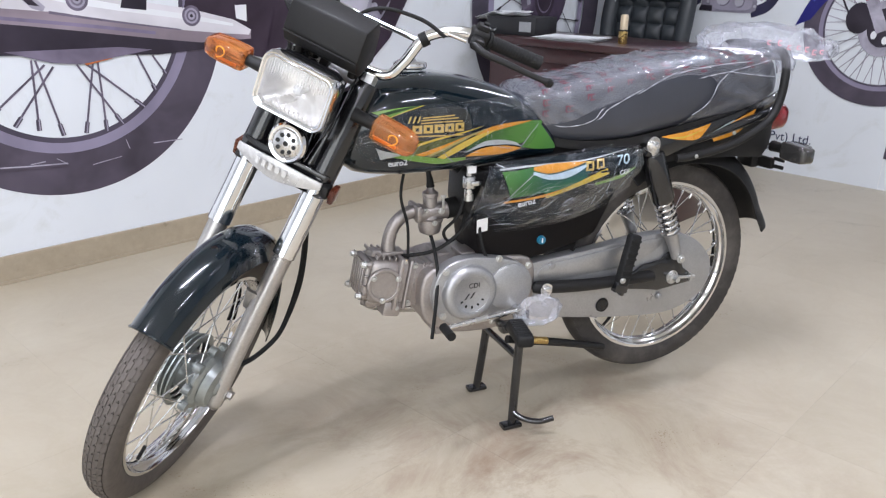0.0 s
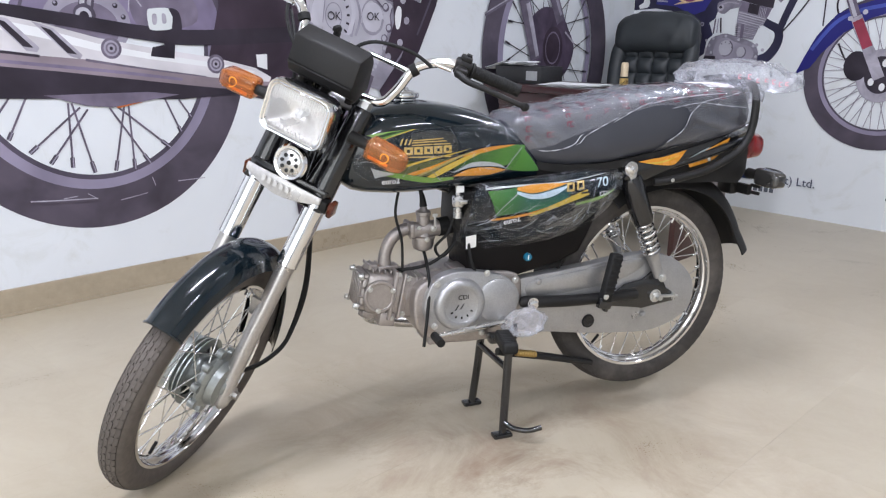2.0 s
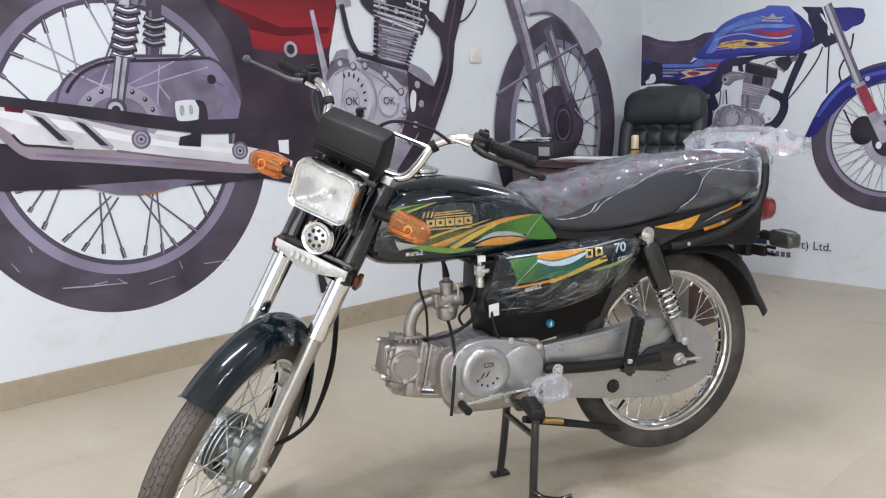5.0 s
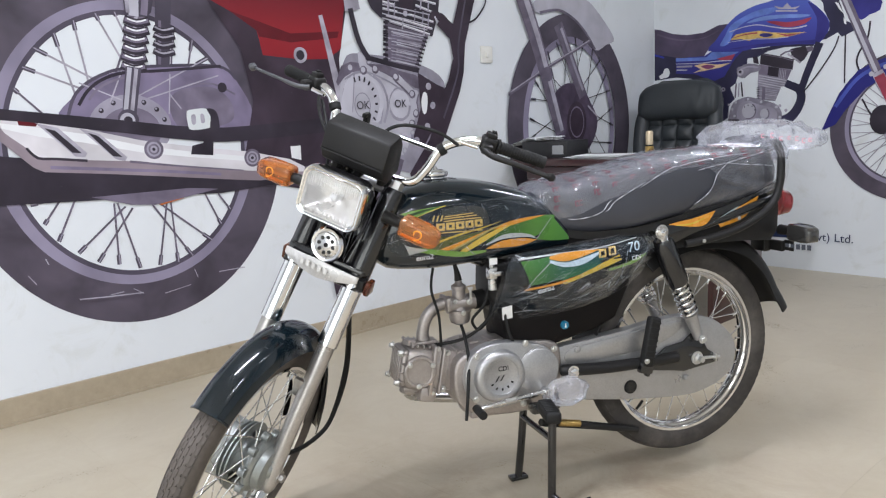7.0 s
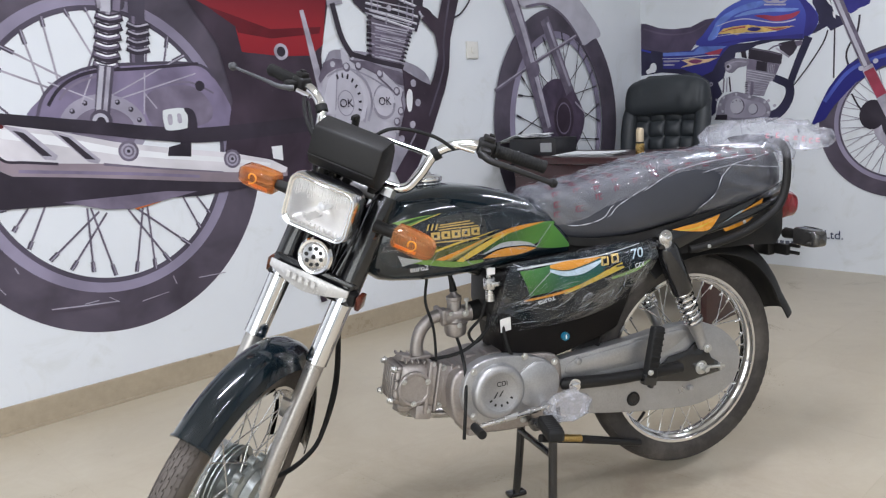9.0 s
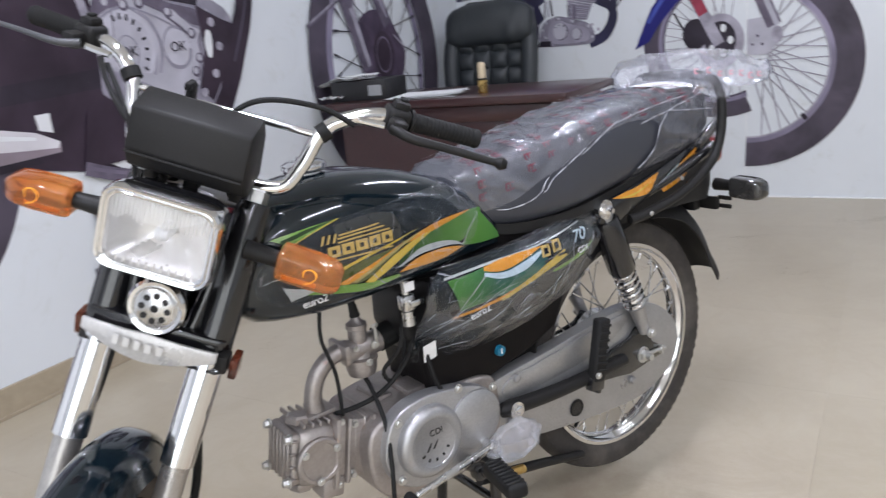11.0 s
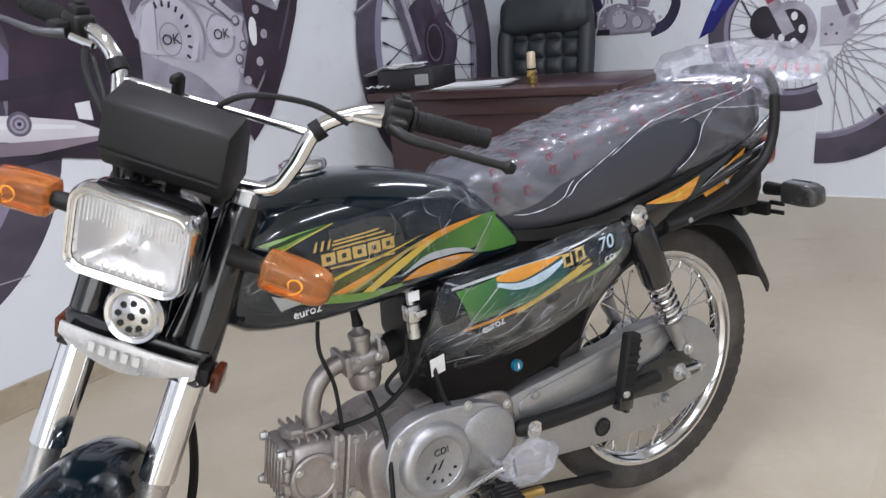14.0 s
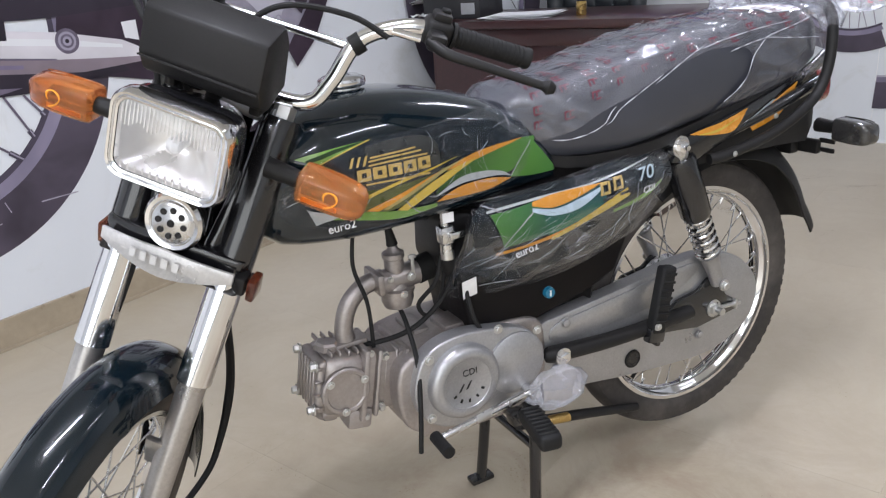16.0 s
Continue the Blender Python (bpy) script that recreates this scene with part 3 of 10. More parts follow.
for s in (-1, 1):
    part("side_bolster", tube([back_m @ Vector((s * 0.215, -0.02, 0.02)), back_m @ Vector((s * 0.235, 0.12, 0.04)), back_m @ Vector((s * 0.245, 0.30, 0.045)), back_m @ Vector((s * 0.245, 0.44, 0.035)), back_m @ Vector((s * 0.235, 0.54, 0.01))], [0.035, 0.047, 0.05, 0.05, 0.04], 16, 6), LEATHER, chair)
hc = []
for i in range(33):
    a = math.pi * i / 32
    row = []
    for j in range(40):
        b = 2 * math.pi * j / 40
        cx = math.copysign(abs(math.cos(a)) ** 0.55, math.cos(a))
        rr = max(0.02, math.sin(a)) ** 0.45
        q = Vector((0.272 * cx, 0.575 - 0.02 * cx * cx + 0.128 * rr * math.copysign(abs(math.cos(b)) ** 0.75, math.cos(b)), 0.035 + 0.082 * rr * math.copysign(abs(math.sin(b)) ** 0.8, math.sin(b))))
        q.z += 0.010 * noise.noise(Vector((q.x * 34, q.y * 9, 2.0))) * (1 if math.sin(b) > 0 else 0)
        row.append(back_m @ q)
    hc.append(row)
part("head_cushion", loft(hc), LEATHER, chair, "puffed and wrinkled head cushion", None, 80)
part("seat_pad", box((0, -0.06, 0.46), (0.52, 0.52, 0.14), 0.05, 4), LEATHER, chair)
for s in (-1, 1):
    part("armrest", tube([(s * 0.29, 0.16, 0.47), (s * 0.31, 0.12, 0.68), (s * 0.31, -0.10, 0.70), (s * 0.30, -0.2, 0.62), (s * 0.28, -0.18, 0.45)], 0.026, 10), BLACKPL, chair)
part("gas_column", rod((0, -0.04, 0.09), (0, -0.04, 0.42), 0.028), BLACKPL, chair)
for i in range(5):
    a = i * 2 * math.pi / 5
    c, s = math.cos(a), math.sin(a)
    part("base_arm", tube([(0, -0.04, 0.11), (0.3 * c, -0.04 + 0.3 * s, 0.075)], [0.03, 0.018], 10, 1), BLACKPL, chair)
    part("castor", lathe([(0, -0.02), (0.03, -0.02), (0.034, 0), (0.03, 0.02), (0, 0.02)], 16, pose(0.3 * c, -0.04 + 0.3 * s, 0.034, 0, 0, math.degrees(a) + 90)), BLACKPL, chair)


def on_desk(u, v, rz=0.0, z=DESK_Z):
    return ROOM @ pose(u, v, z, 0, 0, rz)


file_box = thing("box_file", "black box file with a grey label lying on the desk", "box file", on_desk(1.42, 0.24, 8))
part("case", box((0, 0, 0.047), (0.24, 0.30, 0.094), 0.003), BLACKCARD, file_box)
part("spine_label", box((0.122, 0.09, 0.045), (0.003, 0.07, 0.05), 0.0), plain("grey_card", (0.35, 0.36, 0.37), 0.7), file_box, "grey spine label")
loose = thing("draped_papers", "white sheets draped over the box file and curling down", "papers", on_desk(1.47, 0.16, -4))
for du, dz, end in ((0.0, 0.0, -0.29), (0.012, 0.007, -0.25), (-0.016, 0.013, -0.21)):
    drape = [Vector((0, v, np.interp(v, [-0.29, -0.21, -0.10, -0.02, 0.13], [0.012, 0.048, 0.088, 0.104, 0.104]) + dz)) for v in np.linspace(end, 0.13, 12)]
    part("page", sheet([[p + Vector((x + du, 0.006 * math.sin(31 * x + 9 * dz), 0.004 * math.sin(40 * p.y + 30 * x))) for p in drape] for x in np.linspace(-0.075, 0.075, 6)], 0.0012), PAPER, loose)
part("crumpled_sheet", sheet([[Vector((0.02 + 0.022 * i + 0.01 * math.sin(j * 2.1), -0.10 + 0.024 * j, 0.014 + 0.016 * abs(math.sin(i * 1.7 + j * 1.1)))) for j in range(6)] for i in range(6)], 0.001), PAPER, loose)
papers = thing("paper_stack", "loose stack of white printed papers on the desk", "papers", on_desk(1.50, 0.62, 12))
for i in range(5):
    part("paper", sheet([[Vector((x, y, 0.003 + 0.003 * i + 0.010 * max(0, abs(y) - 0.1) * (i + 1))) for y in np.linspace(-0.15, 0.15, 6)] for x in (-0.105, 0, 0.105)], 0.0006), PAPER, papers, "", pose(random.uniform(-0.03, 0.03), random.uniform(-0.04, 0.04), 0, 0, 0, random.uniform(-14, 14)))
bottle = thing("small_bottle", "slim gold and clear bottle standing on the desk", "bottle", on_desk(1.47, 0.90))
part("glass_body", lathe([(0, 0.0), (0.020, 0.0), (0.022, 0.004), (0.022, 0.055), (0.017, 0.06), (0, 0.06)], 20, pose(0, 0, 0, 90)), BRASS, bottle, "gold printed lower half")
part("collar", lathe([(0, 0.058), (0.020, 0.058), (0.020, 0.066), (0, 0.066)], 20, pose(0, 0, 0, 90)), BLACKPL, bottle)
part("cap", lathe([(0, 0.066), (0.019, 0.066), (0.019, 0.128), (0.013, 0.136), (0, 0.136)], 20, pose(0, 0, 0, 90)), PALEGOLD, bottle, "pale gold cap")

# ---------------------------------------------------------------- the printed wall graphics, flat on the walls
K_TYRE = print_ink("print_tyre", (0.076, 0.064, 0.086), 0.35)
K_DARK = print_ink("print_black", (0.032, 0.026, 0.037), 0.4)
K_PLUM = print_ink("print_plum", (0.042, 0.029, 0.043), 0.35)
K_RIM = print_ink("print_rim", (0.24, 0.215, 0.295), 0.3, 3)
K_RIMD = print_ink("print_rim_shade", (0.075, 0.064, 0.090), 0.3, 3)
K_SPOKE = print_ink("print_spoke", (0.33, 0.31, 0.36), 0.3)
K_CASE = print_ink("print_chain_case", (0.19, 0.16, 0.245), 0.3, 6)
K_HUB = print_ink("print_hub", (0.30, 0.28, 0.345), 0.2, 8)
K_HUBD = print_ink("print_hub_shade", (0.17, 0.145, 0.20), 0.25, 8)
K_STEEL = print_ink("print_steel", (0.36, 0.34, 0.40), 0.3, 12)
K_MIDSTEEL = print_ink("print_mid_steel", (0.22, 0.205, 0.255), 0.3, 12)
K_COVER = print_ink("print_cover_lit", (0.50, 0.49, 0.555), 0.12, 6)
K_STEELD = print_ink("print_steel_shade", (0.135, 0.115, 0.155), 0.3, 12)
K_RED = print_blend("print_red", [(0.0, (0.23, 0.012, 0.020)), (0.5, (0.27, 0.018, 0.026)), (1.0, (0.15, 0.010, 0.018))], 2, 3.0, -3.9)
K_REDD = print_ink("print_red_shade", (0.11, 0.008, 0.014), 0.3)
K_ENG = print_ink("print_engine", (0.44, 0.43, 0.49), 0.12, 7)
K_ENGD = print_ink("print_engine_shade", (0.28, 0.265, 0.32), 0.2, 9)
K_BLUE = print_blend("print_blue", [(0.0, (0.020, 0.020, 0.16)), (0.4, (0.035, 0.045, 0.34)), (0.75, (0.06, 0.13, 0.50)), (1.0, (0.05, 0.09, 0.40))], 2, 2.6, -3.35)
K_BLUED = print_ink("print_blue_shade", (0.034, 0.032, 0.185), 0.3)
K_BLUE2 = print_blend("print_tank_blue", [(0.0, (0.034, 0.033, 0.20)), (0.5, (0.058, 0.068, 0.34)), (1.0, (0.08, 0.115, 0.45))], 2, 3.4, -4.65)
K_BLUEL = print_ink("print_mid_blue", (0.06, 0.085, 0.36), 0.25)
K_SKYD = print_ink("print_dusk_blue", (0.12, 0.19, 0.52), 0.35, 9)
K_SKY = print_ink("print_light_blue", (0.17, 0.26, 0.58), 0.25)
K_PALE = print_ink("print_pale_edge", (0.50, 0.50, 0.58), 0.15)
K_PALEFLAME = print_ink("print_pale_yellow", (0.60, 0.43, 0.26), 0.3, 20)
K_REDPURPLE = print_ink("print_red_purple", (0.20, 0.05, 0.13), 0.3)
K_SEATL = print_ink("print_seat_gleam", (0.115, 0.092, 0.14), 0.3)
K_FLAME = print_ink("print_yellow", (0.58, 0.40, 0.13), 0.3, 20)
K_FLAMER = print_ink("print_flame_red", (0.33, 0.05, 0.085), 0.3)
K_PIPE = print_ink("print_bright_chrome", (0.60, 0.58, 0.61), 0.18, 4)
K_PIPELOW = print_ink("print_chrome_shade", (0.25, 0.205, 0.235), 0.25, 4)
K_PAD = print_ink("print_grey_pad", (0.60, 0.63, 0.64), 0.08)
K_WHITE = print_ink("print_white", (0.74, 0.75, 0.77), 0.05)
K_SEAT = print_ink("print_seat", (0.085, 0.066, 0.11), 0.3)
K_ORANGE = print_ink("print_orange", (0.50, 0.15, 0.05), 0.3)
K_NAVY = print_ink("print_navy", (0.02, 0.03, 0.08), 0.2)
K_FHUB = print_ink("print_front_hub", (0.075, 0.056, 0.088), 0.4, 10)
K_NAVYD = print_ink("print_dark_navy", (0.030, 0.028, 0.060), 0.3)
K_GREYBAR = print_ink("print_grey_bar", (0.12, 0.13, 0.16), 0.1)

print_l = thing("motorcycle_wall_print", "wall-sized print of a red motorcycle with chrome exhaust", "wall print", ROOM)
print_r = thing("motorcycle_wall_print", "wall-sized print of a blue motorcycle on two vinyl panels", "wall print", ROOM)


class Print:
    """Draws flat shapes on one wall; a is the run along the wall from the corner, z the height."""

    def __init__(self, root, left):
        self.root, self.left, self.n = root, left, 0

    def at(self, a, z):
        d = 0.0008 + 0.00003 * self.n
        return (a, d, z) if self.left else (d, a, z)

    def poly(self, name, pts, mat, curve=0, parent=None):
        if curve:
            pts = [(p.x, p.y) for p in smooth_path([(a, z, 0) for a, z in pts], curve, True)]
        self.n += 1
        bm = bmesh.new()
        bm.faces.new([bm.verts.new(self.at(*p)) for p in pts])
        return self.done(name, bm, mat, parent)

    def done(self, name, bm, mat, parent=None):
        want = Vector((0, 1, 0)) if self.left else Vector((1, 0, 0))
        bm.normal_update()
        for f in bm.faces:
            if f.normal.dot(want) < 0:
                f.normal_flip()
        me = bpy.data.meshes.new(name)
        bm.to_mesh(me)
        bm.free()
        return fit_mesh(name, me, mat, parent or self.root, "", None, 0)

    def ring(self, name, c, ro, ri, mat, a0=0.0, a1=360.0, n=90, parent=None):
        """A ring or part of one; ro and ri are half-axes (along, up)."""
        self.n += 1
        bm = bmesh.new()
        rows = []
        full = a1 - a0 >= 360
        for i in range(n + (0 if full else 1)):
            t = radians(a0 + (a1 - a0) * i / n)
            rows.append([bm.verts.new(self.at(c[0] + r[0] * math.cos(t), c[1] + r[1] * math.sin(t))) for r in (ro, ri)])
        for i in range(len(rows) if full else len(rows) - 1):
            p, q = rows[i], rows[(i + 1) % len(rows)]
            bm.faces.new((p[0], q[0], q[1], p[1]))
        return self.done(name, bm, mat, parent)

    def disc(self, name, c, r, mat, n=40, parent=None):
        r = r if isinstance(r, tuple) else (r, r)
        return self.poly(name, [(c[0] + r[0] * math.cos(2 * math.pi * i / n), c[1] + r[1] * math.sin(2 * math.pi * i / n)) for i in range(n)], mat, 0, parent)

    def line(self, name, pts, w, mat, curve=0, parent=None):
        """A stripe of width w along points; w may be a pair, from start to end."""
        path = [Vector((p[0], p[1], 0)) for p in pts]
        if curve:
            path = smooth_path(path, curve)
        w = w if isinstance(w, tuple) else (w, w)
        self.n += 1
        bm = bmesh.new()
        rows = []
        for i, p in enumerate(path):
            d = (path[min(i + 1, len(path) - 1)] - path[max(i - 1, 0)]).normalized()
            s = Vector((-d.y, d.x, 0)) * (w[0] + (w[1] - w[0]) * i / max(1, len(path) - 1)) / 2
            rows.append([bm.verts.new(self.at(*(p + k * s).xy)) for k in (1, -1)])
        for p, q in zip(rows, rows[1:]):
            bm.faces.new((p[0], q[0], q[1], p[1]))
        return self.done(name, bm, mat, parent)

    def spokes(self, c, hub, rim, n, w, mat, lean, parent):
        for i in range(n):
            a = 2 * math.pi * (i + 0.3) / n
            b = a + radians(lean) * (1 if i % 2 else -1)
            p0 = (c[0] + hub[0] * math.cos(b), c[1] + hub[1] * math.sin(b))
            p1 = (c[0] + rim[0] * math.cos(a), c[1] + rim[1] * math.sin(a))
            q = (p1[0] + (p0[0] - p1[0]) * 0.14, p1[1] + (p0[1] - p1[1]) * 0.14)
            self.line("printed_spoke", [p0, p1], w, mat, 0, parent)
            self.line("printed_nipple", [q, p1], w * 2.2, mat, 0, parent)


L = Print(print_l, True)
# Rear wheel.
WC = (3.755, 1.005)
wheel_l = L.ring("printed_tyre", WC, (0.655, 0.718), (0.520, 0.560), K_TYRE, n=120)
L.ring("printed_rim", WC, (0.522, 0.562), (0.478, 0.522), K_RIM, parent=wheel_l, n=120)
L.ring("printed_rim_shade", WC, (0.480, 0.524), (0.462, 0.505), K_RIMD, parent=wheel_l, n=120)
L.line("printed_spoke", [(4.135, 1.307), (3.846, 1.192)], 0.0078, K_SPOKE)
L.line("printed_nipple", [(4.135, 1.307), (4.092, 1.290)], 0.0165, K_RIMD)
L.line("printed_nipple_gleam", [(4.133, 1.307), (4.090, 1.290)], 0.0048, K_HUB)
L.line("printed_spoke", [(4.089, 1.376), (3.789, 1.210)], 0.0078, K_SPOKE)
L.line("printed_nipple", [(4.089, 1.376), (4.044, 1.352)], 0.0165, K_RIMD)
L.line("printed_nipple_gleam", [(4.087, 1.376), (4.042, 1.352)], 0.0048, K_HUB)
L.line("printed_spoke", [(4.014, 1.432), (3.940, 1.112)], 0.0078, K_SPOKE)
L.line("printed_nipple", [(4.014, 1.432), (4.003, 1.382)], 0.0165, K_RIMD)
L.line("printed_nipple_gleam", [(4.012, 1.432), (4.001, 1.382)], 0.0048, K_HUB)
L.line("printed_spoke", [(3.939, 1.480), (3.908, 1.250)], 0.0078, K_SPOKE)
L.line("printed_nipple", [(3.939, 1.480), (3.934, 1.444)], 0.0165, K_RIMD)
L.line("printed_nipple_gleam", [(3.937, 1.480), (3.932, 1.444)], 0.0048, K_HUB)
L.line("printed_spoke", [(3.857, 1.511), (3.776, 1.346)], 0.0078, K_SPOKE)
L.line("printed_nipple", [(3.857, 1.511), (3.844, 1.485)], 0.0165, K_RIMD)
L.line("printed_nipple_gleam", [(3.855, 1.511), (3.842, 1.485)], 0.0048, K_HUB)
L.line("printed_spoke", [(3.783, 1.519), (3.744, 1.420)], 0.0078, K_SPOKE)
L.line("printed_nipple", [(3.783, 1.519), (3.777, 1.504)], 0.0165, K_RIMD)
L.line("printed_nipple_gleam", [(3.781, 1.520), (3.775, 1.504)], 0.0048, K_HUB)
L.line("printed_spoke", [(3.711, 1.495), (3.846, 1.189)], 0.0078, K_STEELD)
L.line("printed_nipple", [(3.711, 1.495), (3.733, 1.446)], 0.0165, K_RIMD)
L.line("printed_nipple_gleam", [(3.709, 1.496), (3.731, 1.446)], 0.0048, K_HUB)
L.line("printed_spoke", [(4.173, 1.231), (4.080, 1.133)], 0.0078, K_STEELD)
L.line("printed_nipple", [(4.173, 1.231), (4.158, 1.215)], 0.0165, K_RIMD)
L.line("printed_nipple_gleam", [(4.171, 1.231), (4.156, 1.215)], 0.0048, K_HUB)
L.line("printed_spoke", [(3.555, 1.458), (3.602, 1.124)], 0.0078, K_STEELD)
L.line("printed_nipple", [(3.555, 1.458), (3.562, 1.405)], 0.0165, K_RIMD)
L.line("printed_nipple_gleam", [(3.552, 1.458), (3.560, 1.405)], 0.0048, K_HUB)
L.line("printed_spoke", [(3.475, 1.425), (3.546, 1.145)], 0.0078, K_STEELD)
L.line("printed_nipple", [(3.475, 1.425), (3.487, 1.380)], 0.0165, K_RIMD)
L.line("printed_nipple_gleam", [(3.473, 1.425), (3.484, 1.380)], 0.0048, K_HUB)
L.line("printed_spoke", [(3.415, 1.352), (3.723, 1.199)], 0.0078, K_STEELD)
L.line("printed_nipple", [(3.415, 1.352), (3.466, 1.327)], 0.0165, K_RIMD)
L.line("printed_nipple_gleam", [(3.412, 1.352), (3.464, 1.327)], 0.0048, K_HUB)
L.line("printed_spoke", [(3.356, 1.287), (3.685, 1.191)], 0.0078, K_STEELD)
L.line("printed_nipple", [(3.356, 1.287), (3.412, 1.271)], 0.0165, K_RIMD)
L.line("printed_nipple_gleam", [(3.354, 1.287), (3.409, 1.271)], 0.0048, K_HUB)
L.line("printed_spoke", [(3.313, 1.213), (3.430, 1.102)], 0.0078, K_STEELD)
L.line("printed_nipple", [(3.313, 1.213), (3.332, 1.195)], 0.0165, K_RIMD)
L.line("printed_nipple_gleam", [(3.310, 1.213), (3.329, 1.195)], 0.0048, K_HUB)
L.line("printed_spoke", [(4.167, 0.808), (3.994, 0.827)], 0.0078, K_STEELD)
L.line("printed_nipple", [(4.167, 0.808), (4.141, 0.811)], 0.0165, K_RIMD)
L.line("printed_nipple_gleam", [(4.165, 0.808), (4.139, 0.811)], 0.0048, K_HUB)
L.line("printed_spoke", [(4.128, 0.729), (4.045, 0.839)], 0.0078, K_STEELD)
L.line("printed_nipple", [(4.128, 0.729), (4.115, 0.747)], 0.0165, K_RIMD)
L.line("printed_nipple_gleam", [(4.126, 0.729), (4.113, 0.746)], 0.0048, K_HUB)
L.line("printed_spoke", [(4.086, 0.659), (3.998, 0.834)], 0.0078, K_STEELD)
L.line("printed_nipple", [(4.086, 0.659), (4.072, 0.687)], 0.0165, K_RIMD)
L.line("printed_nipple_gleam", [(4.084, 0.659), (4.070, 0.686)], 0.0048, K_HUB)
L.line("printed_spoke", [(4.020, 0.605), (3.823, 0.765)], 0.0078, K_STEELD)
L.line("printed_nipple", [(4.020, 0.605), (3.990, 0.630)], 0.0165, K_RIMD)
L.line("printed_nipple_gleam", [(4.018, 0.605), (3.988, 0.630)], 0.0048, K_HUB)
L.line("printed_spoke", [(3.951, 0.559), (3.795, 0.757)], 0.0078, K_STEELD)
L.line("printed_nipple", [(3.951, 0.559), (3.926, 0.590)], 0.0165, K_RIMD)
L.line("printed_nipple_gleam", [(3.949, 0.558), (3.924, 0.590)], 0.0048, K_HUB)
L.line("printed_spoke", [(3.872, 0.537), (3.866, 0.783)], 0.0078, K_STEELD)
L.line("printed_nipple", [(3.872, 0.537), (3.871, 0.577)], 0.0165, K_RIMD)
L.line("printed_nipple_gleam", [(3.869, 0.537), (3.868, 0.576)], 0.0048, K_HUB)
L.line("printed_spoke", [(3.790, 0.510), (3.853, 0.782)], 0.0078, K_STEELD)
L.line("printed_nipple", [(3.790, 0.510), (3.800, 0.554)], 0.0165, K_RIMD)
L.line("printed_nipple_gleam", [(3.787, 0.510), (3.798, 0.554)], 0.0048, K_HUB)
L.line("printed_spoke", [(3.709, 0.509), (3.653, 0.765)], 0.0078, K_STEELD)
L.line("printed_nipple", [(3.709, 0.509), (3.700, 0.550)], 0.0165, K_RIMD)
L.line("printed_nipple_gleam", [(3.707, 0.508), (3.698, 0.550)], 0.0048, K_HUB)
L.line("printed_spoke", [(3.631, 0.508), (3.636, 0.764)], 0.0078, K_STEELD)
L.line("printed_nipple", [(3.631, 0.508), (3.632, 0.550)], 0.0165, K_RIMD)
L.line("printed_nipple_gleam", [(3.628, 0.508), (3.629, 0.549)], 0.0048, K_HUB)
L.line("printed_spoke", [(3.566, 0.528), (3.713, 0.760)], 0.0078, K_STEELD)
L.line("printed_nipple", [(3.566, 0.528), (3.590, 0.566)], 0.0165, K_RIMD)
L.line("printed_nipple_gleam", [(3.563, 0.527), (3.588, 0.566)], 0.0048, K_HUB)
L.line("printed_spoke", [(3.474, 0.584), (3.684, 0.764)], 0.0078, K_STEELD)
L.line("printed_nipple", [(3.474, 0.584), (3.509, 0.614)], 0.0165, K_RIMD)
L.line("printed_nipple_gleam", [(3.472, 0.584), (3.507, 0.614)], 0.0048, K_HUB)
L.line("printed_spoke", [(3.423, 0.647), (3.483, 0.784)], 0.0078, K_STEELD)
L.line("printed_nipple", [(3.423, 0.647), (3.433, 0.669)], 0.0165, K_RIMD)
L.line("printed_nipple_gleam", [(3.420, 0.647), (3.430, 0.669)], 0.0048, K_HUB)
L.line("printed_spoke", [(3.374, 0.706), (3.423, 0.779)], 0.0078, K_STEELD)
L.line("printed_nipple", [(3.374, 0.706), (3.382, 0.718)], 0.0165, K_RIMD)
L.line("printed_nipple_gleam", [(3.371, 0.706), (3.379, 0.718)], 0.0048, K_HUB)
L.poly("printed_tail_shade", [(4.46, 1.25), (4.28, 1.50), (4.05, 1.66), (3.9, 1.72), (4.6, 1.75), (4.6, 1.3)], K_DARK)
L.poly("printed_chain_case", [(4.0, 1.10), (3.97, 1.20), (3.87, 1.27), (3.73, 1.305), (3.55, 1.315), (3.38, 1.315), (3.29, 1.26), (3.23, 1.08), (3.5, 1.02)], K_CASE, 5)
L.line("printed_case_edge", [(4.0, 1.12), (3.96, 1.21), (3.87, 1.275), (3.73, 1.31), (3.38, 1.32), (3.29, 1.265)], 0.012, K_RIMD, 5)
L.line("printed_case_crease", [(3.52, 1.24), (3.40, 1.245), (3.30, 1.20)], 0.008, K_HUBD, 4)
L.poly("printed_case_step", [(3.60, 1.16), (3.55, 1.22), (3.40, 1.23), (3.32, 1.16), (3.34, 1.08), (3.55, 1.06)], K_HUBD, 4)
L.disc("printed_hub", (3.765, 1.075), (0.165, 0.130), K_HUB)
L.disc("printed_hub_face", (3.765, 1.060), (0.120, 0.095), K_HUBD)
for i in range(7):
    a = radians(15 + 25 * i)
    L.disc("printed_hub_bolt", (3.765 + 0.143 * math.cos(a), 1.075 + 0.108 * math.sin(a)), 0.010, K_DARK, 12)
    L.disc("printed_hub_bolt", (3.767 + 0.143 * math.cos(a), 1.078 + 0.108 * math.sin(a)), 0.005, K_HUB, 10)
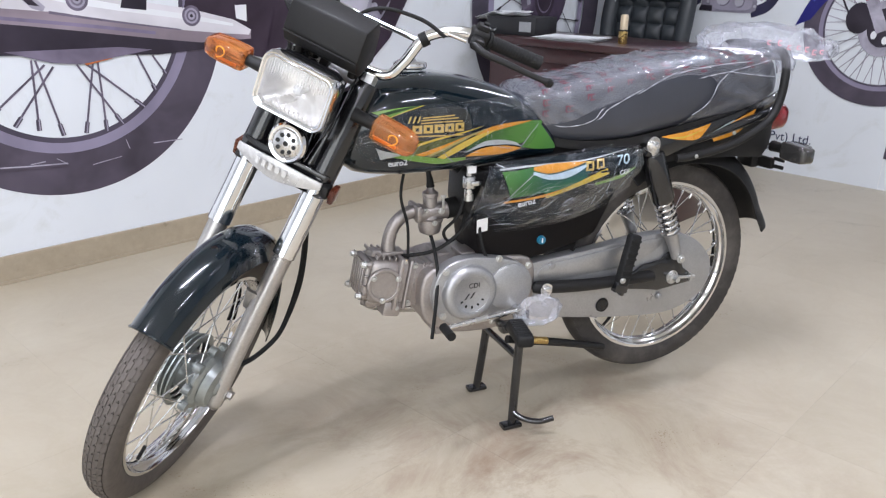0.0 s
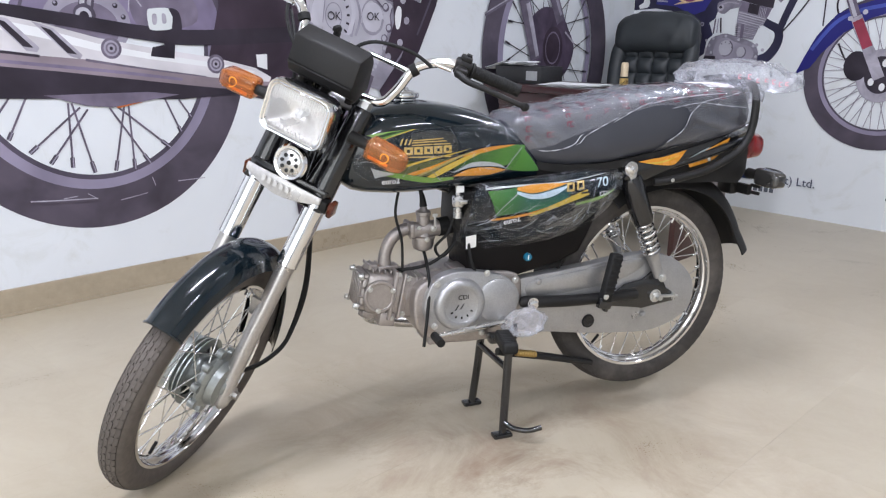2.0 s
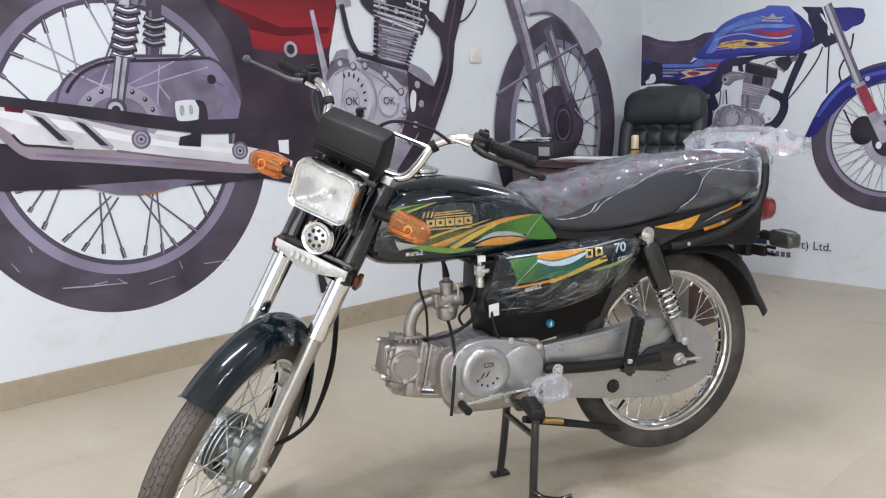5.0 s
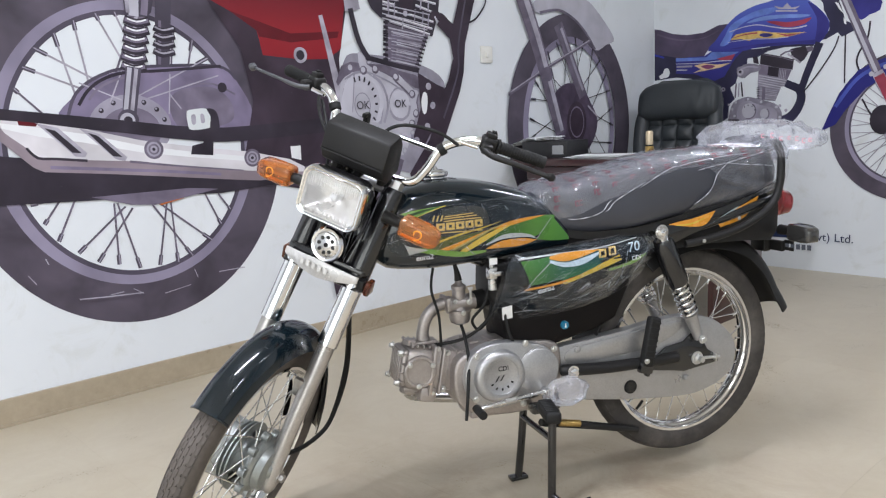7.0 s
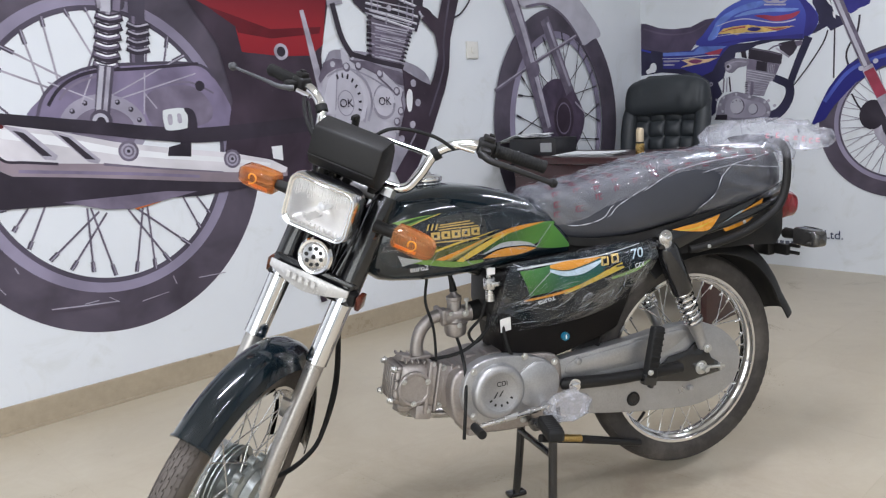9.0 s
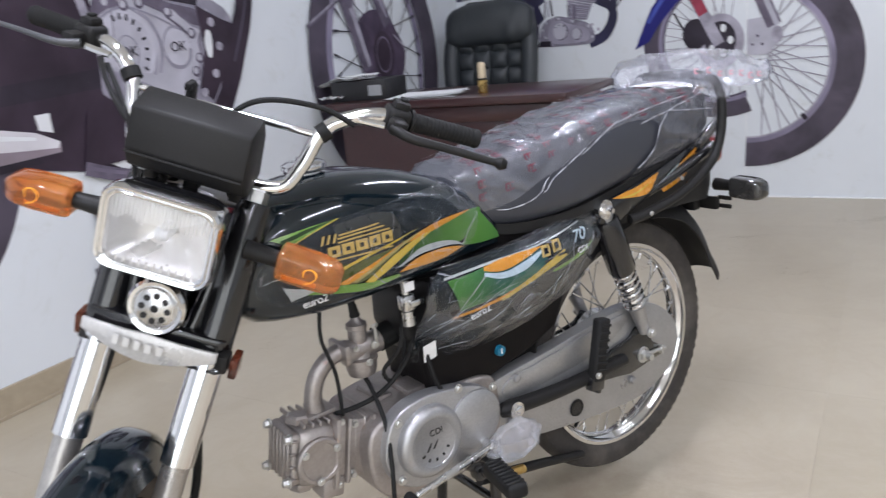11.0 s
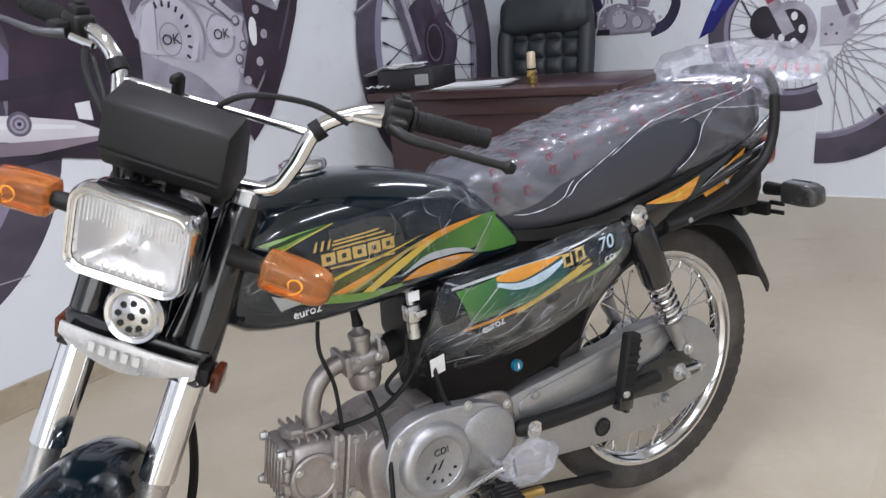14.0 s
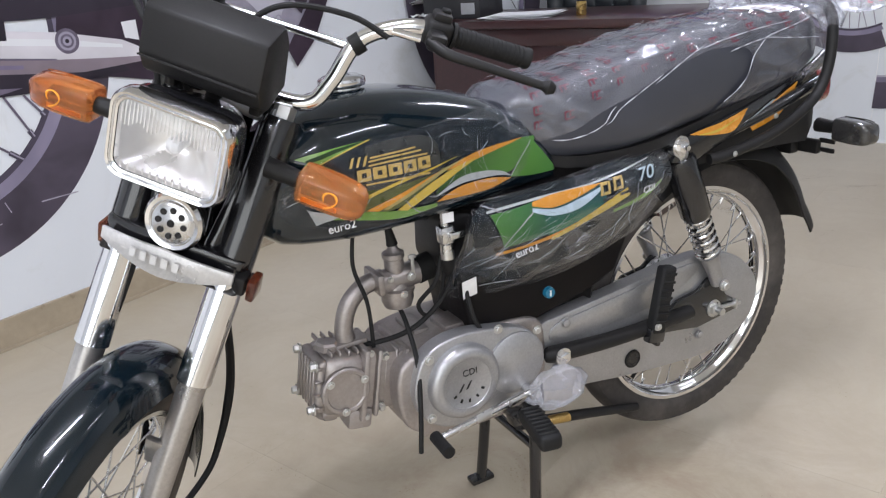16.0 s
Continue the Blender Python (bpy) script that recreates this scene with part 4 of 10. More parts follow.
# Rear shocks.
L.line("printed_spoke_gleam", [(3.945, 1.250), (3.792, 1.184)], 0.0054, K_STEEL)
L.line("printed_spoke_gleam", [(3.780, 1.294), (3.837, 1.174)], 0.0054, K_STEEL)
L.line("printed_spoke_gleam", [(3.585, 1.284), (3.605, 1.124)], 0.0054, K_STEEL)
L.line("printed_spoke_gleam", [(3.373, 1.280), (3.685, 1.189)], 0.0054, K_STEEL)
L.line("printed_spoke_gleam", [(3.415, 1.352), (3.723, 1.199)], 0.0054, K_STEEL)
L.line("printed_spoke_gleam", [(3.594, 1.204), (3.551, 1.145)], 0.0054, K_STEEL)
L.line("printed_case_lip", [(3.955, 1.166), (3.918, 1.218), (3.860, 1.261), (3.769, 1.289), (3.608, 1.299), (3.356, 1.320)], 0.0120, K_DARK, 4)
L.line("printed_case_gleam", [(3.915, 1.186), (3.881, 1.224), (3.828, 1.254), (3.749, 1.276)], 0.0090, K_HUBD, 4)
L.disc("printed_case_plug", (3.359, 1.230), 0.0210, K_DARK, 20)
L.poly("printed_shock_far", [(3.617, 1.584), (3.548, 1.588), (3.582, 1.318), (3.639, 1.317)], K_RIMD)
L.line("printed_shock_far_gleam", [(3.605, 1.496), (3.624, 1.322)], 0.0120, K_HUBD)
L.line("printed_coil", [(3.634, 1.468), (3.596, 1.454), (3.544, 1.466)], 0.0240, K_DARK, 3)
L.line("printed_coil_gleam", [(3.629, 1.471), (3.595, 1.459), (3.549, 1.470)], 0.0072, K_STEEL, 3)
L.line("printed_coil", [(3.637, 1.440), (3.599, 1.425), (3.548, 1.436)], 0.0240, K_DARK, 3)
L.line("printed_coil_gleam", [(3.632, 1.442), (3.598, 1.430), (3.552, 1.440)], 0.0072, K_STEEL, 3)
L.line("printed_coil", [(3.641, 1.408), (3.602, 1.394), (3.551, 1.404)], 0.0240, K_DARK, 3)
L.line("printed_coil_gleam", [(3.636, 1.411), (3.602, 1.398), (3.555, 1.409)], 0.0072, K_STEEL, 3)
L.line("printed_coil", [(3.644, 1.377), (3.606, 1.362), (3.554, 1.373)], 0.0240, K_DARK, 3)
L.line("printed_coil_gleam", [(3.639, 1.380), (3.605, 1.367), (3.559, 1.377)], 0.0072, K_STEEL, 3)
L.poly("printed_shock_core", [(3.729, 1.512), (3.663, 1.515), (3.698, 1.303), (3.765, 1.307)], K_STEELD)
L.line("printed_shock_core_gleam", [(3.700, 1.509), (3.741, 1.307)], 0.0150, K_STEEL)
L.poly("printed_shock_body", [(3.744, 1.575), (3.622, 1.583), (3.637, 1.525), (3.660, 1.507), (3.712, 1.506), (3.742, 1.518)], K_RIMD)
L.line("printed_shock_gleam", [(3.702, 1.578), (3.709, 1.508)], 0.0390, K_ENG)
L.line("printed_shock_gleam", [(3.656, 1.581), (3.668, 1.513)], 0.0270, K_HUBD)
L.line("printed_shock_gleam", [(3.731, 1.576), (3.730, 1.520)], 0.0150, K_STEEL)
L.line("printed_coil", [(3.749, 1.496), (3.700, 1.481), (3.648, 1.492)], 0.0330, K_DARK, 3)
L.line("printed_coil_gleam", [(3.746, 1.496), (3.700, 1.483), (3.652, 1.494)], 0.0150, K_HUBD, 3)
L.line("printed_coil_gleam", [(3.737, 1.498), (3.699, 1.487), (3.661, 1.496)], 0.0066, K_WHITE, 3)
L.line("printed_coil", [(3.755, 1.461), (3.706, 1.445), (3.654, 1.456)], 0.0330, K_DARK, 3)
L.line("printed_coil_gleam", [(3.752, 1.461), (3.706, 1.447), (3.659, 1.458)], 0.0150, K_HUBD, 3)
L.line("printed_coil_gleam", [(3.743, 1.463), (3.706, 1.452), (3.668, 1.460)], 0.0066, K_WHITE, 3)
L.line("printed_coil", [(3.760, 1.425), (3.713, 1.410), (3.661, 1.420)], 0.0330, K_DARK, 3)
L.line("printed_coil_gleam", [(3.758, 1.425), (3.712, 1.412), (3.665, 1.422)], 0.0150, K_HUBD, 3)
L.line("printed_coil_gleam", [(3.749, 1.428), (3.712, 1.416), (3.674, 1.424)], 0.0066, K_WHITE, 3)
L.line("printed_coil", [(3.766, 1.390), (3.719, 1.374), (3.668, 1.384)], 0.0330, K_DARK, 3)
L.line("printed_coil_gleam", [(3.764, 1.390), (3.719, 1.376), (3.672, 1.386)], 0.0150, K_HUBD, 3)
L.line("printed_coil_gleam", [(3.755, 1.393), (3.718, 1.381), (3.681, 1.388)], 0.0066, K_WHITE, 3)
L.line("printed_coil", [(3.772, 1.355), (3.725, 1.338), (3.674, 1.348)], 0.0330, K_DARK, 3)
L.line("printed_coil_gleam", [(3.770, 1.355), (3.725, 1.341), (3.679, 1.350)], 0.0150, K_HUBD, 3)
L.line("printed_coil_gleam", [(3.761, 1.357), (3.725, 1.345), (3.688, 1.352)], 0.0066, K_WHITE, 3)
L.line("printed_coil", [(3.778, 1.320), (3.732, 1.303), (3.681, 1.312)], 0.0330, K_DARK, 3)
L.line("printed_coil_gleam", [(3.776, 1.320), (3.731, 1.305), (3.685, 1.314)], 0.0150, K_HUBD, 3)
L.line("printed_coil_gleam", [(3.767, 1.322), (3.731, 1.309), (3.694, 1.316)], 0.0066, K_WHITE, 3)
L.poly("printed_damper", [(3.762, 1.316), (3.700, 1.307), (3.740, 1.125), (3.796, 1.131)], K_RIMD)
L.line("printed_damper_gleam", [(3.747, 1.309), (3.783, 1.131)], 0.0180, K_ENG)
L.line("printed_damper_gleam", [(3.721, 1.305), (3.758, 1.128)], 0.0150, K_STEEL)
L.disc("printed_damper_eye", (3.774, 1.106), 0.0420, K_RIMD, 20)
L.disc("printed_damper_eye", (3.777, 1.104), 0.0300, K_ENG, 20)
L.disc("printed_damper_eye", (3.775, 1.102), 0.0180, K_DARK, 20)
# Dark body over the engine side.
L.poly("printed_body_dark", [(3.46, 1.75), (3.40, 1.60), (3.26, 1.40), (3.22, 1.20), (3.21, 1.05), (2.96, 1.00), (2.74, 1.02), (2.74, 1.36), (2.66, 1.68), (2.66, 1.75)], K_PLUM)
L.poly("printed_red_panel", [(3.42, 1.75), (3.44, 1.62), (3.30, 1.555), (3.17, 1.475), (3.15, 1.37), (2.95, 1.355), (2.80, 1.36), (2.725, 1.41), (2.70, 1.56), (2.66, 1.75)], K_RED)
L.poly("printed_red_shade", [(3.30, 1.555), (3.17, 1.475), (3.16, 1.45), (3.0, 1.43), (2.74, 1.46), (2.73, 1.49), (3.0, 1.47), (3.14, 1.51)], K_REDD)
L.disc("printed_lock", (2.955, 1.375), 0.036, K_STEEL)
L.disc("printed_lock_core", (2.955, 1.375), 0.022, K_DARK)
L.line("printed_plate_word", [(3.18, 1.70), (3.0, 1.705)], 0.030, K_WHITE)
L.line("printed_lever", [(2.83, 1.56), (2.735, 1.13)], (0.022, 0.045), K_STEEL)
L.poly("printed_under_engine", [(3.180, 1.305), (2.963, 1.262), (2.824, 1.218), (2.692, 1.088), (2.659, 1.002), (2.732, 0.713), (2.902, 0.739), (3.307, 0.830)], K_PLUM)
# Under-body black bar and footrest.
L.line("printed_brake_rod", [(4.40, 1.165), (4.24, 1.14), (3.83, 1.085), (3.55, 1.045), (3.30, 1.03), (2.70, 1.06)], (0.035, 0.07), K_DARK, 6)
L.poly("printed_gap", [(3.046, 0.961), (2.991, 0.963), (2.992, 0.895), (3.043, 0.909)], K_WHITE)
L.poly("printed_gap", [(2.814, 0.757), (2.739, 0.755), (2.615, 0.691), (2.748, 0.722)], K_WHITE)
# Exhaust.
L.poly("printed_exhaust_shade", [(4.62, 1.05), (4.20, 0.985), (3.70, 0.93), (3.11, 0.865), (3.05, 0.80), (3.4, 0.78), (4.62, 0.83)], K_DARK)
L.poly("printed_exhaust", [(4.353, 1.147), (4.251, 1.122), (4.103, 1.104), (3.945, 1.077), (3.731, 1.023), (3.53, 0.989), (3.416, 0.972), (3.256, 0.95), (3.056, 0.904), (2.974, 0.862), (2.977, 0.825), (3.212, 0.818), (3.377, 0.837), (3.653, 0.872), (3.879, 0.9), (4.105, 0.924), (4.141, 0.944), (4.258, 1.064), (4.356, 1.127)], K_PIPELOW)
L.poly("printed_exhaust_light", [(4.251, 1.122), (4.103, 1.104), (3.945, 1.077), (3.731, 1.023), (3.53, 0.989), (3.416, 0.972), (3.256, 0.95), (3.056, 0.904), (2.974, 0.862), (2.985, 0.841), (3.121, 0.852), (3.319, 0.872), (3.576, 0.909), (3.785, 0.944), (3.948, 0.958), (4.055, 0.972), (4.122, 0.98), (4.156, 1.016), (4.22, 1.072)], K_PIPE)
L.poly("printed_exhaust_white", [(4.234, 1.109), (4.105, 1.088), (3.947, 1.058), (3.733, 1.002), (3.533, 0.967), (3.258, 0.928), (3.058, 0.889), (3.059, 0.878), (3.26, 0.908), (3.535, 0.944), (3.736, 0.975), (3.951, 1.025), (4.109, 1.055), (4.227, 1.089)], K_WHITE)
L.line("printed_exhaust_edge", [(3.292, 0.87), (3.576, 0.909), (3.786, 0.942)], (0.005, 0.010), K_STEELD, 4)
L.line("printed_exhaust_edge", [(3.948, 0.956), (4.056, 0.97), (4.122, 0.978), (4.156, 1.016)], 0.010, K_DARK, 4)
L.line("printed_exhaust_gleam", [(4.083, 0.94), (3.877, 0.918), (3.651, 0.893), (3.401, 0.861)], 0.012, K_CASE, 4)
L.poly("printed_exhaust_mark", [(4.174, 1.115), (4.106, 1.104), (4.116, 1.092), (4.172, 1.099)], K_REDD)
L.poly("printed_slot", [(4.115, 1.105), (4.04, 1.085), (3.945, 0.985), (3.955, 0.970), (3.99, 0.975)], K_STEEL)
L.poly("printed_slot", [(4.085, 1.085), (4.05, 1.075), (3.965, 0.985), (4.0, 0.990)], K_DARK)
L.poly("printed_slot", [(3.965, 1.080), (3.89, 1.055), (3.795, 0.960), (3.805, 0.945), (3.84, 0.955)], K_STEEL)
L.poly("printed_slot", [(3.935, 1.062), (3.90, 1.050), (3.815, 0.962), (3.85, 0.967)], K_DARK)
for c in ((3.685, 0.985), (3.245, 0.922)):
    L.disc("printed_bolt", c, 0.040, K_STEELD, 28)
    L.disc("printed_bolt", c, 0.030, K_HUB, 24)
    L.ring("printed_bolt_ring", c, (0.022, 0.022), (0.015, 0.015), K_STEELD, n=24)
    L.disc("printed_bolt", c, 0.007, K_DARK, 10)
L.poly("printed_footrest_stem", [(3.47, 1.07), (3.415, 1.07), (3.43, 0.945), (3.53, 0.955), (3.52, 0.99), (3.47, 1.0)], K_DARK)
L.poly("printed_footrest", [(3.531, 1.127), (3.515, 1.139), (3.441, 1.142), (3.426, 1.108), (3.428, 1.065), (3.516, 1.056), (3.53, 1.083)], K_PAD, 4)
L.poly("printed_footrest_pad", [(3.512, 1.115), (3.494, 1.117), (3.495, 1.082), (3.511, 1.08)], K_STEEL, 4)
L.poly("printed_footrest_pad", [(3.471, 1.119), (3.456, 1.118), (3.454, 1.087), (3.47, 1.085)], K_STEEL, 4)
L.poly("printed_footrest_end", [(3.441, 1.142), (3.405, 1.136), (3.39, 1.102), (3.393, 1.044), (3.431, 1.058), (3.426, 1.108)], K_DARK, 3)
L.poly("printed_tail_lamp", [(3.72, 0.80), (3.62, 0.80), (3.58, 0.775), (3.68, 0.755)], K_ORANGE)
L.poly("printed_lower_arm", [(3.95, 0.815), (3.55, 0.815), (3.42, 0.80), (3.70, 0.76), (3.80, 0.77)], K_HUBD)
# Engine.
L.poly("printed_engine_dark", [(2.76, 1.05), (2.72, 1.34), (2.60, 1.39), (2.22, 1.34), (2.06, 1.25), (2.10, 1.10), (2.27, 0.80), (2.5, 0.84), (2.74, 0.98)], K_ENGD, 3)
eng = L.poly("printed_engine_cover", [(2.745, 1.12), (2.74, 1.25), (2.68, 1.325), (2.57, 1.345), (2.43, 1.31), (2.30, 1.225), (2.265, 1.16), (2.29, 1.04), (2.345, 0.91), (2.40, 0.885), (2.52, 0.995), (2.64, 1.05)], K_ENG, 4)
L.ring("printed_cover_ring", (2.615, 1.145), (0.125, 0.165), (0.118, 0.158), K_ENGD, -60, 150, 60)
L.ring("printed_cover_ring", (2.38, 1.145), (0.068, 0.082), (0.060, 0.073), K_ENGD, n=40)
for a, z in ((2.69, 1.31), (2.56, 1.35), (2.45, 1.325), (2.31, 1.25), (2.27, 1.12), (2.30, 0.99), (2.36, 0.90)):
    L.disc("printed_cover_bolt", (a, z), 0.018, K_ENGD, 14)
    L.disc("printed_cover_bolt", (a + 0.002, z + 0.003), 0.011, K_ENG, 12)
L.poly("printed_cylinder", [(2.447, 1.564), (2.160, 1.492), (2.218, 1.392), (2.247, 1.310), (2.462, 1.353), (2.446, 1.470)], K_STEELD)
L.line("printed_fin_notch", [(2.455, 1.547), (2.427, 1.543)], 0.0120, K_DARK)
L.line("printed_fin_notch", [(2.458, 1.521), (2.428, 1.517)], 0.0120, K_DARK)
L.line("printed_fin_notch", [(2.461, 1.494), (2.430, 1.490)], 0.0120, K_DARK)
L.line("printed_fin_notch", [(2.463, 1.468), (2.432, 1.464)], 0.0120, K_DARK)
L.line("printed_fin_notch", [(2.466, 1.442), (2.434, 1.437)], 0.0120, K_DARK)
L.line("printed_fin_notch", [(2.469, 1.415), (2.436, 1.411)], 0.0120, K_DARK)
L.line("printed_fin_notch", [(2.471, 1.389), (2.438, 1.384)], 0.0120, K_DARK)
L.line("printed_fin_notch", [(2.474, 1.363), (2.440, 1.358)], 0.0120, K_DARK)
L.poly("printed_cylinder_lit", [(2.407, 1.510), (2.334, 1.497), (2.360, 1.338), (2.429, 1.359)], K_HUBD)
L.line("printed_fin", [(2.428, 1.521), (2.195, 1.490)], 0.0066, K_ENG)
L.line("printed_fin", [(2.401, 1.497), (2.202, 1.464)], 0.0066, K_STEEL)
L.line("printed_fin", [(2.432, 1.471), (2.208, 1.438)], 0.0066, K_STEEL)
L.line("printed_fin", [(2.404, 1.447), (2.215, 1.412)], 0.0066, K_ENG)
L.line("printed_fin", [(2.436, 1.421), (2.221, 1.386)], 0.0066, K_STEEL)
L.line("printed_fin", [(2.408, 1.396), (2.228, 1.360)], 0.0066, K_STEEL)
L.line("printed_fin", [(2.439, 1.370), (2.234, 1.333)], 0.0066, K_ENG)
L.line("printed_fin", [(2.412, 1.345), (2.241, 1.307)], 0.0066, K_STEEL)
L.poly("printed_head", [(2.556, 1.655), (2.070, 1.688), (2.084, 1.600), (2.132, 1.487), (2.405, 1.538), (2.475, 1.568), (2.529, 1.608)], K_DARK)
L.line("printed_head_fin", [(2.455, 1.645), (2.376, 1.634)], 0.0126, K_STEEL)
L.line("printed_head_fin_gleam", [(2.455, 1.648), (2.376, 1.637)], 0.0054, K_WHITE)
L.line("printed_head_fin", [(2.458, 1.613), (2.363, 1.601)], 0.0126, K_STEEL)
L.line("printed_head_fin_gleam", [(2.457, 1.615), (2.363, 1.604)], 0.0054, K_WHITE)
L.line("printed_head_fin", [(2.432, 1.663), (2.352, 1.660)], 0.0126, K_STEEL)
L.line("printed_head_fin_gleam", [(2.432, 1.666), (2.352, 1.663)], 0.0054, K_WHITE)
L.line("printed_head_fin", [(2.237, 1.676), (2.097, 1.657)], 0.0126, K_STEEL)
L.line("printed_head_fin_gleam", [(2.237, 1.679), (2.096, 1.660)], 0.0054, K_WHITE)
L.line("printed_head_fin", [(2.240, 1.642), (2.108, 1.610)], 0.0126, K_STEEL)
L.line("printed_head_fin_gleam", [(2.239, 1.645), (2.108, 1.613)], 0.0054, K_WHITE)
L.line("printed_head_fin", [(2.438, 1.581), (2.129, 1.528)], 0.0126, K_STEEL)
L.line("printed_head_fin_gleam", [(2.438, 1.584), (2.129, 1.531)], 0.0054, K_WHITE)
L.line("printed_head_fin", [(2.418, 1.554), (2.147, 1.498)], 0.0126, K_STEEL)
L.line("printed_head_fin_gleam", [(2.418, 1.557), (2.147, 1.501)], 0.0054, K_WHITE)
L.line("printed_head_fin", [(2.289, 1.594), (2.119, 1.563)], 0.0126, K_STEEL)
L.line("printed_head_fin_gleam", [(2.289, 1.597), (2.119, 1.566)], 0.0054, K_WHITE)
L.line("printed_head_web", [(2.418, 1.659), (2.425, 1.609)], 0.0090, K_STEEL)
L.line("printed_head_web", [(2.199, 1.673), (2.206, 1.622)], 0.0090, K_STEEL)
L.line("printed_head_web", [(2.148, 1.665), (2.155, 1.613)], 0.0090, K_STEEL)
L.line("printed_head_web", [(2.328, 1.570), (2.336, 1.519)], 0.0090, K_STEEL)
L.line("printed_head_web", [(2.184, 1.537), (2.192, 1.485)], 0.0090, K_STEEL)
L.poly("printed_head_port", [(2.351, 1.669), (2.253, 1.675), (2.266, 1.596), (2.349, 1.602)], K_PLUM)
L.disc("printed_head_bolt", (2.311, 1.596), 0.0150, K_STEEL, 20)
L.line("printed_head_side", [(2.133, 1.597), (2.060, 1.589), (2.006, 1.539), (1.968, 1.463)], 0.0450, K_PLUM, 3)
L.line("printed_head_side_gleam", [(2.109, 1.593), (2.087, 1.559)], 0.0120, K_ENG)
L.line("printed_gasket", [(2.582, 1.373), (2.505, 1.358), (2.420, 1.340), (2.239, 1.310)], 0.0240, K_DARK)
L.disc("printed_cover_boss", (2.690, 1.307), 0.0270, K_ENG, 20)
L.disc("printed_cover_boss_rim", (2.690, 1.304), 0.0150, K_ENGD, 20)
L.disc("printed_cover_boss", (2.520, 1.314), 0.0270, K_ENG, 20)
L.disc("printed_cover_boss_rim", (2.520, 1.311), 0.0150, K_ENGD, 20)
L.disc("printed_cover_boss", (2.398, 1.281), 0.0270, K_ENG, 20)
L.disc("printed_cover_boss_rim", (2.398, 1.278), 0.0150, K_ENGD, 20)
L.disc("printed_cover_boss", (2.208, 1.240), 0.0270, K_ENG, 20)
L.disc("printed_cover_boss_rim", (2.208, 1.237), 0.0150, K_ENGD, 20)
L.poly("printed_cover_lug", [(2.628, 1.396), (2.587, 1.403), (2.579, 1.316), (2.629, 1.310)], K_ENG)
L.line("printed_clutch_arm", [(2.395, 1.275), (2.330, 1.223), (2.278, 1.194)], 0.0150, K_ENG, 3)
L.line("printed_clutch_arm", [(2.286, 1.200), (2.306, 1.130), (2.278, 1.086)], 0.0240, K_ENG, 3)
L.line("printed_cover_split", [(2.664, 1.288), (2.690, 1.056)], 0.0048, K_ENGD)
L.line("printed_cover_shade", [(2.640, 1.247), (2.569, 1.266), (2.516, 1.219), (2.497, 1.134), (2.515, 1.045)], 0.0150, K_ENGD, 4)
L.poly("printed_case_top", [(2.733, 1.329), (2.677, 1.349), (2.626, 1.344), (2.619, 1.309), (2.668, 1.3), (2.717, 1.276), (2.76, 1.233), (2.768, 1.254)], K_STEELD)
L.poly("printed_case_top", [(2.585, 1.342), (2.46, 1.338), (2.381, 1.311), (2.268, 1.289), (2.191, 1.254), (2.21, 1.21), (2.28, 1.225), (2.332, 1.254), (2.399, 1.265), (2.464, 1.293), (2.541, 1.321)], K_STEELD)
L.poly("printed_cover_lit", [(2.728, 1.214), (2.705, 1.26), (2.662, 1.284), (2.589, 1.293), (2.531, 1.265), (2.498, 1.22), (2.485, 1.155), (2.5, 1.099), (2.532, 1.052), (2.657, 1.084), (2.75, 1.109)], K_COVER, 3)
L.poly("printed_cover_face", [(2.664, 1.254), (2.601, 1.268), (2.546, 1.249), (2.517, 1.204), (2.511, 1.147), (2.529, 1.091), (2.561, 1.059), (2.657, 1.09), (2.68, 1.104)], K_ENG, 3)
L.line("printed_cover_crescent", [(2.544, 1.282), (2.496, 1.249), (2.464, 1.183), (2.462, 1.118), (2.489, 1.05)], 0.014, K_ENGD, 4)
L.line("printed_cover_edge", [(2.718, 1.265), (2.661, 1.292), (2.585, 1.301), (2.515, 1.282), (2.43, 1.248), (2.351, 1.202), (2.312, 1.152)], 0.008, K_ENGD, 4)
L.poly("printed_small_cover", [(2.444, 1.163), (2.419, 1.197), (2.373, 1.211), (2.329, 1.19), (2.313, 1.144), (2.328, 1.092), (2.368, 1.069), (2.42, 1.083), (2.443, 1.118)], K_COVER, 3)
L.line("printed_small_cover_shade", [(2.313, 1.132), (2.328, 1.086), (2.372, 1.061), (2.42, 1.074), (2.447, 1.112)], 0.014, K_ENGD, 4)
L.line("printed_cover_split", [(2.658, 1.29), (2.669, 1.2), (2.683, 1.107)], 0.006, K_ENGD)
L.line("printed_clutch_arm", [(2.383, 1.283), (2.333, 1.24), (2.289, 1.207)], 0.02, K_ENG)
L.line("printed_clutch_arm_shade", [(2.407, 1.26), (2.349, 1.219), (2.302, 1.179)], 0.009, K_STEELD)
L.poly("printed_case_lug", [(2.312, 1.202), (2.273, 1.213), (2.25, 1.195), (2.269, 1.155), (2.264, 1.108), (2.282, 1.073), (2.313, 1.085), (2.297, 1.138)], K_ENG, 2)
L.line("printed_case_lug_shade", [(2.251, 1.19), (2.265, 1.149), (2.254, 1.09)], 0.008, K_STEELD)
L.disc("printed_case_bolt", (2.68, 1.319), 0.022, K_STEELD, 16)
L.disc("printed_case_bolt", (2.681, 1.322), 0.014, K_ENG, 14)
L.disc("printed_case_bolt", (2.601, 1.309), 0.022, K_STEELD, 16)
L.disc("printed_case_bolt", (2.603, 1.312), 0.014, K_ENG, 14)
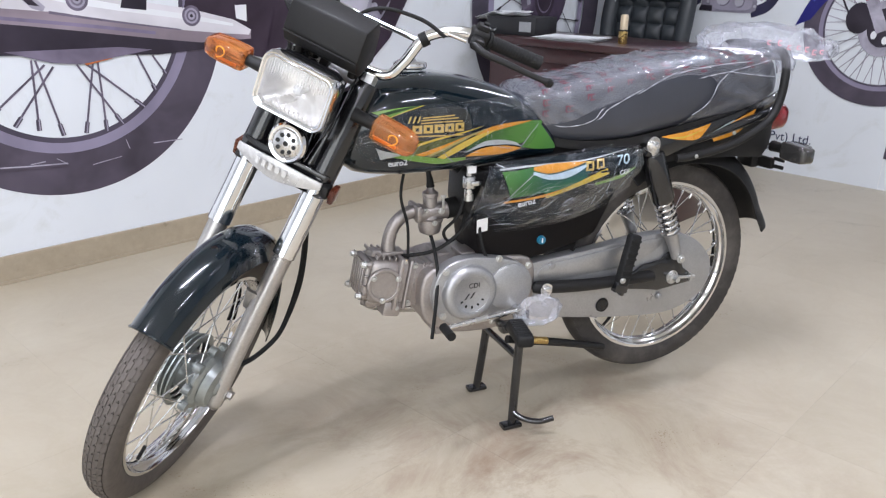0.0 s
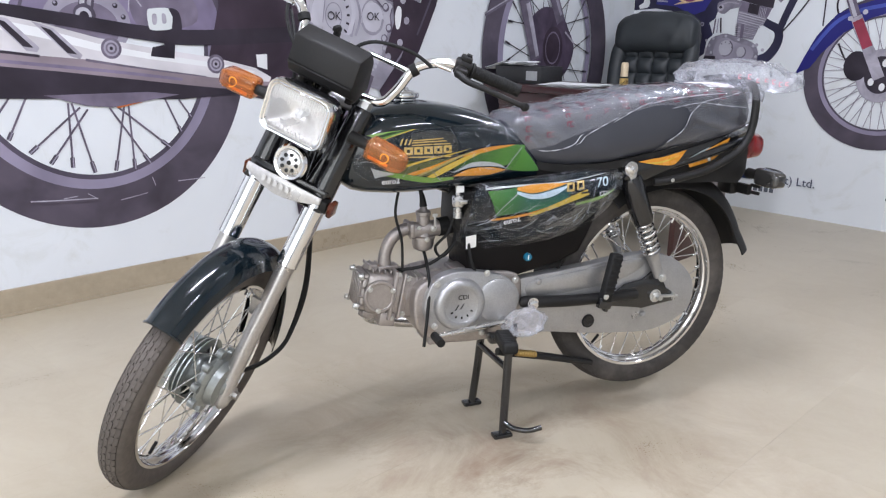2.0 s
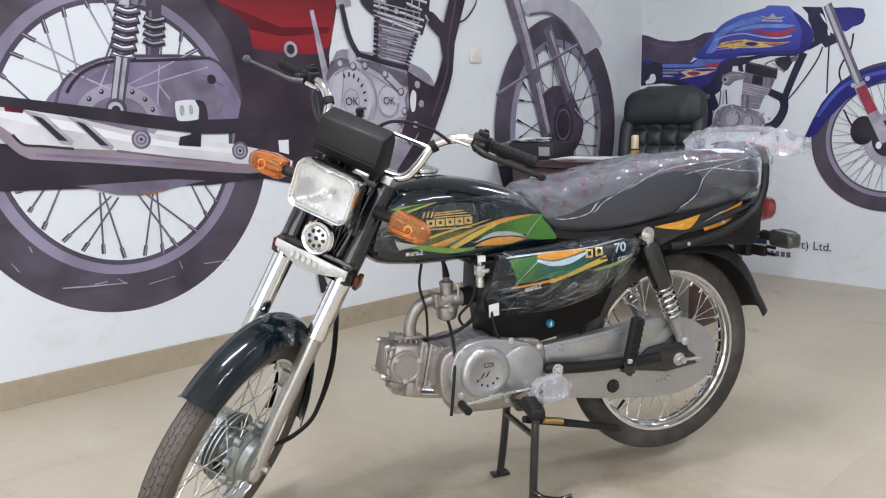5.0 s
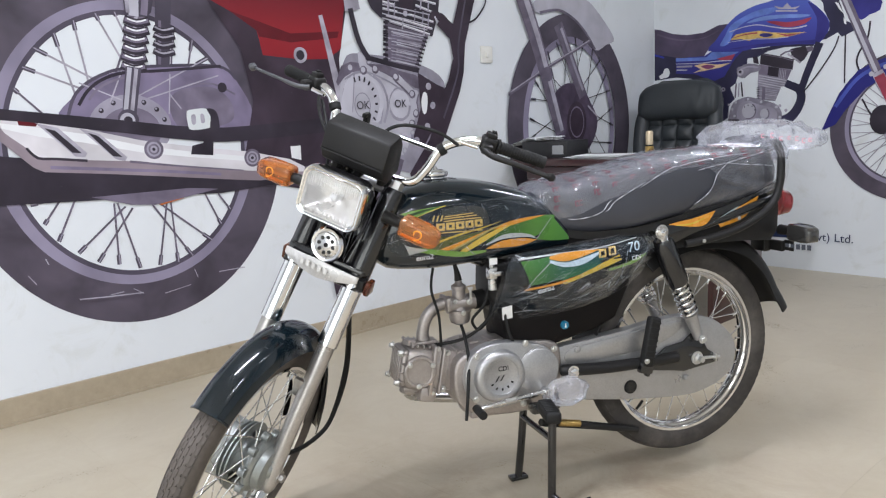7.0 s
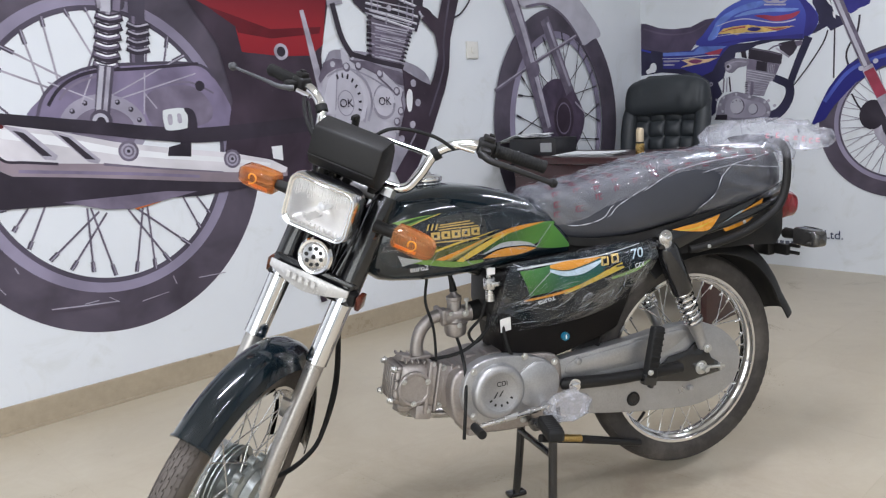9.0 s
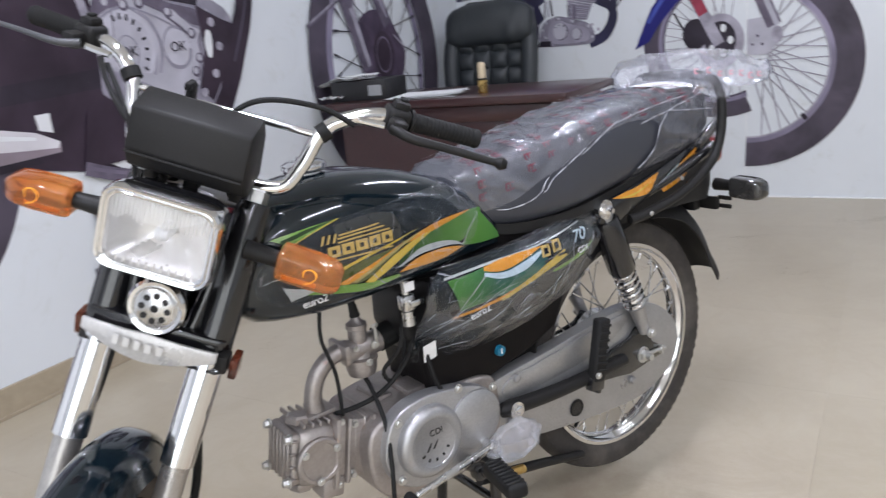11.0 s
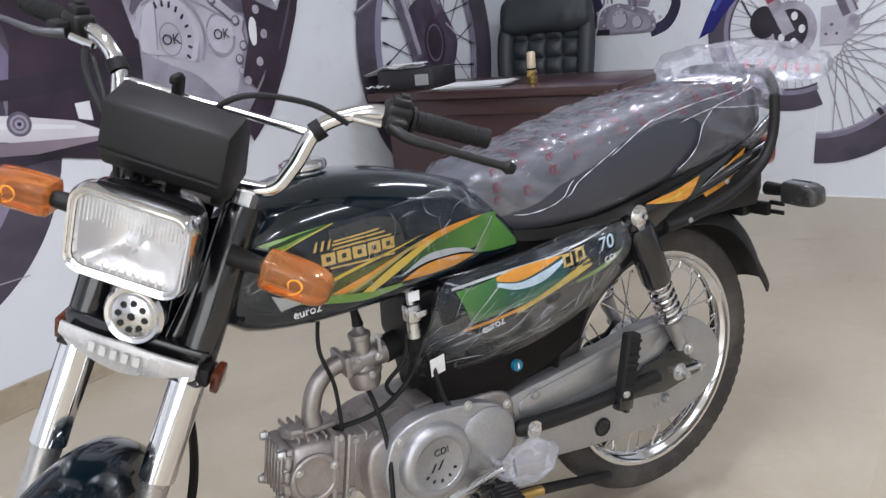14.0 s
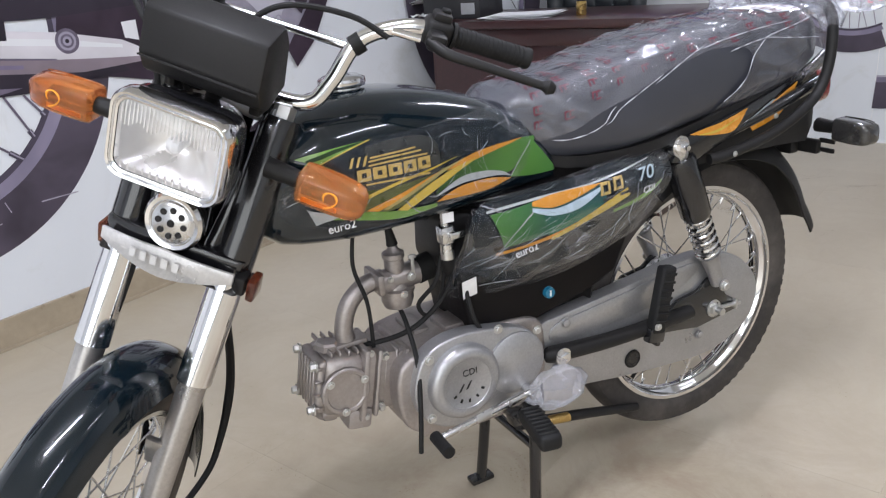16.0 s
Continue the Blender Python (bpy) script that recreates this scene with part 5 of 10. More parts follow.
L.disc("printed_case_bolt", (2.527, 1.315), 0.022, K_STEELD, 16)
L.disc("printed_case_bolt", (2.529, 1.318), 0.014, K_ENG, 14)
L.disc("printed_case_bolt", (2.398, 1.277), 0.022, K_STEELD, 16)
L.disc("printed_case_bolt", (2.4, 1.28), 0.014, K_ENG, 14)
L.disc("printed_case_bolt", (2.294, 1.19), 0.022, K_STEELD, 16)
L.disc("printed_case_bolt", (2.296, 1.193), 0.014, K_ENG, 14)
L.disc("printed_case_bolt", (2.304, 1.038), 0.022, K_STEELD, 16)
L.disc("printed_case_bolt", (2.306, 1.041), 0.014, K_ENG, 14)
L.disc("printed_case_bolt", (2.273, 1.09), 0.022, K_STEELD, 16)
L.disc("printed_case_bolt", (2.275, 1.093), 0.014, K_ENG, 14)
L.line("printed_fin_tooth", [(2.459, 1.549), (2.43, 1.548)], 0.01, K_DARK)
L.line("printed_fin_tooth", [(2.165, 1.477), (2.2, 1.484)], 0.01, K_DARK)
L.line("printed_fin_tooth", [(2.461, 1.527), (2.432, 1.525)], 0.01, K_DARK)
L.line("printed_fin_tooth", [(2.173, 1.457), (2.209, 1.464)], 0.01, K_DARK)
L.line("printed_fin_tooth", [(2.463, 1.504), (2.434, 1.502)], 0.01, K_DARK)
L.line("printed_fin_tooth", [(2.182, 1.437), (2.217, 1.444)], 0.01, K_DARK)
L.line("printed_fin_tooth", [(2.464, 1.481), (2.435, 1.48)], 0.01, K_DARK)
L.line("printed_fin_tooth", [(2.191, 1.417), (2.226, 1.424)], 0.01, K_DARK)
L.line("printed_fin_tooth", [(2.466, 1.459), (2.437, 1.457)], 0.01, K_DARK)
L.line("printed_fin_tooth", [(2.2, 1.397), (2.235, 1.405)], 0.01, K_DARK)
L.line("printed_fin_tooth", [(2.468, 1.436), (2.439, 1.434)], 0.01, K_DARK)
L.line("printed_fin_tooth", [(2.209, 1.377), (2.244, 1.385)], 0.01, K_DARK)
L.line("printed_fin_tooth", [(2.469, 1.413), (2.44, 1.411)], 0.01, K_DARK)
L.line("printed_fin_tooth", [(2.218, 1.357), (2.252, 1.365)], 0.01, K_DARK)
L.line("printed_fin_tooth", [(2.471, 1.39), (2.442, 1.388)], 0.01, K_DARK)
L.line("printed_fin_tooth", [(2.226, 1.337), (2.261, 1.345)], 0.01, K_DARK)
L.line("printed_fin_tooth", [(2.473, 1.367), (2.444, 1.365)], 0.01, K_DARK)
L.line("printed_fin_tooth", [(2.235, 1.317), (2.27, 1.325)], 0.01, K_DARK)
L.line("printed_cylinder_gleam", [(2.39, 1.491), (2.411, 1.362)], 0.036, K_HUBD)
L.line("printed_fin", [(2.412, 1.502), (2.196, 1.479)], 0.005, K_ENG)
L.line("printed_fin", [(2.413, 1.486), (2.204, 1.463)], 0.005, K_HUB)
L.line("printed_fin", [(2.414, 1.47), (2.211, 1.447)], 0.005, K_HUB)
L.line("printed_fin", [(2.415, 1.455), (2.218, 1.431)], 0.005, K_ENG)
L.line("printed_fin", [(2.416, 1.439), (2.226, 1.415)], 0.005, K_HUB)
L.line("printed_fin", [(2.417, 1.423), (2.233, 1.399)], 0.005, K_HUB)
L.line("printed_fin", [(2.419, 1.408), (2.24, 1.384)], 0.005, K_ENG)
L.line("printed_fin", [(2.42, 1.392), (2.248, 1.368)], 0.005, K_HUB)
L.line("printed_fin", [(2.421, 1.376), (2.255, 1.352)], 0.005, K_HUB)
L.line("printed_fin", [(2.422, 1.36), (2.262, 1.336)], 0.005, K_ENG)
L.line("printed_head_fin", [(2.46, 1.632), (2.145, 1.599)], 0.006, K_ENG)
L.line("printed_head_fin", [(2.462, 1.61), (2.152, 1.573)], 0.006, K_ENG)
L.line("printed_head_fin", [(2.464, 1.588), (2.16, 1.547)], 0.006, K_ENG)
L.line("printed_head_fin", [(2.465, 1.566), (2.168, 1.52)], 0.006, K_ENG)
L.line("printed_head_web", [(2.416, 1.651), (2.424, 1.584)], 0.006, K_HUB)
L.line("printed_head_web", [(2.379, 1.648), (2.388, 1.581)], 0.006, K_HUB)
L.line("printed_head_web", [(2.245, 1.622), (2.254, 1.554)], 0.006, K_HUB)
L.line("printed_head_web", [(2.191, 1.614), (2.2, 1.545)], 0.006, K_HUB)
L.line("printed_head_web", [(2.152, 1.605), (2.161, 1.535)], 0.006, K_HUB)
L.line("printed_tube_gleam", [(1.98, 1.321), (1.992, 1.269), (2.039, 1.193)], 0.01, K_HUBD, 3)
L.ring("printed_cover_ring", (2.62, 1.14), (0.050, 0.062), (0.045, 0.057), K_ENGD, n=40)
for i in range(9):
    a = radians(108 - 18 * i)
    L.line("printed_cover_mark", [(2.630 - 0.088 * math.cos(a), 1.145 + 0.113 * math.sin(a)), (2.630 - 0.106 * math.cos(a), 1.145 + 0.137 * math.sin(a))], 0.010, K_DARK)
L.poly("printed_carburettor", [(2.70, 1.69), (2.62, 1.70), (2.60, 1.60), (2.69, 1.585)], K_STEEL)
L.line("printed_hose", [(2.66, 1.60), (2.62, 1.45), (2.56, 1.36)], 0.030, K_DARK, 4)
for i in range(4):
    L.disc("printed_engine_hole", (2.20 - 0.015 * i, 1.26 - 0.085 * i), (0.020, 0.024), K_STEEL if i % 2 == 0 else K_WHITE, 14)
L.poly("printed_engine_plate", [(2.25, 1.30), (2.12, 1.24), (2.06, 1.22), (2.11, 1.06), (2.24, 0.91), (2.30, 0.97), (2.24, 1.12)], K_PLUM)
for c in ((2.18, 1.23), (2.155, 1.13), (2.20, 1.02), (2.28, 0.95)):
    L.disc("printed_engine_hole", c, 0.019, K_STEEL, 14)
L.poly("printed_plate_gap", [(2.215, 1.20), (2.19, 1.18), (2.20, 1.10), (2.225, 1.09), (2.235, 1.15)], K_WHITE, 3)
# Frame down tube and exhaust front pipe.
L.poly("printed_down_tube", [(1.91, 1.75), (1.79, 1.75), (1.895, 1.46), (1.915, 1.30), (1.95, 1.20), (2.06, 0.985), (2.18, 0.80), (2.30, 0.70), (2.34, 0.78), (2.19, 0.95), (2.09, 1.17), (2.03, 1.27), (1.99, 1.38), (2.01, 1.48), (2.10, 1.55), (2.05, 1.60), (1.98, 1.56)], K_PLUM)
L.line("printed_tube_gleam", [(1.87, 1.73), (1.945, 1.46), (1.96, 1.30), (2.08, 1.06)], 0.012, K_RIMD, 4)
L.line("printed_cable", [(1.80, 1.75), (1.72, 1.70), (1.80, 1.60), (1.90, 1.56)], 0.010, K_DARK, 5)
# Front wheel.
FC, FO_, FI_ = (0.955, 0.965), (0.620, 0.705), (0.455, 0.560)
wheel_f = L.ring("printed_tyre", FC, FO_, FI_, K_TYRE, n=120)
L.ring("printed_rim", (0.975, 0.965), (0.462, 0.566), (0.415, 0.525), K_RIM, parent=wheel_f, n=120)
L.spokes((0.95, 1.0), (0.13, 0.16), (0.425, 0.53), 28, 0.006, K_DARK, 34, wheel_f)
L.poly("printed_front_hub", [(1.14, 1.16), (1.08, 1.22), (0.99, 1.245), (0.86, 1.22), (0.77, 1.12), (0.70, 1.00), (0.76, 0.86), (0.90, 0.78), (1.06, 0.82), (1.13, 0.98)], K_FHUB, 4)
L.disc("printed_hub_face", (0.92, 1.00), (0.10, 0.13), K_PLUM)
L.ring("printed_hub_ring", (0.92, 1.00), (0.075, 0.10), (0.068, 0.09), K_HUBD, n=30)
L.line("printed_hub_cam", [(0.80, 1.10), (0.70, 1.03)], 0.012, K_STEEL)
L.line("printed_fork_far", [(1.09, 1.60), (0.96, 1.36), (0.85, 1.16)], 0.085, K_STEELD, 4)
L.line("printed_fork_gleam", [(1.06, 1.58), (0.93, 1.34), (0.85, 1.20)], 0.022, K_HUB, 4)
L.line("printed_stay", [(1.56, 1.18), (1.20, 1.34), (0.76, 1.515)], 0.022, K_STEELD)
L.line("printed_stay_gleam", [(1.56, 1.186), (1.20, 1.346), (0.76, 1.521)], 0.008, K_STEEL)
L.line("printed_fork", [(1.43, 1.78), (1.30, 1.50), (1.20, 1.24), (1.09, 0.93)], (0.125, 0.085), K_STEELD, 4)
L.line("printed_fork_gleam", [(1.405, 1.78), (1.275, 1.50), (1.175, 1.24), (1.07, 0.95)], (0.045, 0.032), K_STEEL, 4)
L.disc("printed_fork_clamp", (1.20, 1.30), (0.05, 0.045), K_STEELD, 24)
L.poly("printed_fender", [(1.27, 1.655), (1.32, 1.71), (1.22, 1.76), (1.08, 1.79), (0.82, 1.77), (0.66, 1.68), (0.505, 1.535), (0.60, 1.49), (0.71, 1.455), (0.80, 1.55), (0.92, 1.635), (1.08, 1.685)], K_ENG, 4)
L.line("printed_fender_edge", [(1.26, 1.66), (1.08, 1.685), (0.92, 1.635), (0.80, 1.55), (0.715, 1.46)], 0.016, K_STEELD, 4)
# Below the engine: the sump, the front pipe, and the stand with its foot.
L.poly("printed_sump", [(2.849, 0.947), (2.716, 0.938), (2.498, 0.898), (2.414, 0.876), (2.443, 0.753), (2.62, 0.753), (2.794, 0.748), (2.906, 0.751)], K_PLUM)
L.line("printed_front_pipe", [(2.906, 0.751), (2.783, 0.705), (2.618, 0.667), (2.513, 0.699), (2.444, 0.77), (2.4, 0.863)], 0.050, K_STEELD, 4)
L.line("printed_front_pipe_gleam", [(2.905, 0.755), (2.781, 0.713), (2.62, 0.678), (2.524, 0.71), (2.455, 0.772)], 0.014, K_HUBD, 4)
L.poly("printed_stand", [(2.94, 0.636), (2.908, 0.593), (2.919, 0.478), (2.886, 0.464), (2.881, 0.368), (2.938, 0.391), (2.959, 0.388), (2.964, 0.369), (2.944, 0.352), (2.872, 0.332), (2.854, 0.208), (2.819, 0.207), (2.825, 0.236), (2.799, 0.222), (2.816, 0.251), (2.84, 0.325), (2.808, 0.323), (2.806, 0.285), (2.731, 0.282), (2.729, 0.302), (2.758, 0.31), (2.777, 0.456), (2.778, 0.488), (2.797, 0.557), (2.854, 0.624)], K_PLUM)
L.line("printed_stand_gleam", [(2.831, 0.525), (2.817, 0.404)], 0.010, K_STEELD)
lettering("OK", 0.055, ROOM @ pose(2.62, L.at(0, 0)[1] + 0.001, 1.138, 90, 0, 180), K_DARK, "printed_words", None, 0.0001)
lettering("OK", 0.055, ROOM @ pose(2.38, L.at(0, 0)[1] + 0.001, 1.142, 90, 0, 180), K_DARK, "printed_words", None, 0.0001)
for ob in [o for o in scene.objects if o.name.startswith("printed_words")]:
    ob.matrix_basis = ROOM.inverted() @ ob.matrix_basis
    ob.parent = print_l

L.line("printed_scuff", [(4.041, 0.427), (3.934, 0.418), (3.794, 0.409)], 0.005, K_STEEL)
L.line("printed_scuff", [(3.922, 0.423), (3.870, 0.427)], 0.004, K_STEEL)
L.line("printed_scuff", [(3.831, 0.432), (3.794, 0.406)], 0.003, K_STEEL)
L.line("printed_scuff", [(3.705, 0.390), (3.591, 0.406)], 0.003, K_STEEL)
L.line("printed_scuff", [(3.457, 0.441), (3.333, 0.441)], 0.004, K_STEEL)
L.line("printed_scuff", [(4.143, 0.602), (4.134, 0.579)], 0.004, K_STEEL)
L.line("printed_scuff", [(3.567, 0.469), (3.555, 0.432)], 0.003, K_STEEL)
L.line("printed_scuff", [(4.209, 0.548), (4.184, 0.511)], 0.003, K_STEEL)

R = Print(print_r, False)
# First panel: seat, tank, engine, front wheel up to the seam.
SEAM = 1.787
R.poly("printed_seat", [(0.004, 1.618), (0.049, 1.609), (0.148, 1.57), (0.256, 1.551), (0.382, 1.552), (0.484, 1.588), (0.555, 1.59), (0.524, 1.554), (0.465, 1.487), (0.416, 1.437), (0.384, 1.395), (0.278, 1.397), (0.17, 1.399), (0.004, 1.442)], K_SEAT)
R.line("printed_seat_gleam", [(0.022, 1.581), (0.148, 1.536), (0.269, 1.515), (0.395, 1.52), (0.492, 1.557)], (0.0132, 0.0066), K_SEATL, 4)
R.poly("printed_tail", [(0.004, 1.446), (0.174, 1.407), (0.179, 1.271), (0.004, 1.26)], K_NAVYD)
R.line("printed_tail_flash", [(0.004, 1.439), (0.081, 1.415)], 0.0132, K_BLUE)
R.disc("printed_tail_hole", (0.099, 1.308), (0.026, 0.033), K_WHITE, 24)
R.poly("printed_tail_hole", [(0.04, 1.289), (0.085, 1.317), (0.103, 1.276), (0.049, 1.268)], K_WHITE)
R.poly("printed_frame_fill", [(0.17, 1.403), (0.388, 1.398), (0.655, 1.406), (0.7, 1.412), (0.794, 1.41), (0.92, 1.425), (1.109, 1.412), (1.117, 1.392), (0.938, 1.403), (0.831, 1.389), (0.758, 1.357), (0.694, 1.356), (0.687, 1.313), (0.653, 1.298), (0.63, 1.253), (0.615, 1.203), (0.577, 1.176), (0.609, 1.1), (0.57, 1.065), (0.563, 0.98), (0.532, 0.958), (0.482, 1.013), (0.46, 1.164), (0.322, 1.249), (0.17, 1.271)], K_NAVYD)
R.poly("printed_side_panel", [(0.174, 1.395), (0.278, 1.401), (0.388, 1.398), (0.445, 1.426), (0.659, 1.406), (0.613, 1.367), (0.578, 1.322), (0.536, 1.252), (0.468, 1.228), (0.385, 1.256), (0.322, 1.283), (0.175, 1.298)], K_BLUE2)
R.poly("printed_side_gleam", [(0.174, 1.403), (0.404, 1.389), (0.445, 1.419), (0.636, 1.404), (0.566, 1.371), (0.405, 1.367), (0.174, 1.38)], K_SKYD)
R.poly("printed_flash", [(0.478, 1.372), (0.609, 1.392), (0.586, 1.358), (0.526, 1.356)], K_FLAMER)
R.poly("printed_flame", [(0.313, 1.341), (0.384, 1.35), (0.487, 1.334), (0.578, 1.337), (0.507, 1.314), (0.413, 1.303), (0.305, 1.292), (0.364, 1.314)], K_PALEFLAME)
R.poly("printed_flame_heart", [(0.363, 1.329), (0.413, 1.34), (0.466, 1.324), (0.418, 1.31)], K_REDPURPLE, 3)
R.line("printed_panel_edge", [(0.174, 1.364), (0.342, 1.354), (0.486, 1.356), (0.582, 1.351)], (0.004, 0.0066), K_PALE, 4)
R.line("printed_panel_word", [(0.179, 1.344), (0.3, 1.338)], 0.0132, K_HUB)
R.line("printed_panel_word", [(0.179, 1.321), (0.262, 1.315)], 0.0099, K_STEEL)
R.poly("printed_tank", [(0.416, 1.429), (0.465, 1.487), (0.524, 1.557), (0.582, 1.612), (0.639, 1.647), (0.733, 1.68), (0.824, 1.692), (0.895, 1.705), (0.909, 1.717), (1.034, 1.699), (1.061, 1.675), (1.12, 1.627), (1.171, 1.571), (1.198, 1.525), (1.196, 1.476), (1.162, 1.423), (1.116, 1.402), (1.008, 1.413), (0.866, 1.417), (0.719, 1.414), (0.643, 1.404)], K_BLUE2, 2)
R.poly("printed_tank_gleam", [(0.501, 1.454), (0.536, 1.516), (0.575, 1.577), (0.659, 1.62), (0.77, 1.651), (0.879, 1.65), (0.844, 1.62), (0.734, 1.607), (0.659, 1.581), (0.595, 1.531), (0.561, 1.462)], K_SKYD, 3)
R.poly("printed_tank_gleam", [(0.678, 1.578), (0.771, 1.605), (0.88, 1.605), (1.003, 1.593), (1.088, 1.578), (1.02, 1.57), (0.898, 1.582), (0.772, 1.581)], K_SKY, 3)
R.poly("printed_tank_shade", [(1.069, 1.657), (1.13, 1.616), (1.171, 1.564), (1.195, 1.515), (1.19, 1.47), (1.156, 1.424), (1.116, 1.405), (1.124, 1.477), (1.122, 1.561)], K_BLUED, 3)
R.poly("printed_tank_shade", [(0.565, 1.426), (0.719, 1.439), (0.937, 1.434), (1.116, 1.428), (1.11, 1.406), (1.007, 1.416), (0.866, 1.42), (0.719, 1.418)], K_BLUED)
R.poly("printed_flash", [(0.812, 1.572), (0.881, 1.567), (0.941, 1.553), (1.031, 1.555), (1.092, 1.565), (1.072, 1.54), (1.022, 1.523), (0.942, 1.522), (0.881, 1.543)], K_FLAMER, 2)
R.line("printed_flame_edge", [(0.564, 1.535), (0.66, 1.556), (0.754, 1.559), (0.846, 1.537), (0.935, 1.516), (1.005, 1.511), (1.066, 1.518)], (0.0046, 0.0086), K_PALE, 5)
R.poly("printed_flame", [(0.572, 1.483), (0.611, 1.515), (0.679, 1.521), (0.773, 1.521), (0.846, 1.502), (0.936, 1.489), (1.064, 1.481), (1.006, 1.471), (0.937, 1.461), (0.847, 1.468), (0.755, 1.478), (0.699, 1.466), (0.65, 1.482)], K_FLAME)
R.line("printed_flame_heart", [(0.595, 1.495), (0.672, 1.508), (0.755, 1.509)], (0.0033, 0.0099), K_FLAMER, 3)
R.poly("printed_flame_heart", [(0.766, 1.494), (0.806, 1.503), (0.858, 1.487), (0.814, 1.475)], K_BLUED, 3)
R.poly("printed_flame_heart", [(0.872, 1.496), (0.943, 1.478), (1.04, 1.477), (0.943, 1.467)], K_FLAMER)
R.line("printed_flame_edge", [(0.557, 1.47), (0.661, 1.474), (0.737, 1.473), (0.847, 1.464), (0.954, 1.463)], (0.0026, 0.0053), K_PALE, 4)
R.poly("printed_badge", [(0.857, 1.663), (0.914, 1.645), (0.942, 1.668), (0.97, 1.637), (1.022, 1.64), (0.992, 1.624), (0.89, 1.638)], K_STEEL)
R.line("printed_badge_bar", [(0.872, 1.63), (1.006, 1.612)], 0.0099, K_STEEL)
R.poly("printed_head_stock", [(1.118, 1.686), (1.238, 1.669), (1.266, 1.597), (1.287, 1.523), (1.338, 1.491), (1.364, 1.466), (1.272, 1.428), (1.249, 1.457), (1.182, 1.425), (1.162, 1.423), (1.2, 1.479), (1.198, 1.528), (1.163, 1.598), (1.159, 1.638)], K_NAVYD)
R.poly("printed_stock_gap", [(1.226, 1.635), (1.246, 1.626), (1.277, 1.564), (1.254, 1.586)], K_WHITE)
R.poly("printed_stock_gap", [(1.277, 1.538), (1.294, 1.523), (1.295, 1.497), (1.282, 1.505)], K_WHITE)
R.poly("printed_cowl", [(1.302, 1.65), (1.32, 1.657), (1.472, 1.634), (1.475, 1.556), (1.422, 1.538), (1.378, 1.512), (1.346, 1.548)], K_BLUED, 2)
R.line("printed_frame_tube", [(1.146, 1.409), (1.106, 1.312), (1.071, 1.22), (1.043, 1.139)], (0.0495, 0.0429), K_NAVYD)
R.line("printed_frame_loop", [(0.9, 1.204), (0.972, 1.168), (1.029, 1.137), (1.044, 1.084), (1.022, 1.019), (0.974, 0.965), (0.892, 0.936)], (0.0429, 0.066), K_NAVYD, 4)
R.disc("printed_frame_bolt", (0.951, 1.012), (0.010, 0.010), K_STEEL, 24)
R.disc("printed_frame_bolt", (0.911, 1.042), (0.010, 0.010), K_STEEL, 24)
R.disc("printed_frame_bolt", (0.894, 0.993), (0.010, 0.010), K_STEEL, 24)
R.poly("printed_starter", [(0.967, 1.386), (1.001, 1.393), (1.063, 1.397), (1.081, 1.355), (1.058, 1.316), (1.028, 1.298), (0.982, 1.33)], K_DARK)
R.poly("printed_starter_gleam", [(1.063, 1.39), (1.107, 1.393), (1.111, 1.365), (1.077, 1.358)], K_STEELD)
R.line("printed_starter_rod", [(0.907, 1.354), (0.939, 1.372), (0.984, 1.378)], 0.0099, K_STEELD)
R.line("printed_starter_rod", [(0.953, 1.36), (0.996, 1.329), (1.035, 1.298)], 0.0112, K_STEEL)
R.poly("printed_cylinder", [(0.764, 1.214), (0.919, 1.165), (0.882, 1.072), (0.767, 1.088)], K_MIDSTEEL)
R.poly("printed_head_block", [(0.77, 1.313), (0.984, 1.268), (0.964, 1.221), (0.937, 1.16), (0.765, 1.207)], K_MIDSTEEL)
R.poly("printed_head_cover", [(0.78, 1.369), (0.798, 1.378), (0.922, 1.346), (0.993, 1.322), (0.987, 1.261), (0.888, 1.282), (0.777, 1.313)], K_DARK)
R.line("printed_head_gleam", [(0.795, 1.371), (0.922, 1.339), (0.986, 1.316)], 0.0053, K_STEELD)
R.poly("printed_head_lit", [(0.774, 1.31), (0.833, 1.294), (0.827, 1.238), (0.771, 1.249)], K_HUBD)
R.poly("printed_head_lit", [(0.906, 1.278), (0.977, 1.258), (0.957, 1.207), (0.903, 1.218)], K_HUBD)
R.poly("printed_head_port", [(0.833, 1.294), (0.902, 1.278), (0.896, 1.222), (0.827, 1.238)], K_DARK)
R.line("printed_head_fin", [(0.768, 1.242), (0.95, 1.197)], 0.0049, K_ENG)
R.line("printed_head_fin", [(0.768, 1.227), (0.943, 1.184)], 0.0049, K_ENG)
R.line("printed_head_fin", [(0.768, 1.212), (0.935, 1.171)], 0.0049, K_STEEL)
R.line("printed_head_fin", [(0.768, 1.197), (0.928, 1.158)], 0.0049, K_ENG)
R.line("printed_head_fin", [(0.769, 1.182), (0.92, 1.145)], 0.0049, K_STEEL)
R.line("printed_head_web", [(0.913, 1.266), (0.907, 1.211)], 0.003, K_ENG)
R.line("printed_head_web", [(0.924, 1.266), (0.918, 1.21)], 0.003, K_ENG)
R.line("printed_head_web", [(0.934, 1.265), (0.929, 1.209)], 0.003, K_ENG)
R.line("printed_head_web", [(0.945, 1.264), (0.939, 1.209)], 0.003, K_ENG)
R.line("printed_fin", [(0.773, 1.16), (0.902, 1.134)], 0.0036, K_HUB)
R.line("printed_fin_notch", [(0.758, 1.164), (0.777, 1.161)], 0.0053, K_DARK)
R.line("printed_fin", [(0.773, 1.148), (0.898, 1.124)], 0.0036, K_STEEL)
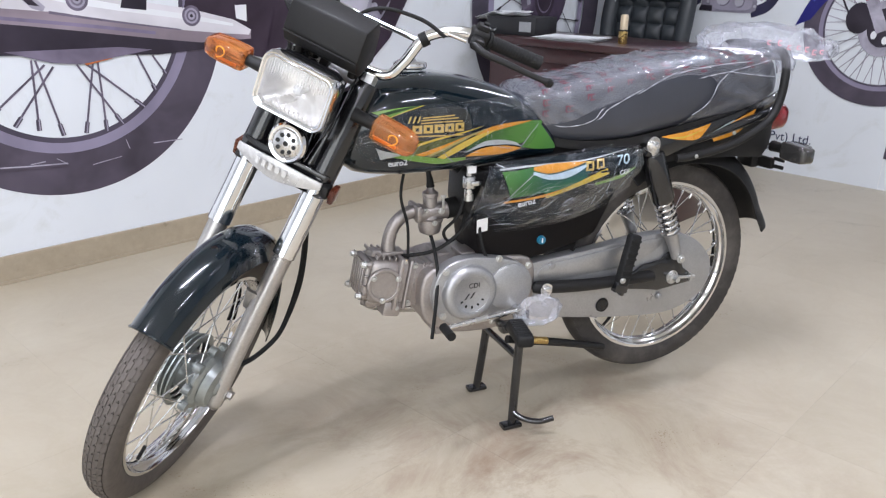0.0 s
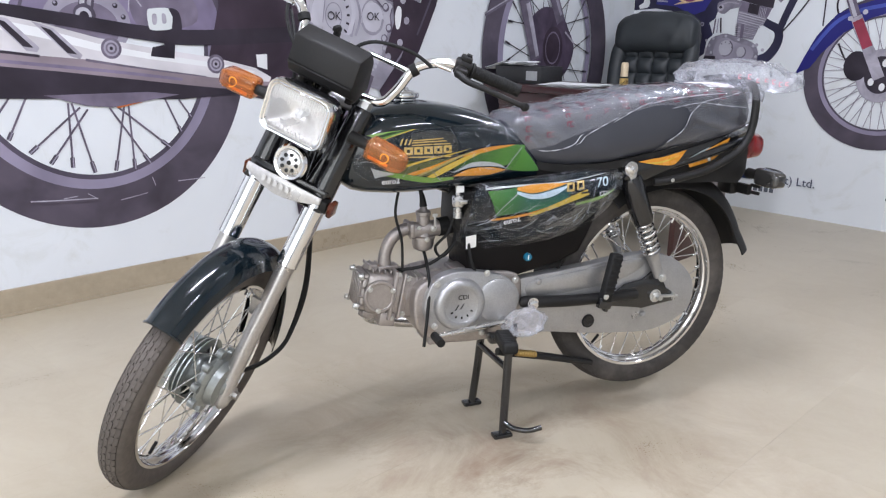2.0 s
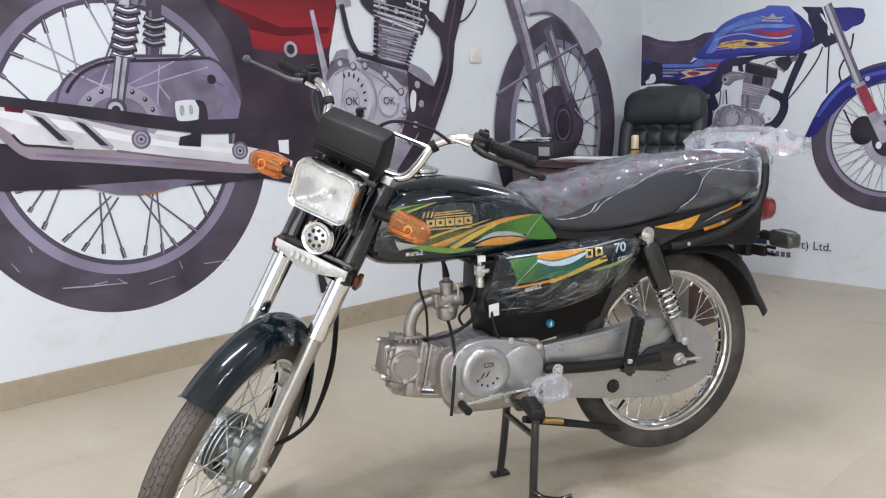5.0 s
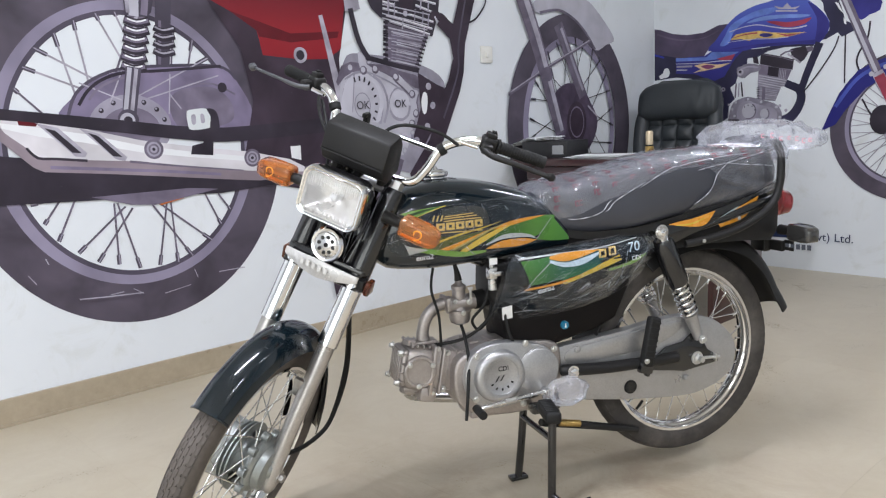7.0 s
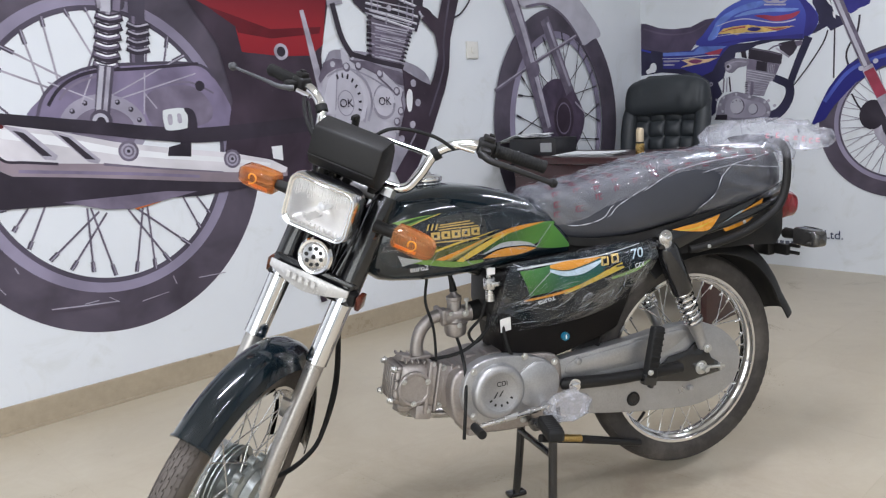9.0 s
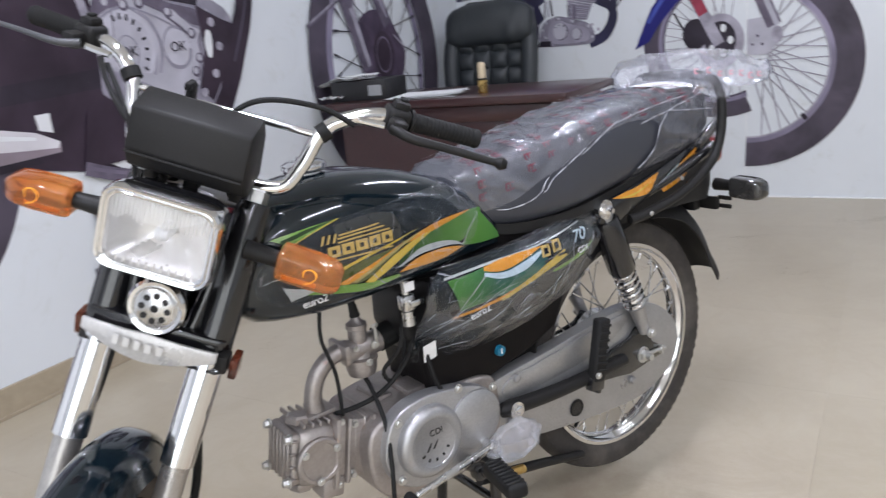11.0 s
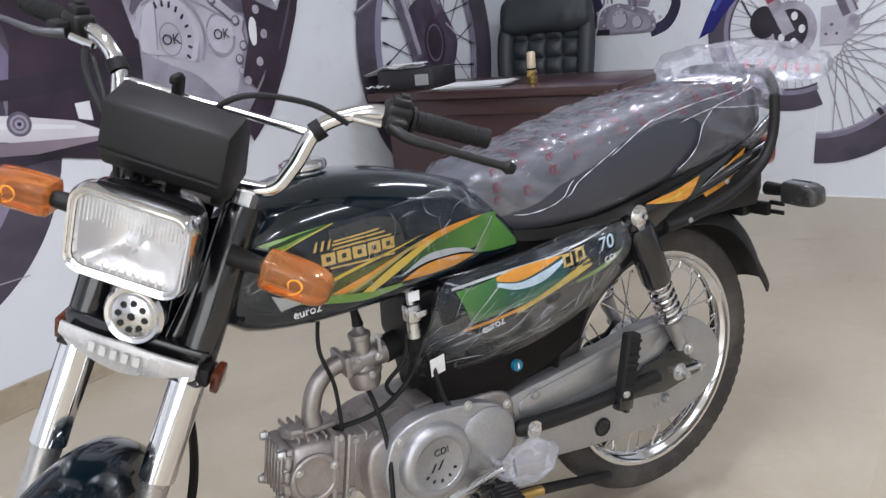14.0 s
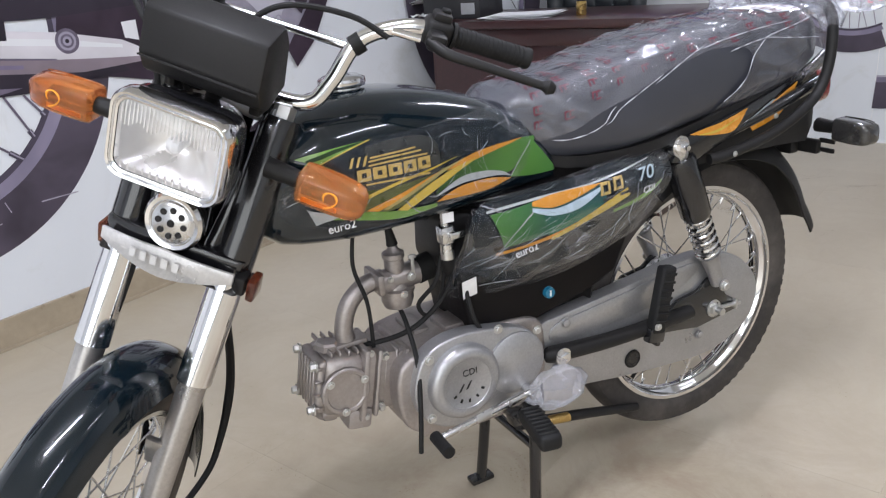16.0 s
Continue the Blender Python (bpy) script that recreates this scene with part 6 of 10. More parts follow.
R.line("printed_fin_notch", [(0.758, 1.153), (0.777, 1.15)], 0.0053, K_DARK)
R.line("printed_fin", [(0.773, 1.137), (0.894, 1.114)], 0.0036, K_HUB)
R.line("printed_fin_notch", [(0.758, 1.141), (0.777, 1.138)], 0.0053, K_DARK)
R.line("printed_fin", [(0.774, 1.125), (0.891, 1.104)], 0.0036, K_STEEL)
R.line("printed_fin_notch", [(0.759, 1.13), (0.777, 1.127)], 0.0053, K_DARK)
R.line("printed_fin", [(0.774, 1.114), (0.887, 1.094)], 0.0036, K_HUB)
R.line("printed_fin_notch", [(0.759, 1.118), (0.778, 1.115)], 0.0053, K_DARK)
R.line("printed_fin", [(0.774, 1.102), (0.883, 1.084)], 0.0036, K_STEEL)
R.line("printed_fin_notch", [(0.759, 1.107), (0.778, 1.104)], 0.0053, K_DARK)
R.line("printed_fin", [(0.774, 1.091), (0.879, 1.074)], 0.0036, K_HUB)
R.line("printed_fin_notch", [(0.759, 1.095), (0.778, 1.092)], 0.0053, K_DARK)
R.line("printed_cylinder_lit", [(0.806, 1.168), (0.804, 1.083)], 0.0198, K_HUBD)
R.poly("printed_intake", [(0.622, 1.297), (0.653, 1.309), (0.694, 1.323), (0.777, 1.306), (0.774, 1.27), (0.715, 1.261), (0.677, 1.231), (0.63, 1.245)], K_MIDSTEEL, 2)
R.line("printed_intake_gleam", [(0.645, 1.288), (0.699, 1.302), (0.767, 1.292)], 0.0099, K_HUB, 3)
R.disc("printed_carb_bowl", (0.649, 1.269), (0.020, 0.020), K_STEEL, 24)
R.disc("printed_carb_bowl", (0.645, 1.273), (0.010, 0.010), K_DARK, 24)
R.poly("printed_intake_side", [(0.728, 1.36), (0.761, 1.36), (0.77, 1.313), (0.736, 1.323)], K_DARK)
R.line("printed_breather", [(0.619, 1.202), (0.613, 1.107)], 0.0099, K_STEELD)
R.line("printed_breather", [(0.654, 1.207), (0.664, 1.112)], 0.0106, K_DARK)
R.line("printed_breather_gleam", [(0.639, 1.201), (0.636, 1.113)], 0.0073, K_HUB)
R.poly("printed_crankcase", [(0.568, 0.968), (0.579, 1.027), (0.602, 1.078), (0.656, 1.101), (0.71, 1.109), (0.786, 1.087), (0.875, 1.061), (0.915, 1.024), (0.927, 0.974), (0.896, 0.932), (0.728, 0.93), (0.604, 0.933)], K_MIDSTEEL, 2)
R.poly("printed_case_cover", [(0.627, 0.977), (0.634, 1.04), (0.664, 1.075), (0.71, 1.084), (0.756, 1.063), (0.809, 1.047), (0.868, 1.03), (0.898, 0.993), (0.877, 0.951), (0.766, 0.943), (0.674, 0.946)], K_HUB, 3)
R.disc("printed_cover_face", (0.708, 1.018), (0.046, 0.050), K_ENG, 24)
R.disc("printed_cover_face", (0.814, 0.996), (0.030, 0.033), K_ENG, 24)
R.ring("printed_cover_ring", (0.708, 1.018), (0.050, 0.053), (0.043, 0.046), K_STEELD, -110, 60, 30)
R.ring("printed_cover_ring", (0.814, 0.996), (0.033, 0.036), (0.026, 0.030), K_STEELD, -110, 60, 30)
R.disc("printed_cover_mark", (0.68, 1.045), (0.004, 0.005), K_STEELD, 24)
R.disc("printed_cover_mark", (0.703, 1.055), (0.004, 0.005), K_STEELD, 24)
R.disc("printed_cover_mark", (0.73, 1.047), (0.004, 0.005), K_STEELD, 24)
R.disc("printed_cover_mark", (0.749, 1.024), (0.004, 0.005), K_STEELD, 24)
R.disc("printed_cover_mark", (0.75, 0.998), (0.004, 0.005), K_STEELD, 24)
R.disc("printed_cover_bolt", (0.594, 1.034), (0.009, 0.009), K_ENG, 24)
R.disc("printed_cover_bolt", (0.617, 1.078), (0.009, 0.009), K_ENG, 24)
R.disc("printed_cover_bolt", (0.702, 1.095), (0.009, 0.009), K_ENG, 24)
R.disc("printed_cover_bolt", (0.79, 1.073), (0.009, 0.009), K_ENG, 24)
R.disc("printed_cover_bolt", (0.89, 1.036), (0.009, 0.009), K_ENG, 24)
R.disc("printed_cover_bolt", (0.913, 0.971), (0.009, 0.009), K_ENG, 24)
R.disc("printed_cover_bolt", (0.611, 0.989), (0.009, 0.009), K_ENG, 24)
R.disc("printed_cover_bolt", (0.571, 1.005), (0.009, 0.009), K_ENG, 24)
R.poly("printed_engine_foot", [(0.568, 0.968), (0.643, 0.966), (0.643, 0.932), (0.556, 0.935)], K_DARK)
R.disc("printed_frame_bolt", (0.529, 1.168), (0.014, 0.014), K_HUB, 24)
R.disc("printed_frame_bolt_core", (0.529, 1.168), (0.006, 0.006), K_DARK, 24)
R.disc("printed_frame_bolt", (0.57, 1.065), (0.008, 0.008), K_STEEL, 24)
R.disc("printed_frame_bolt", (0.526, 1.105), (0.007, 0.010), K_STEELD, 24)
R.line("printed_cable", [(1.256, 1.436), (1.229, 1.36), (1.148, 1.234), (1.057, 1.118)], 0.0086, K_DARK, 5)
R.line("printed_cable", [(1.293, 1.442), (1.295, 1.295), (1.297, 1.157)], 0.0086, K_DARK, 3)
R.line("printed_cable", [(1.427, 1.5), (1.415, 1.406), (1.372, 1.327), (1.362, 1.273), (1.38, 1.216)], 0.0106, K_DARK, 5)
# Front wheel on the first panel, cut by the seam.
C1_, T1 = (1.655, 0.895), 0.432
a_cut = math.degrees(math.acos((SEAM - C1_[0]) / T1))
w1_ = R.ring("printed_tyre", C1_, (T1, T1 * 0.985), (T1, T1 * 0.985), K_TYRE, n=4)
for nm, ro, ri, mt in (("printed_tyre", T1, 0.345, K_TYRE), ("printed_rim", 0.347, 0.322, K_RIM), ("printed_rim_shade", 0.323, 0.312, K_RIMD)):
    c0 = math.degrees(math.acos((SEAM - C1_[0]) / ri))
    R.ring(nm, C1_, (ro, ro), (ri, ri), mt, c0, 360 - c0, 90, w1_)
for i in range(30):
    a = radians(75 + 7.4 * i)
    b = a + radians(28) * (1 if i % 2 else -1)
    p0, p1 = (C1_[0] + 0.06 * math.cos(b), C1_[1] + 0.06 * math.sin(b)), (C1_[0] + 0.315 * math.cos(a), C1_[1] + 0.315 * math.sin(a))
    if p0[0] < SEAM and p1[0] < SEAM:
        R.line("printed_spoke", [p0, p1], 0.0045, K_SPOKE, 0, w1_)
R.disc("printed_brake_disc", (1.650, 0.885), (0.128, 0.150), K_STEEL, 40, w1_)
R.disc("printed_hub", (1.650, 0.890), (0.085, 0.105), K_DARK, 30, w1_)
for i in range(5):
    a = 2 * math.pi * i / 5
    R.disc("printed_disc_hole", (1.650 + 0.055 * math.cos(a), 0.89 + 0.07 * math.sin(a)), (0.016, 0.022), K_WHITE, 14, w1_)
R.disc("printed_caliper", (1.515, 0.935), (0.070, 0.085), K_DARK, 18, w1_)
R.poly("printed_fender", [(1.172, 0.875), (1.215, 0.98), (1.27, 1.10), (1.37, 1.225), (1.48, 1.275), (1.60, 1.31), (1.74, 1.30), (SEAM, 1.285), (SEAM, 1.235), (1.66, 1.235), (1.55, 1.20), (1.42, 1.12), (1.31, 1.0), (1.255, 0.915)], K_BLUE)
R.line("printed_fender_gleam", [(1.25, 1.02), (1.36, 1.17), (1.48, 1.24), (1.64, 1.275)], 0.022, K_BLUEL, 5)
R.line("printed_fork", [(1.27, 1.68), (1.37, 1.45), (1.475, 1.21)], 0.050, K_STEELD)
R.line("printed_fork_gleam", [(1.265, 1.68), (1.365, 1.45), (1.47, 1.21)], 0.020, K_ENG)
R.line("printed_fork_leg", [(1.475, 1.21), (1.56, 1.04), (1.645, 0.87)], 0.062, K_STEEL)
R.line("printed_fork_guard", [(1.485, 1.19), (1.56, 1.04)], 0.056, K_FLAMER)
R.line("printed_brake_hose", [(1.40, 1.06), (1.45, 0.97), (1.52, 0.91)], 0.010, K_DARK, 4)
for c in ((1.445, 1.20), (1.52, 1.235)):
    R.disc("printed_fender_bolt", c, 0.014, K_ENG, 14)
# Second panel: the same picture, larger and lower, so the wheel does not meet across the seam.
C2_, T2 = (1.805, 0.745), 0.565
w2_ = R.ring("printed_tyre", C2_, (T2, T2), (0.425, 0.425), K_TYRE, -92.0, 92.0, 90)
R.ring("printed_rim", C2_, (0.430, 0.430), (0.402, 0.402), K_RIM, -92, 92, 90, w2_)
R.ring("printed_rim_shade", C2_, (0.404, 0.404), (0.394, 0.394), K_STEEL, -92, 92, 90, w2_)
for i in range(24):
    a = radians(-88 + 7.6 * i)
    b = a + radians(34) * (1 if i % 2 else -1)
    hub2 = (1.83, 0.80)
    p0, p1 = (hub2[0] + 0.07 * math.cos(b), hub2[1] + 0.07 * math.sin(b)), (C2_[0] + 0.398 * math.cos(a), C2_[1] + 0.398 * math.sin(a))
    if p0[0] > SEAM + 0.01:
        R.line("printed_spoke", [p0, p1], 0.006, K_SPOKE, 0, w2_)
R.line("printed_valve", [(2.075, 0.47), (2.10, 0.44)], 0.022, K_DARK)
R.poly("printed_fork_foot", [(SEAM + 0.006, 0.99), (1.90, 1.00), (1.96, 0.93), (1.955, 0.86), (1.90, 0.80), (SEAM + 0.006, 0.80)], K_ENG, 0)
R.line("printed_fork_leg", [(1.83, 1.18), (1.93, 0.95)], 0.075, K_STEELD)
R.line("printed_fork_gleam", [(1.845, 1.18), (1.945, 0.95)], 0.026, K_ENG)
R.disc("printed_foot_nut", (1.945, 0.90), (0.030, 0.045), K_STEEL, 18)
for c in ((1.845, 0.90), (1.87, 0.855), (1.82, 0.855)):
    R.disc("printed_disc_hole", c, 0.008, K_STEELD, 10)
# Company line: words that can be read, and bars for the rest.
lettering("(Pvt) Ltd.", 0.075, ROOM @ pose(R.at(0, 0)[0] + 0.001, 1.245, 0.218, 90, 0, 90), K_NAVY, "printed_words", None, 0.0001)
for ob in [o for o in scene.objects if o.name.startswith("printed_words") and o.parent is None]:
    ob.matrix_basis = ROOM.inverted() @ ob.matrix_basis
    ob.parent = print_r
for k in range(7):
    R.line("printed_number_bar", [(0.90 + 0.035 * k, 0.145), (0.925 + 0.035 * k, 0.145)], 0.034, K_GREYBAR)
R.line("printed_word_bar", [(0.30, 0.222), (0.98, 0.222)], 0.045, K_NAVY)

# ---------------------------------------------------------------- the motorcycle
bike = thing("motorcycle", "black-green small motorcycle, new and partly plastic-wrapped, on its centre stand", "motorcycle", BIKE)
REAR = Vector((0.589, 0, 0.361))
FRONT = PIV + 0.052 * FWD + 0.010 * AXIS
GROW = Matrix.Scale(1.05, 4)
FRONT.y = PIV.y
TR = 0.286  # tyre's outer radius


def bp(name, bm, mat, label="", m=None, parent=None, smooth=40):
    return part(name, bm, mat, parent or bike, label, m, smooth)


def tyre_profile(ribbed):
    """The outline of a tyre's cross-section, with tread grooves cut in."""
    pts = [(0.224, -0.017), (0.234, -0.027), (0.250, -0.031)]
    edge = 14
    for i in range(edge + 1):
        a = math.pi * (0.08 + 0.84 * i / edge)
        r, y = TR - 0.026 + 0.026 * math.sin(a) ** 0.8, -0.030 * math.cos(a)
        if ribbed and i in (3, 5, 7, 9, 11):
            pts += [(r, y - 0.0016), (r - 0.0022, y - 0.0010), (r - 0.0022, y + 0.0010), (r, y + 0.0016)]
        else:
            pts.append((r, y))
    return pts + [(0.250, 0.031), (0.234, 0.027), (0.224, 0.017), (0.222, 0.0)]


def tread_blocks():
    """Shoulder blocks of the rear tyre: one ring of small wedges on each side."""
    bm = bmesh.new()
    for s in (-1, 1):
        for i in range(72):
            a = 2 * math.pi * (i + 0.25 * s) / 72
            m = Matrix.Rotation(a, 4, "Y") @ pose(0, s * 0.0225, TR - 0.0105, s * -38, 0, 0)
            got = bmesh.ops.create_cube(bm, size=1.0)
            bmesh.ops.transform(bm, matrix=m @ Matrix.Diagonal((0.013, 0.012, 0.0045, 1)), verts=got["verts"])
    return bm


def rib_blocks():
    """Low cross-cut blocks between the grooves of the front tyre."""
    bm = bmesh.new()
    for y, drop in ((-0.0175, 0.0052), (-0.0098, 0.0018), (0.0, 0.0), (0.0098, 0.0018), (0.0175, 0.0052)):
        for i in range(84):
            m = Matrix.Rotation(2 * math.pi * (i + (0.5 if abs(y) > 0.005 else 0.0)) / 84, 4, "Y") @ pose(0, y, TR + 0.0003 - drop, -y * 1500, 0, 0)
            got = bmesh.ops.create_cube(bm, size=1.0)
            bmesh.ops.transform(bm, matrix=m @ Matrix.Diagonal((0.0165, 0.0058, 0.0028, 1)), verts=got["verts"])
    return bm


def wheel(name, centre, m, front):
    w = bp(name, join(
        lathe([(0.010, -0.072), (0.028, -0.072), (0.034, -0.060), (0.060, -0.050), (0.066, -0.043), (0.066, -0.036), (0.046, -0.028), (0.040, 0.0), (0.046, 0.020), (0.068, 0.026), (0.071, 0.034), (0.072, 0.060), (0.060, 0.066), (0.010, 0.068)] if front else
              [(0.010, -0.060), (0.030, -0.060), (0.036, -0.046), (0.060, -0.042), (0.060, -0.034), (0.045, -0.026), (0.043, 0.0), (0.058, 0.020), (0.064, 0.026), (0.066, 0.062), (0.055, 0.07), (0.010, 0.072)], 40)), DRUM if front else SATIN, "ribbed alloy drum hub" if front else "polished alloy drum hub", m)
    if front:
        for k in range(3):
            bp("drum_fin", lathe([(0.066, -0.004 + 0.012 * k), (0.082 - 0.004 * k, -0.002 + 0.012 * k), (0.082 - 0.004 * k, 0.001 + 0.012 * k), (0.066, 0.003 + 0.012 * k)], 36), DRUM, "", None, w)
        for k in range(9):
            a = 2 * math.pi * k / 9
            bp("spoke_lug", rod((0.070 * math.cos(a), -0.046, 0.070 * math.sin(a)), (0.070 * math.cos(a), -0.030, 0.070 * math.sin(a)), 0.011, 10), DRUM, "", None, w)
        bp("brake_plate", lathe([(0.012, -0.080), (0.020, -0.080), (0.024, -0.074), (0.050, -0.070), (0.056, -0.054), (0.012, -0.054)], 36), DRUM, "", None, w)
        bp("speedometer_drive", rod((0.0, -0.074, 0.02), (0.04, -0.074, 0.055), 0.012, 14), DRUM, "", None, w)
    prof = tyre_profile(front)
    bp("tyre", join(lathe(prof, 96), tread_blocks()) if not front else join(lathe(prof, 96), rib_blocks()), TYREF if front else TYRE, "", None, w)
    bp("rim", lathe([(0.2290, -0.021), (0.2285, -0.024), (0.2215, -0.024), (0.2195, -0.018), (0.2150, -0.014), (0.2090, -0.008), (0.2075, 0.0), (0.2090, 0.008), (0.2150, 0.014), (0.2195, 0.018), (0.2215, 0.024), (0.2285, 0.024), (0.2290, 0.021), (0.2225, 0.016), (0.2200, 0.0), (0.2225, -0.016)], 96, None, True), CHROME, "chromed steel rim", None, w)
    # Spokes: laced to both flanges, leaning both ways.
    proto = None
    for i in range(36):
        side = -1 if i % 2 else 1
        lean = 1 if (i // 2) % 2 else -1
        a_rim = 2 * math.pi * i / 36
        a_hub = a_rim + lean * radians(62)
        fl = 0.062 if front else 0.056
        y_fl = side * (0.040 if side < 0 else 0.030)
        p0 = Vector((fl * math.cos(a_hub), y_fl, fl * math.sin(a_hub)))
        p1 = Vector((0.212 * math.cos(a_rim), side * 0.003, 0.212 * math.sin(a_rim)))
        if proto is None:
            proto = join(rod((0, 0, 0), (0, 0, 1), 0.0016, 6))
            me = bpy.data.meshes.new("spoke")
            proto.to_mesh(me)
            proto.free()
            proto = me
        d = p1 - p0
        sm = Matrix.Translation(p0) @ Vector((0, 0, 1)).rotation_difference(d).to_matrix().to_4x4() @ Matrix.Diagonal((1, 1, d.length, 1))
        fit_mesh("spoke", proto, SATIN, w, "", sm, 0)
    nip_me = None
    for i in range(36):
        a = 2 * math.pi * i / 36
        if nip_me is None:
            nip_me = bpy.data.meshes.new("spoke_nipple")
            nip = rod((0.196, 0, 0), (0.211, 0, 0), 0.0026, 6)
            nip.to_mesh(nip_me)
            nip.free()
        fit_mesh("spoke_nipple", nip_me, CHROME, w, "", Matrix.Rotation(-a, 4, "Y") @ Matrix.Translation((0, 0.002 * (-1) ** i, 0)), 0)
    bp("valve_stem", rod((0.206 * math.cos(4.0), 0, 0.206 * math.sin(4.0)), (0.176 * math.cos(4.0), 0, 0.176 * math.sin(4.0)), 0.004, 8), RUBBER, "", None, w)
    return w


front_wheel = wheel("front_wheel", FRONT, ST @ Matrix.Translation(FRONT) @ GROW, True)
rear_wheel = wheel("rear_wheel", REAR, Matrix.Translation(REAR) @ GROW, False)

# ---- front fork: all written unsteered, then turned by ST


def fs(name, bm, mat, label="", parent=None):
    return part(name, bm, mat, parent or bike, label, ST if parent is None else None)


def on_axis(s, f=0.0, y=0.0):
    """A point s along the steering axis, f ahead of it and y to the right."""
    return PIV + AXIS * s + FWD * f + Vector((0, y, 0))


FY, FO = 0.080, 0.058
for s in (-1, 1):
    leg = fs("fork_slider", tube([on_axis(-0.035, FO - 0.014, s * FY), on_axis(-0.02, FO - 0.012, s * FY), on_axis(0.10, FO, s * FY), on_axis(0.325, FO, s * FY), on_axis(0.338, FO, s * FY)], [0.014, 0.0195, 0.0195, 0.0205, 0.0225], 20, 3), SLIDER, "grey alloy fork slider")
    fs("axle_lug", join(rod(on_axis(0.0, 0.042, s * (FY - 0.022)), on_axis(0.0, 0.042, s * (FY + 0.02)), 0.016, 18), rod(on_axis(0, 0.042, s * (FY + 0.018)), on_axis(0, 0.042, s * (FY + 0.030)), 0.010, 6)), SLIDER, "", leg)
    fs("fender_bracket", box(on_axis(0.215, FO + 0.004, s * (FY - 0.02)), (0.012, 0.03, 0.05), 0.004), SLIDER, "", leg)
    fs("fork_tube", tube([on_axis(0.332, FO, s * FY), on_axis(0.50, FO, s * FY)], 0.0250, 22, 1), CHROME, "chromed fork cover tube")
    fs("fork_shroud", tube([on_axis(0.49, FO, s * FY), on_axis(0.505, FO, s * FY), on_axis(0.715, FO, s * FY), on_axis(0.73, FO, s * FY)], [0.0265, 0.0285, 0.0285, 0.026], 22, 1), BLACKGL, "black fork shroud with lamp bracket")
    fs("fork_cap", rod(on_axis(0.73, FO, s * FY), on_axis(0.748, FO, s * FY), 0.016, 6), ZINC)
fs("lower_bridge", join(slab([(-0.04, -0.014), (-0.02, 0.016), (0.03, 0.016), (0.05, -0.014)], 0.21, 0.006)), BLACKGL).matrix_basis = ST @ Matrix.Translation(on_axis(0.488, 0.045, -0.105)) @ Matrix.Rotation(RAKE, 4, "Y")
fs("top_bridge", join(tube([on_axis(0.73, FO, -FY), on_axis(0.73, 0.015, -0.03), on_axis(0.73, 0.015, 0.03), on_axis(0.73, FO, FY)], 0.017, 12), rod(on_axis(0.72), on_axis(0.752), 0.02, 6)), SILVER)
fs("steering_stem", rod(on_axis(0.48), on_axis(0.73), 0.022, 16), BLACKGL)

# Front fender: a deep channel over the wheel.


def fender_grid(c, r, a0, a1, half, drop, n=26, k=13, power=2.6, swell=0.0, tip=1.0):
    grid = []
    for i in range(n + 1):
        a = radians(a0 + (a1 - a0) * i / n)
        row = []
        for j in range(k + 1):
            t = 2 * j / k - 1
            rr = r + swell * math.sin(math.pi * min(1.0, 1.25 * i / n)) ** 1.3 - drop * (0.55 + 0.45 * min(1.0, i / 9)) * abs(t) ** power
            row.append(Vector((c.x - rr * math.cos(a), c.y + half * min(1.0, tip + (1 - tip) * i / 12) * t, c.z + rr * math.sin(a))))
        grid.append(row)
    return grid


FEND = PIV + 0.054 * FWD
fender = fs("front_fender", sheet(fender_grid(FEND, 0.322, 56, 196, 0.058, 0.050, power=3.0, swell=0.034, tip=0.80), 0.003), PAINT, "glossy black-green front fender")
lip = [Vector((FEND.x - rr * math.cos(radians(56)), FEND.y + 0.0464 * t, FEND.z + rr * math.sin(radians(56)))) for t, rr in ((-1, 0.294), (-0.85, 0.305), (-0.5, 0.319), (0, 0.3225), (0.5, 0.319), (0.85, 0.305), (1, 0.294))]
fs("fender_lip", tube(lip, 0.0032, 8), PAINT, "rolled lip", fender)
for s in (-1, 1):
    fs("fender_bolt", bolt(on_axis(0.21, 0.0, s * 0.058), (0, s, 0), 0.006), ZINC, "", fender)

for s in (-1, 1):
    fs("fender_stay", join(tube([on_axis(0.175, 0.050, s * 0.066), on_axis(0.195, 0.020, s * 0.060), on_axis(0.235, 0.000, s * 0.058), on_axis(0.275, 0.004, s * 0.056)], 0.006, 8, 4), rod(on_axis(0.178, 0.052, s * 0.062), on_axis(0.178, 0.052, s * 0.078), 0.009, 12)), BLACKGL, "black fender stay", fender)

# Headlamp, horn, badge plate, indicators, meter box.
H = Matrix.Translation((-0.500, PIV.y, 0.924)) @ Matrix.Rotation(radians(8), 4, "Y")  # x to the rear, face at x = 0


def round_rect(w, h, r, x, n=6):
    pts = []
    for cx, cz, a0 in ((w - r, h - r, 0), (-w + r, h - r, 90), (-w + r, -h + r, 180), (w - r, -h + r, 270)):
        for i in range(n + 1):
            a = radians(a0 + 90 * i / n)
            pts.append(Vector((x, cx + r * math.cos(a), cz + r * math.sin(a))))
    return pts


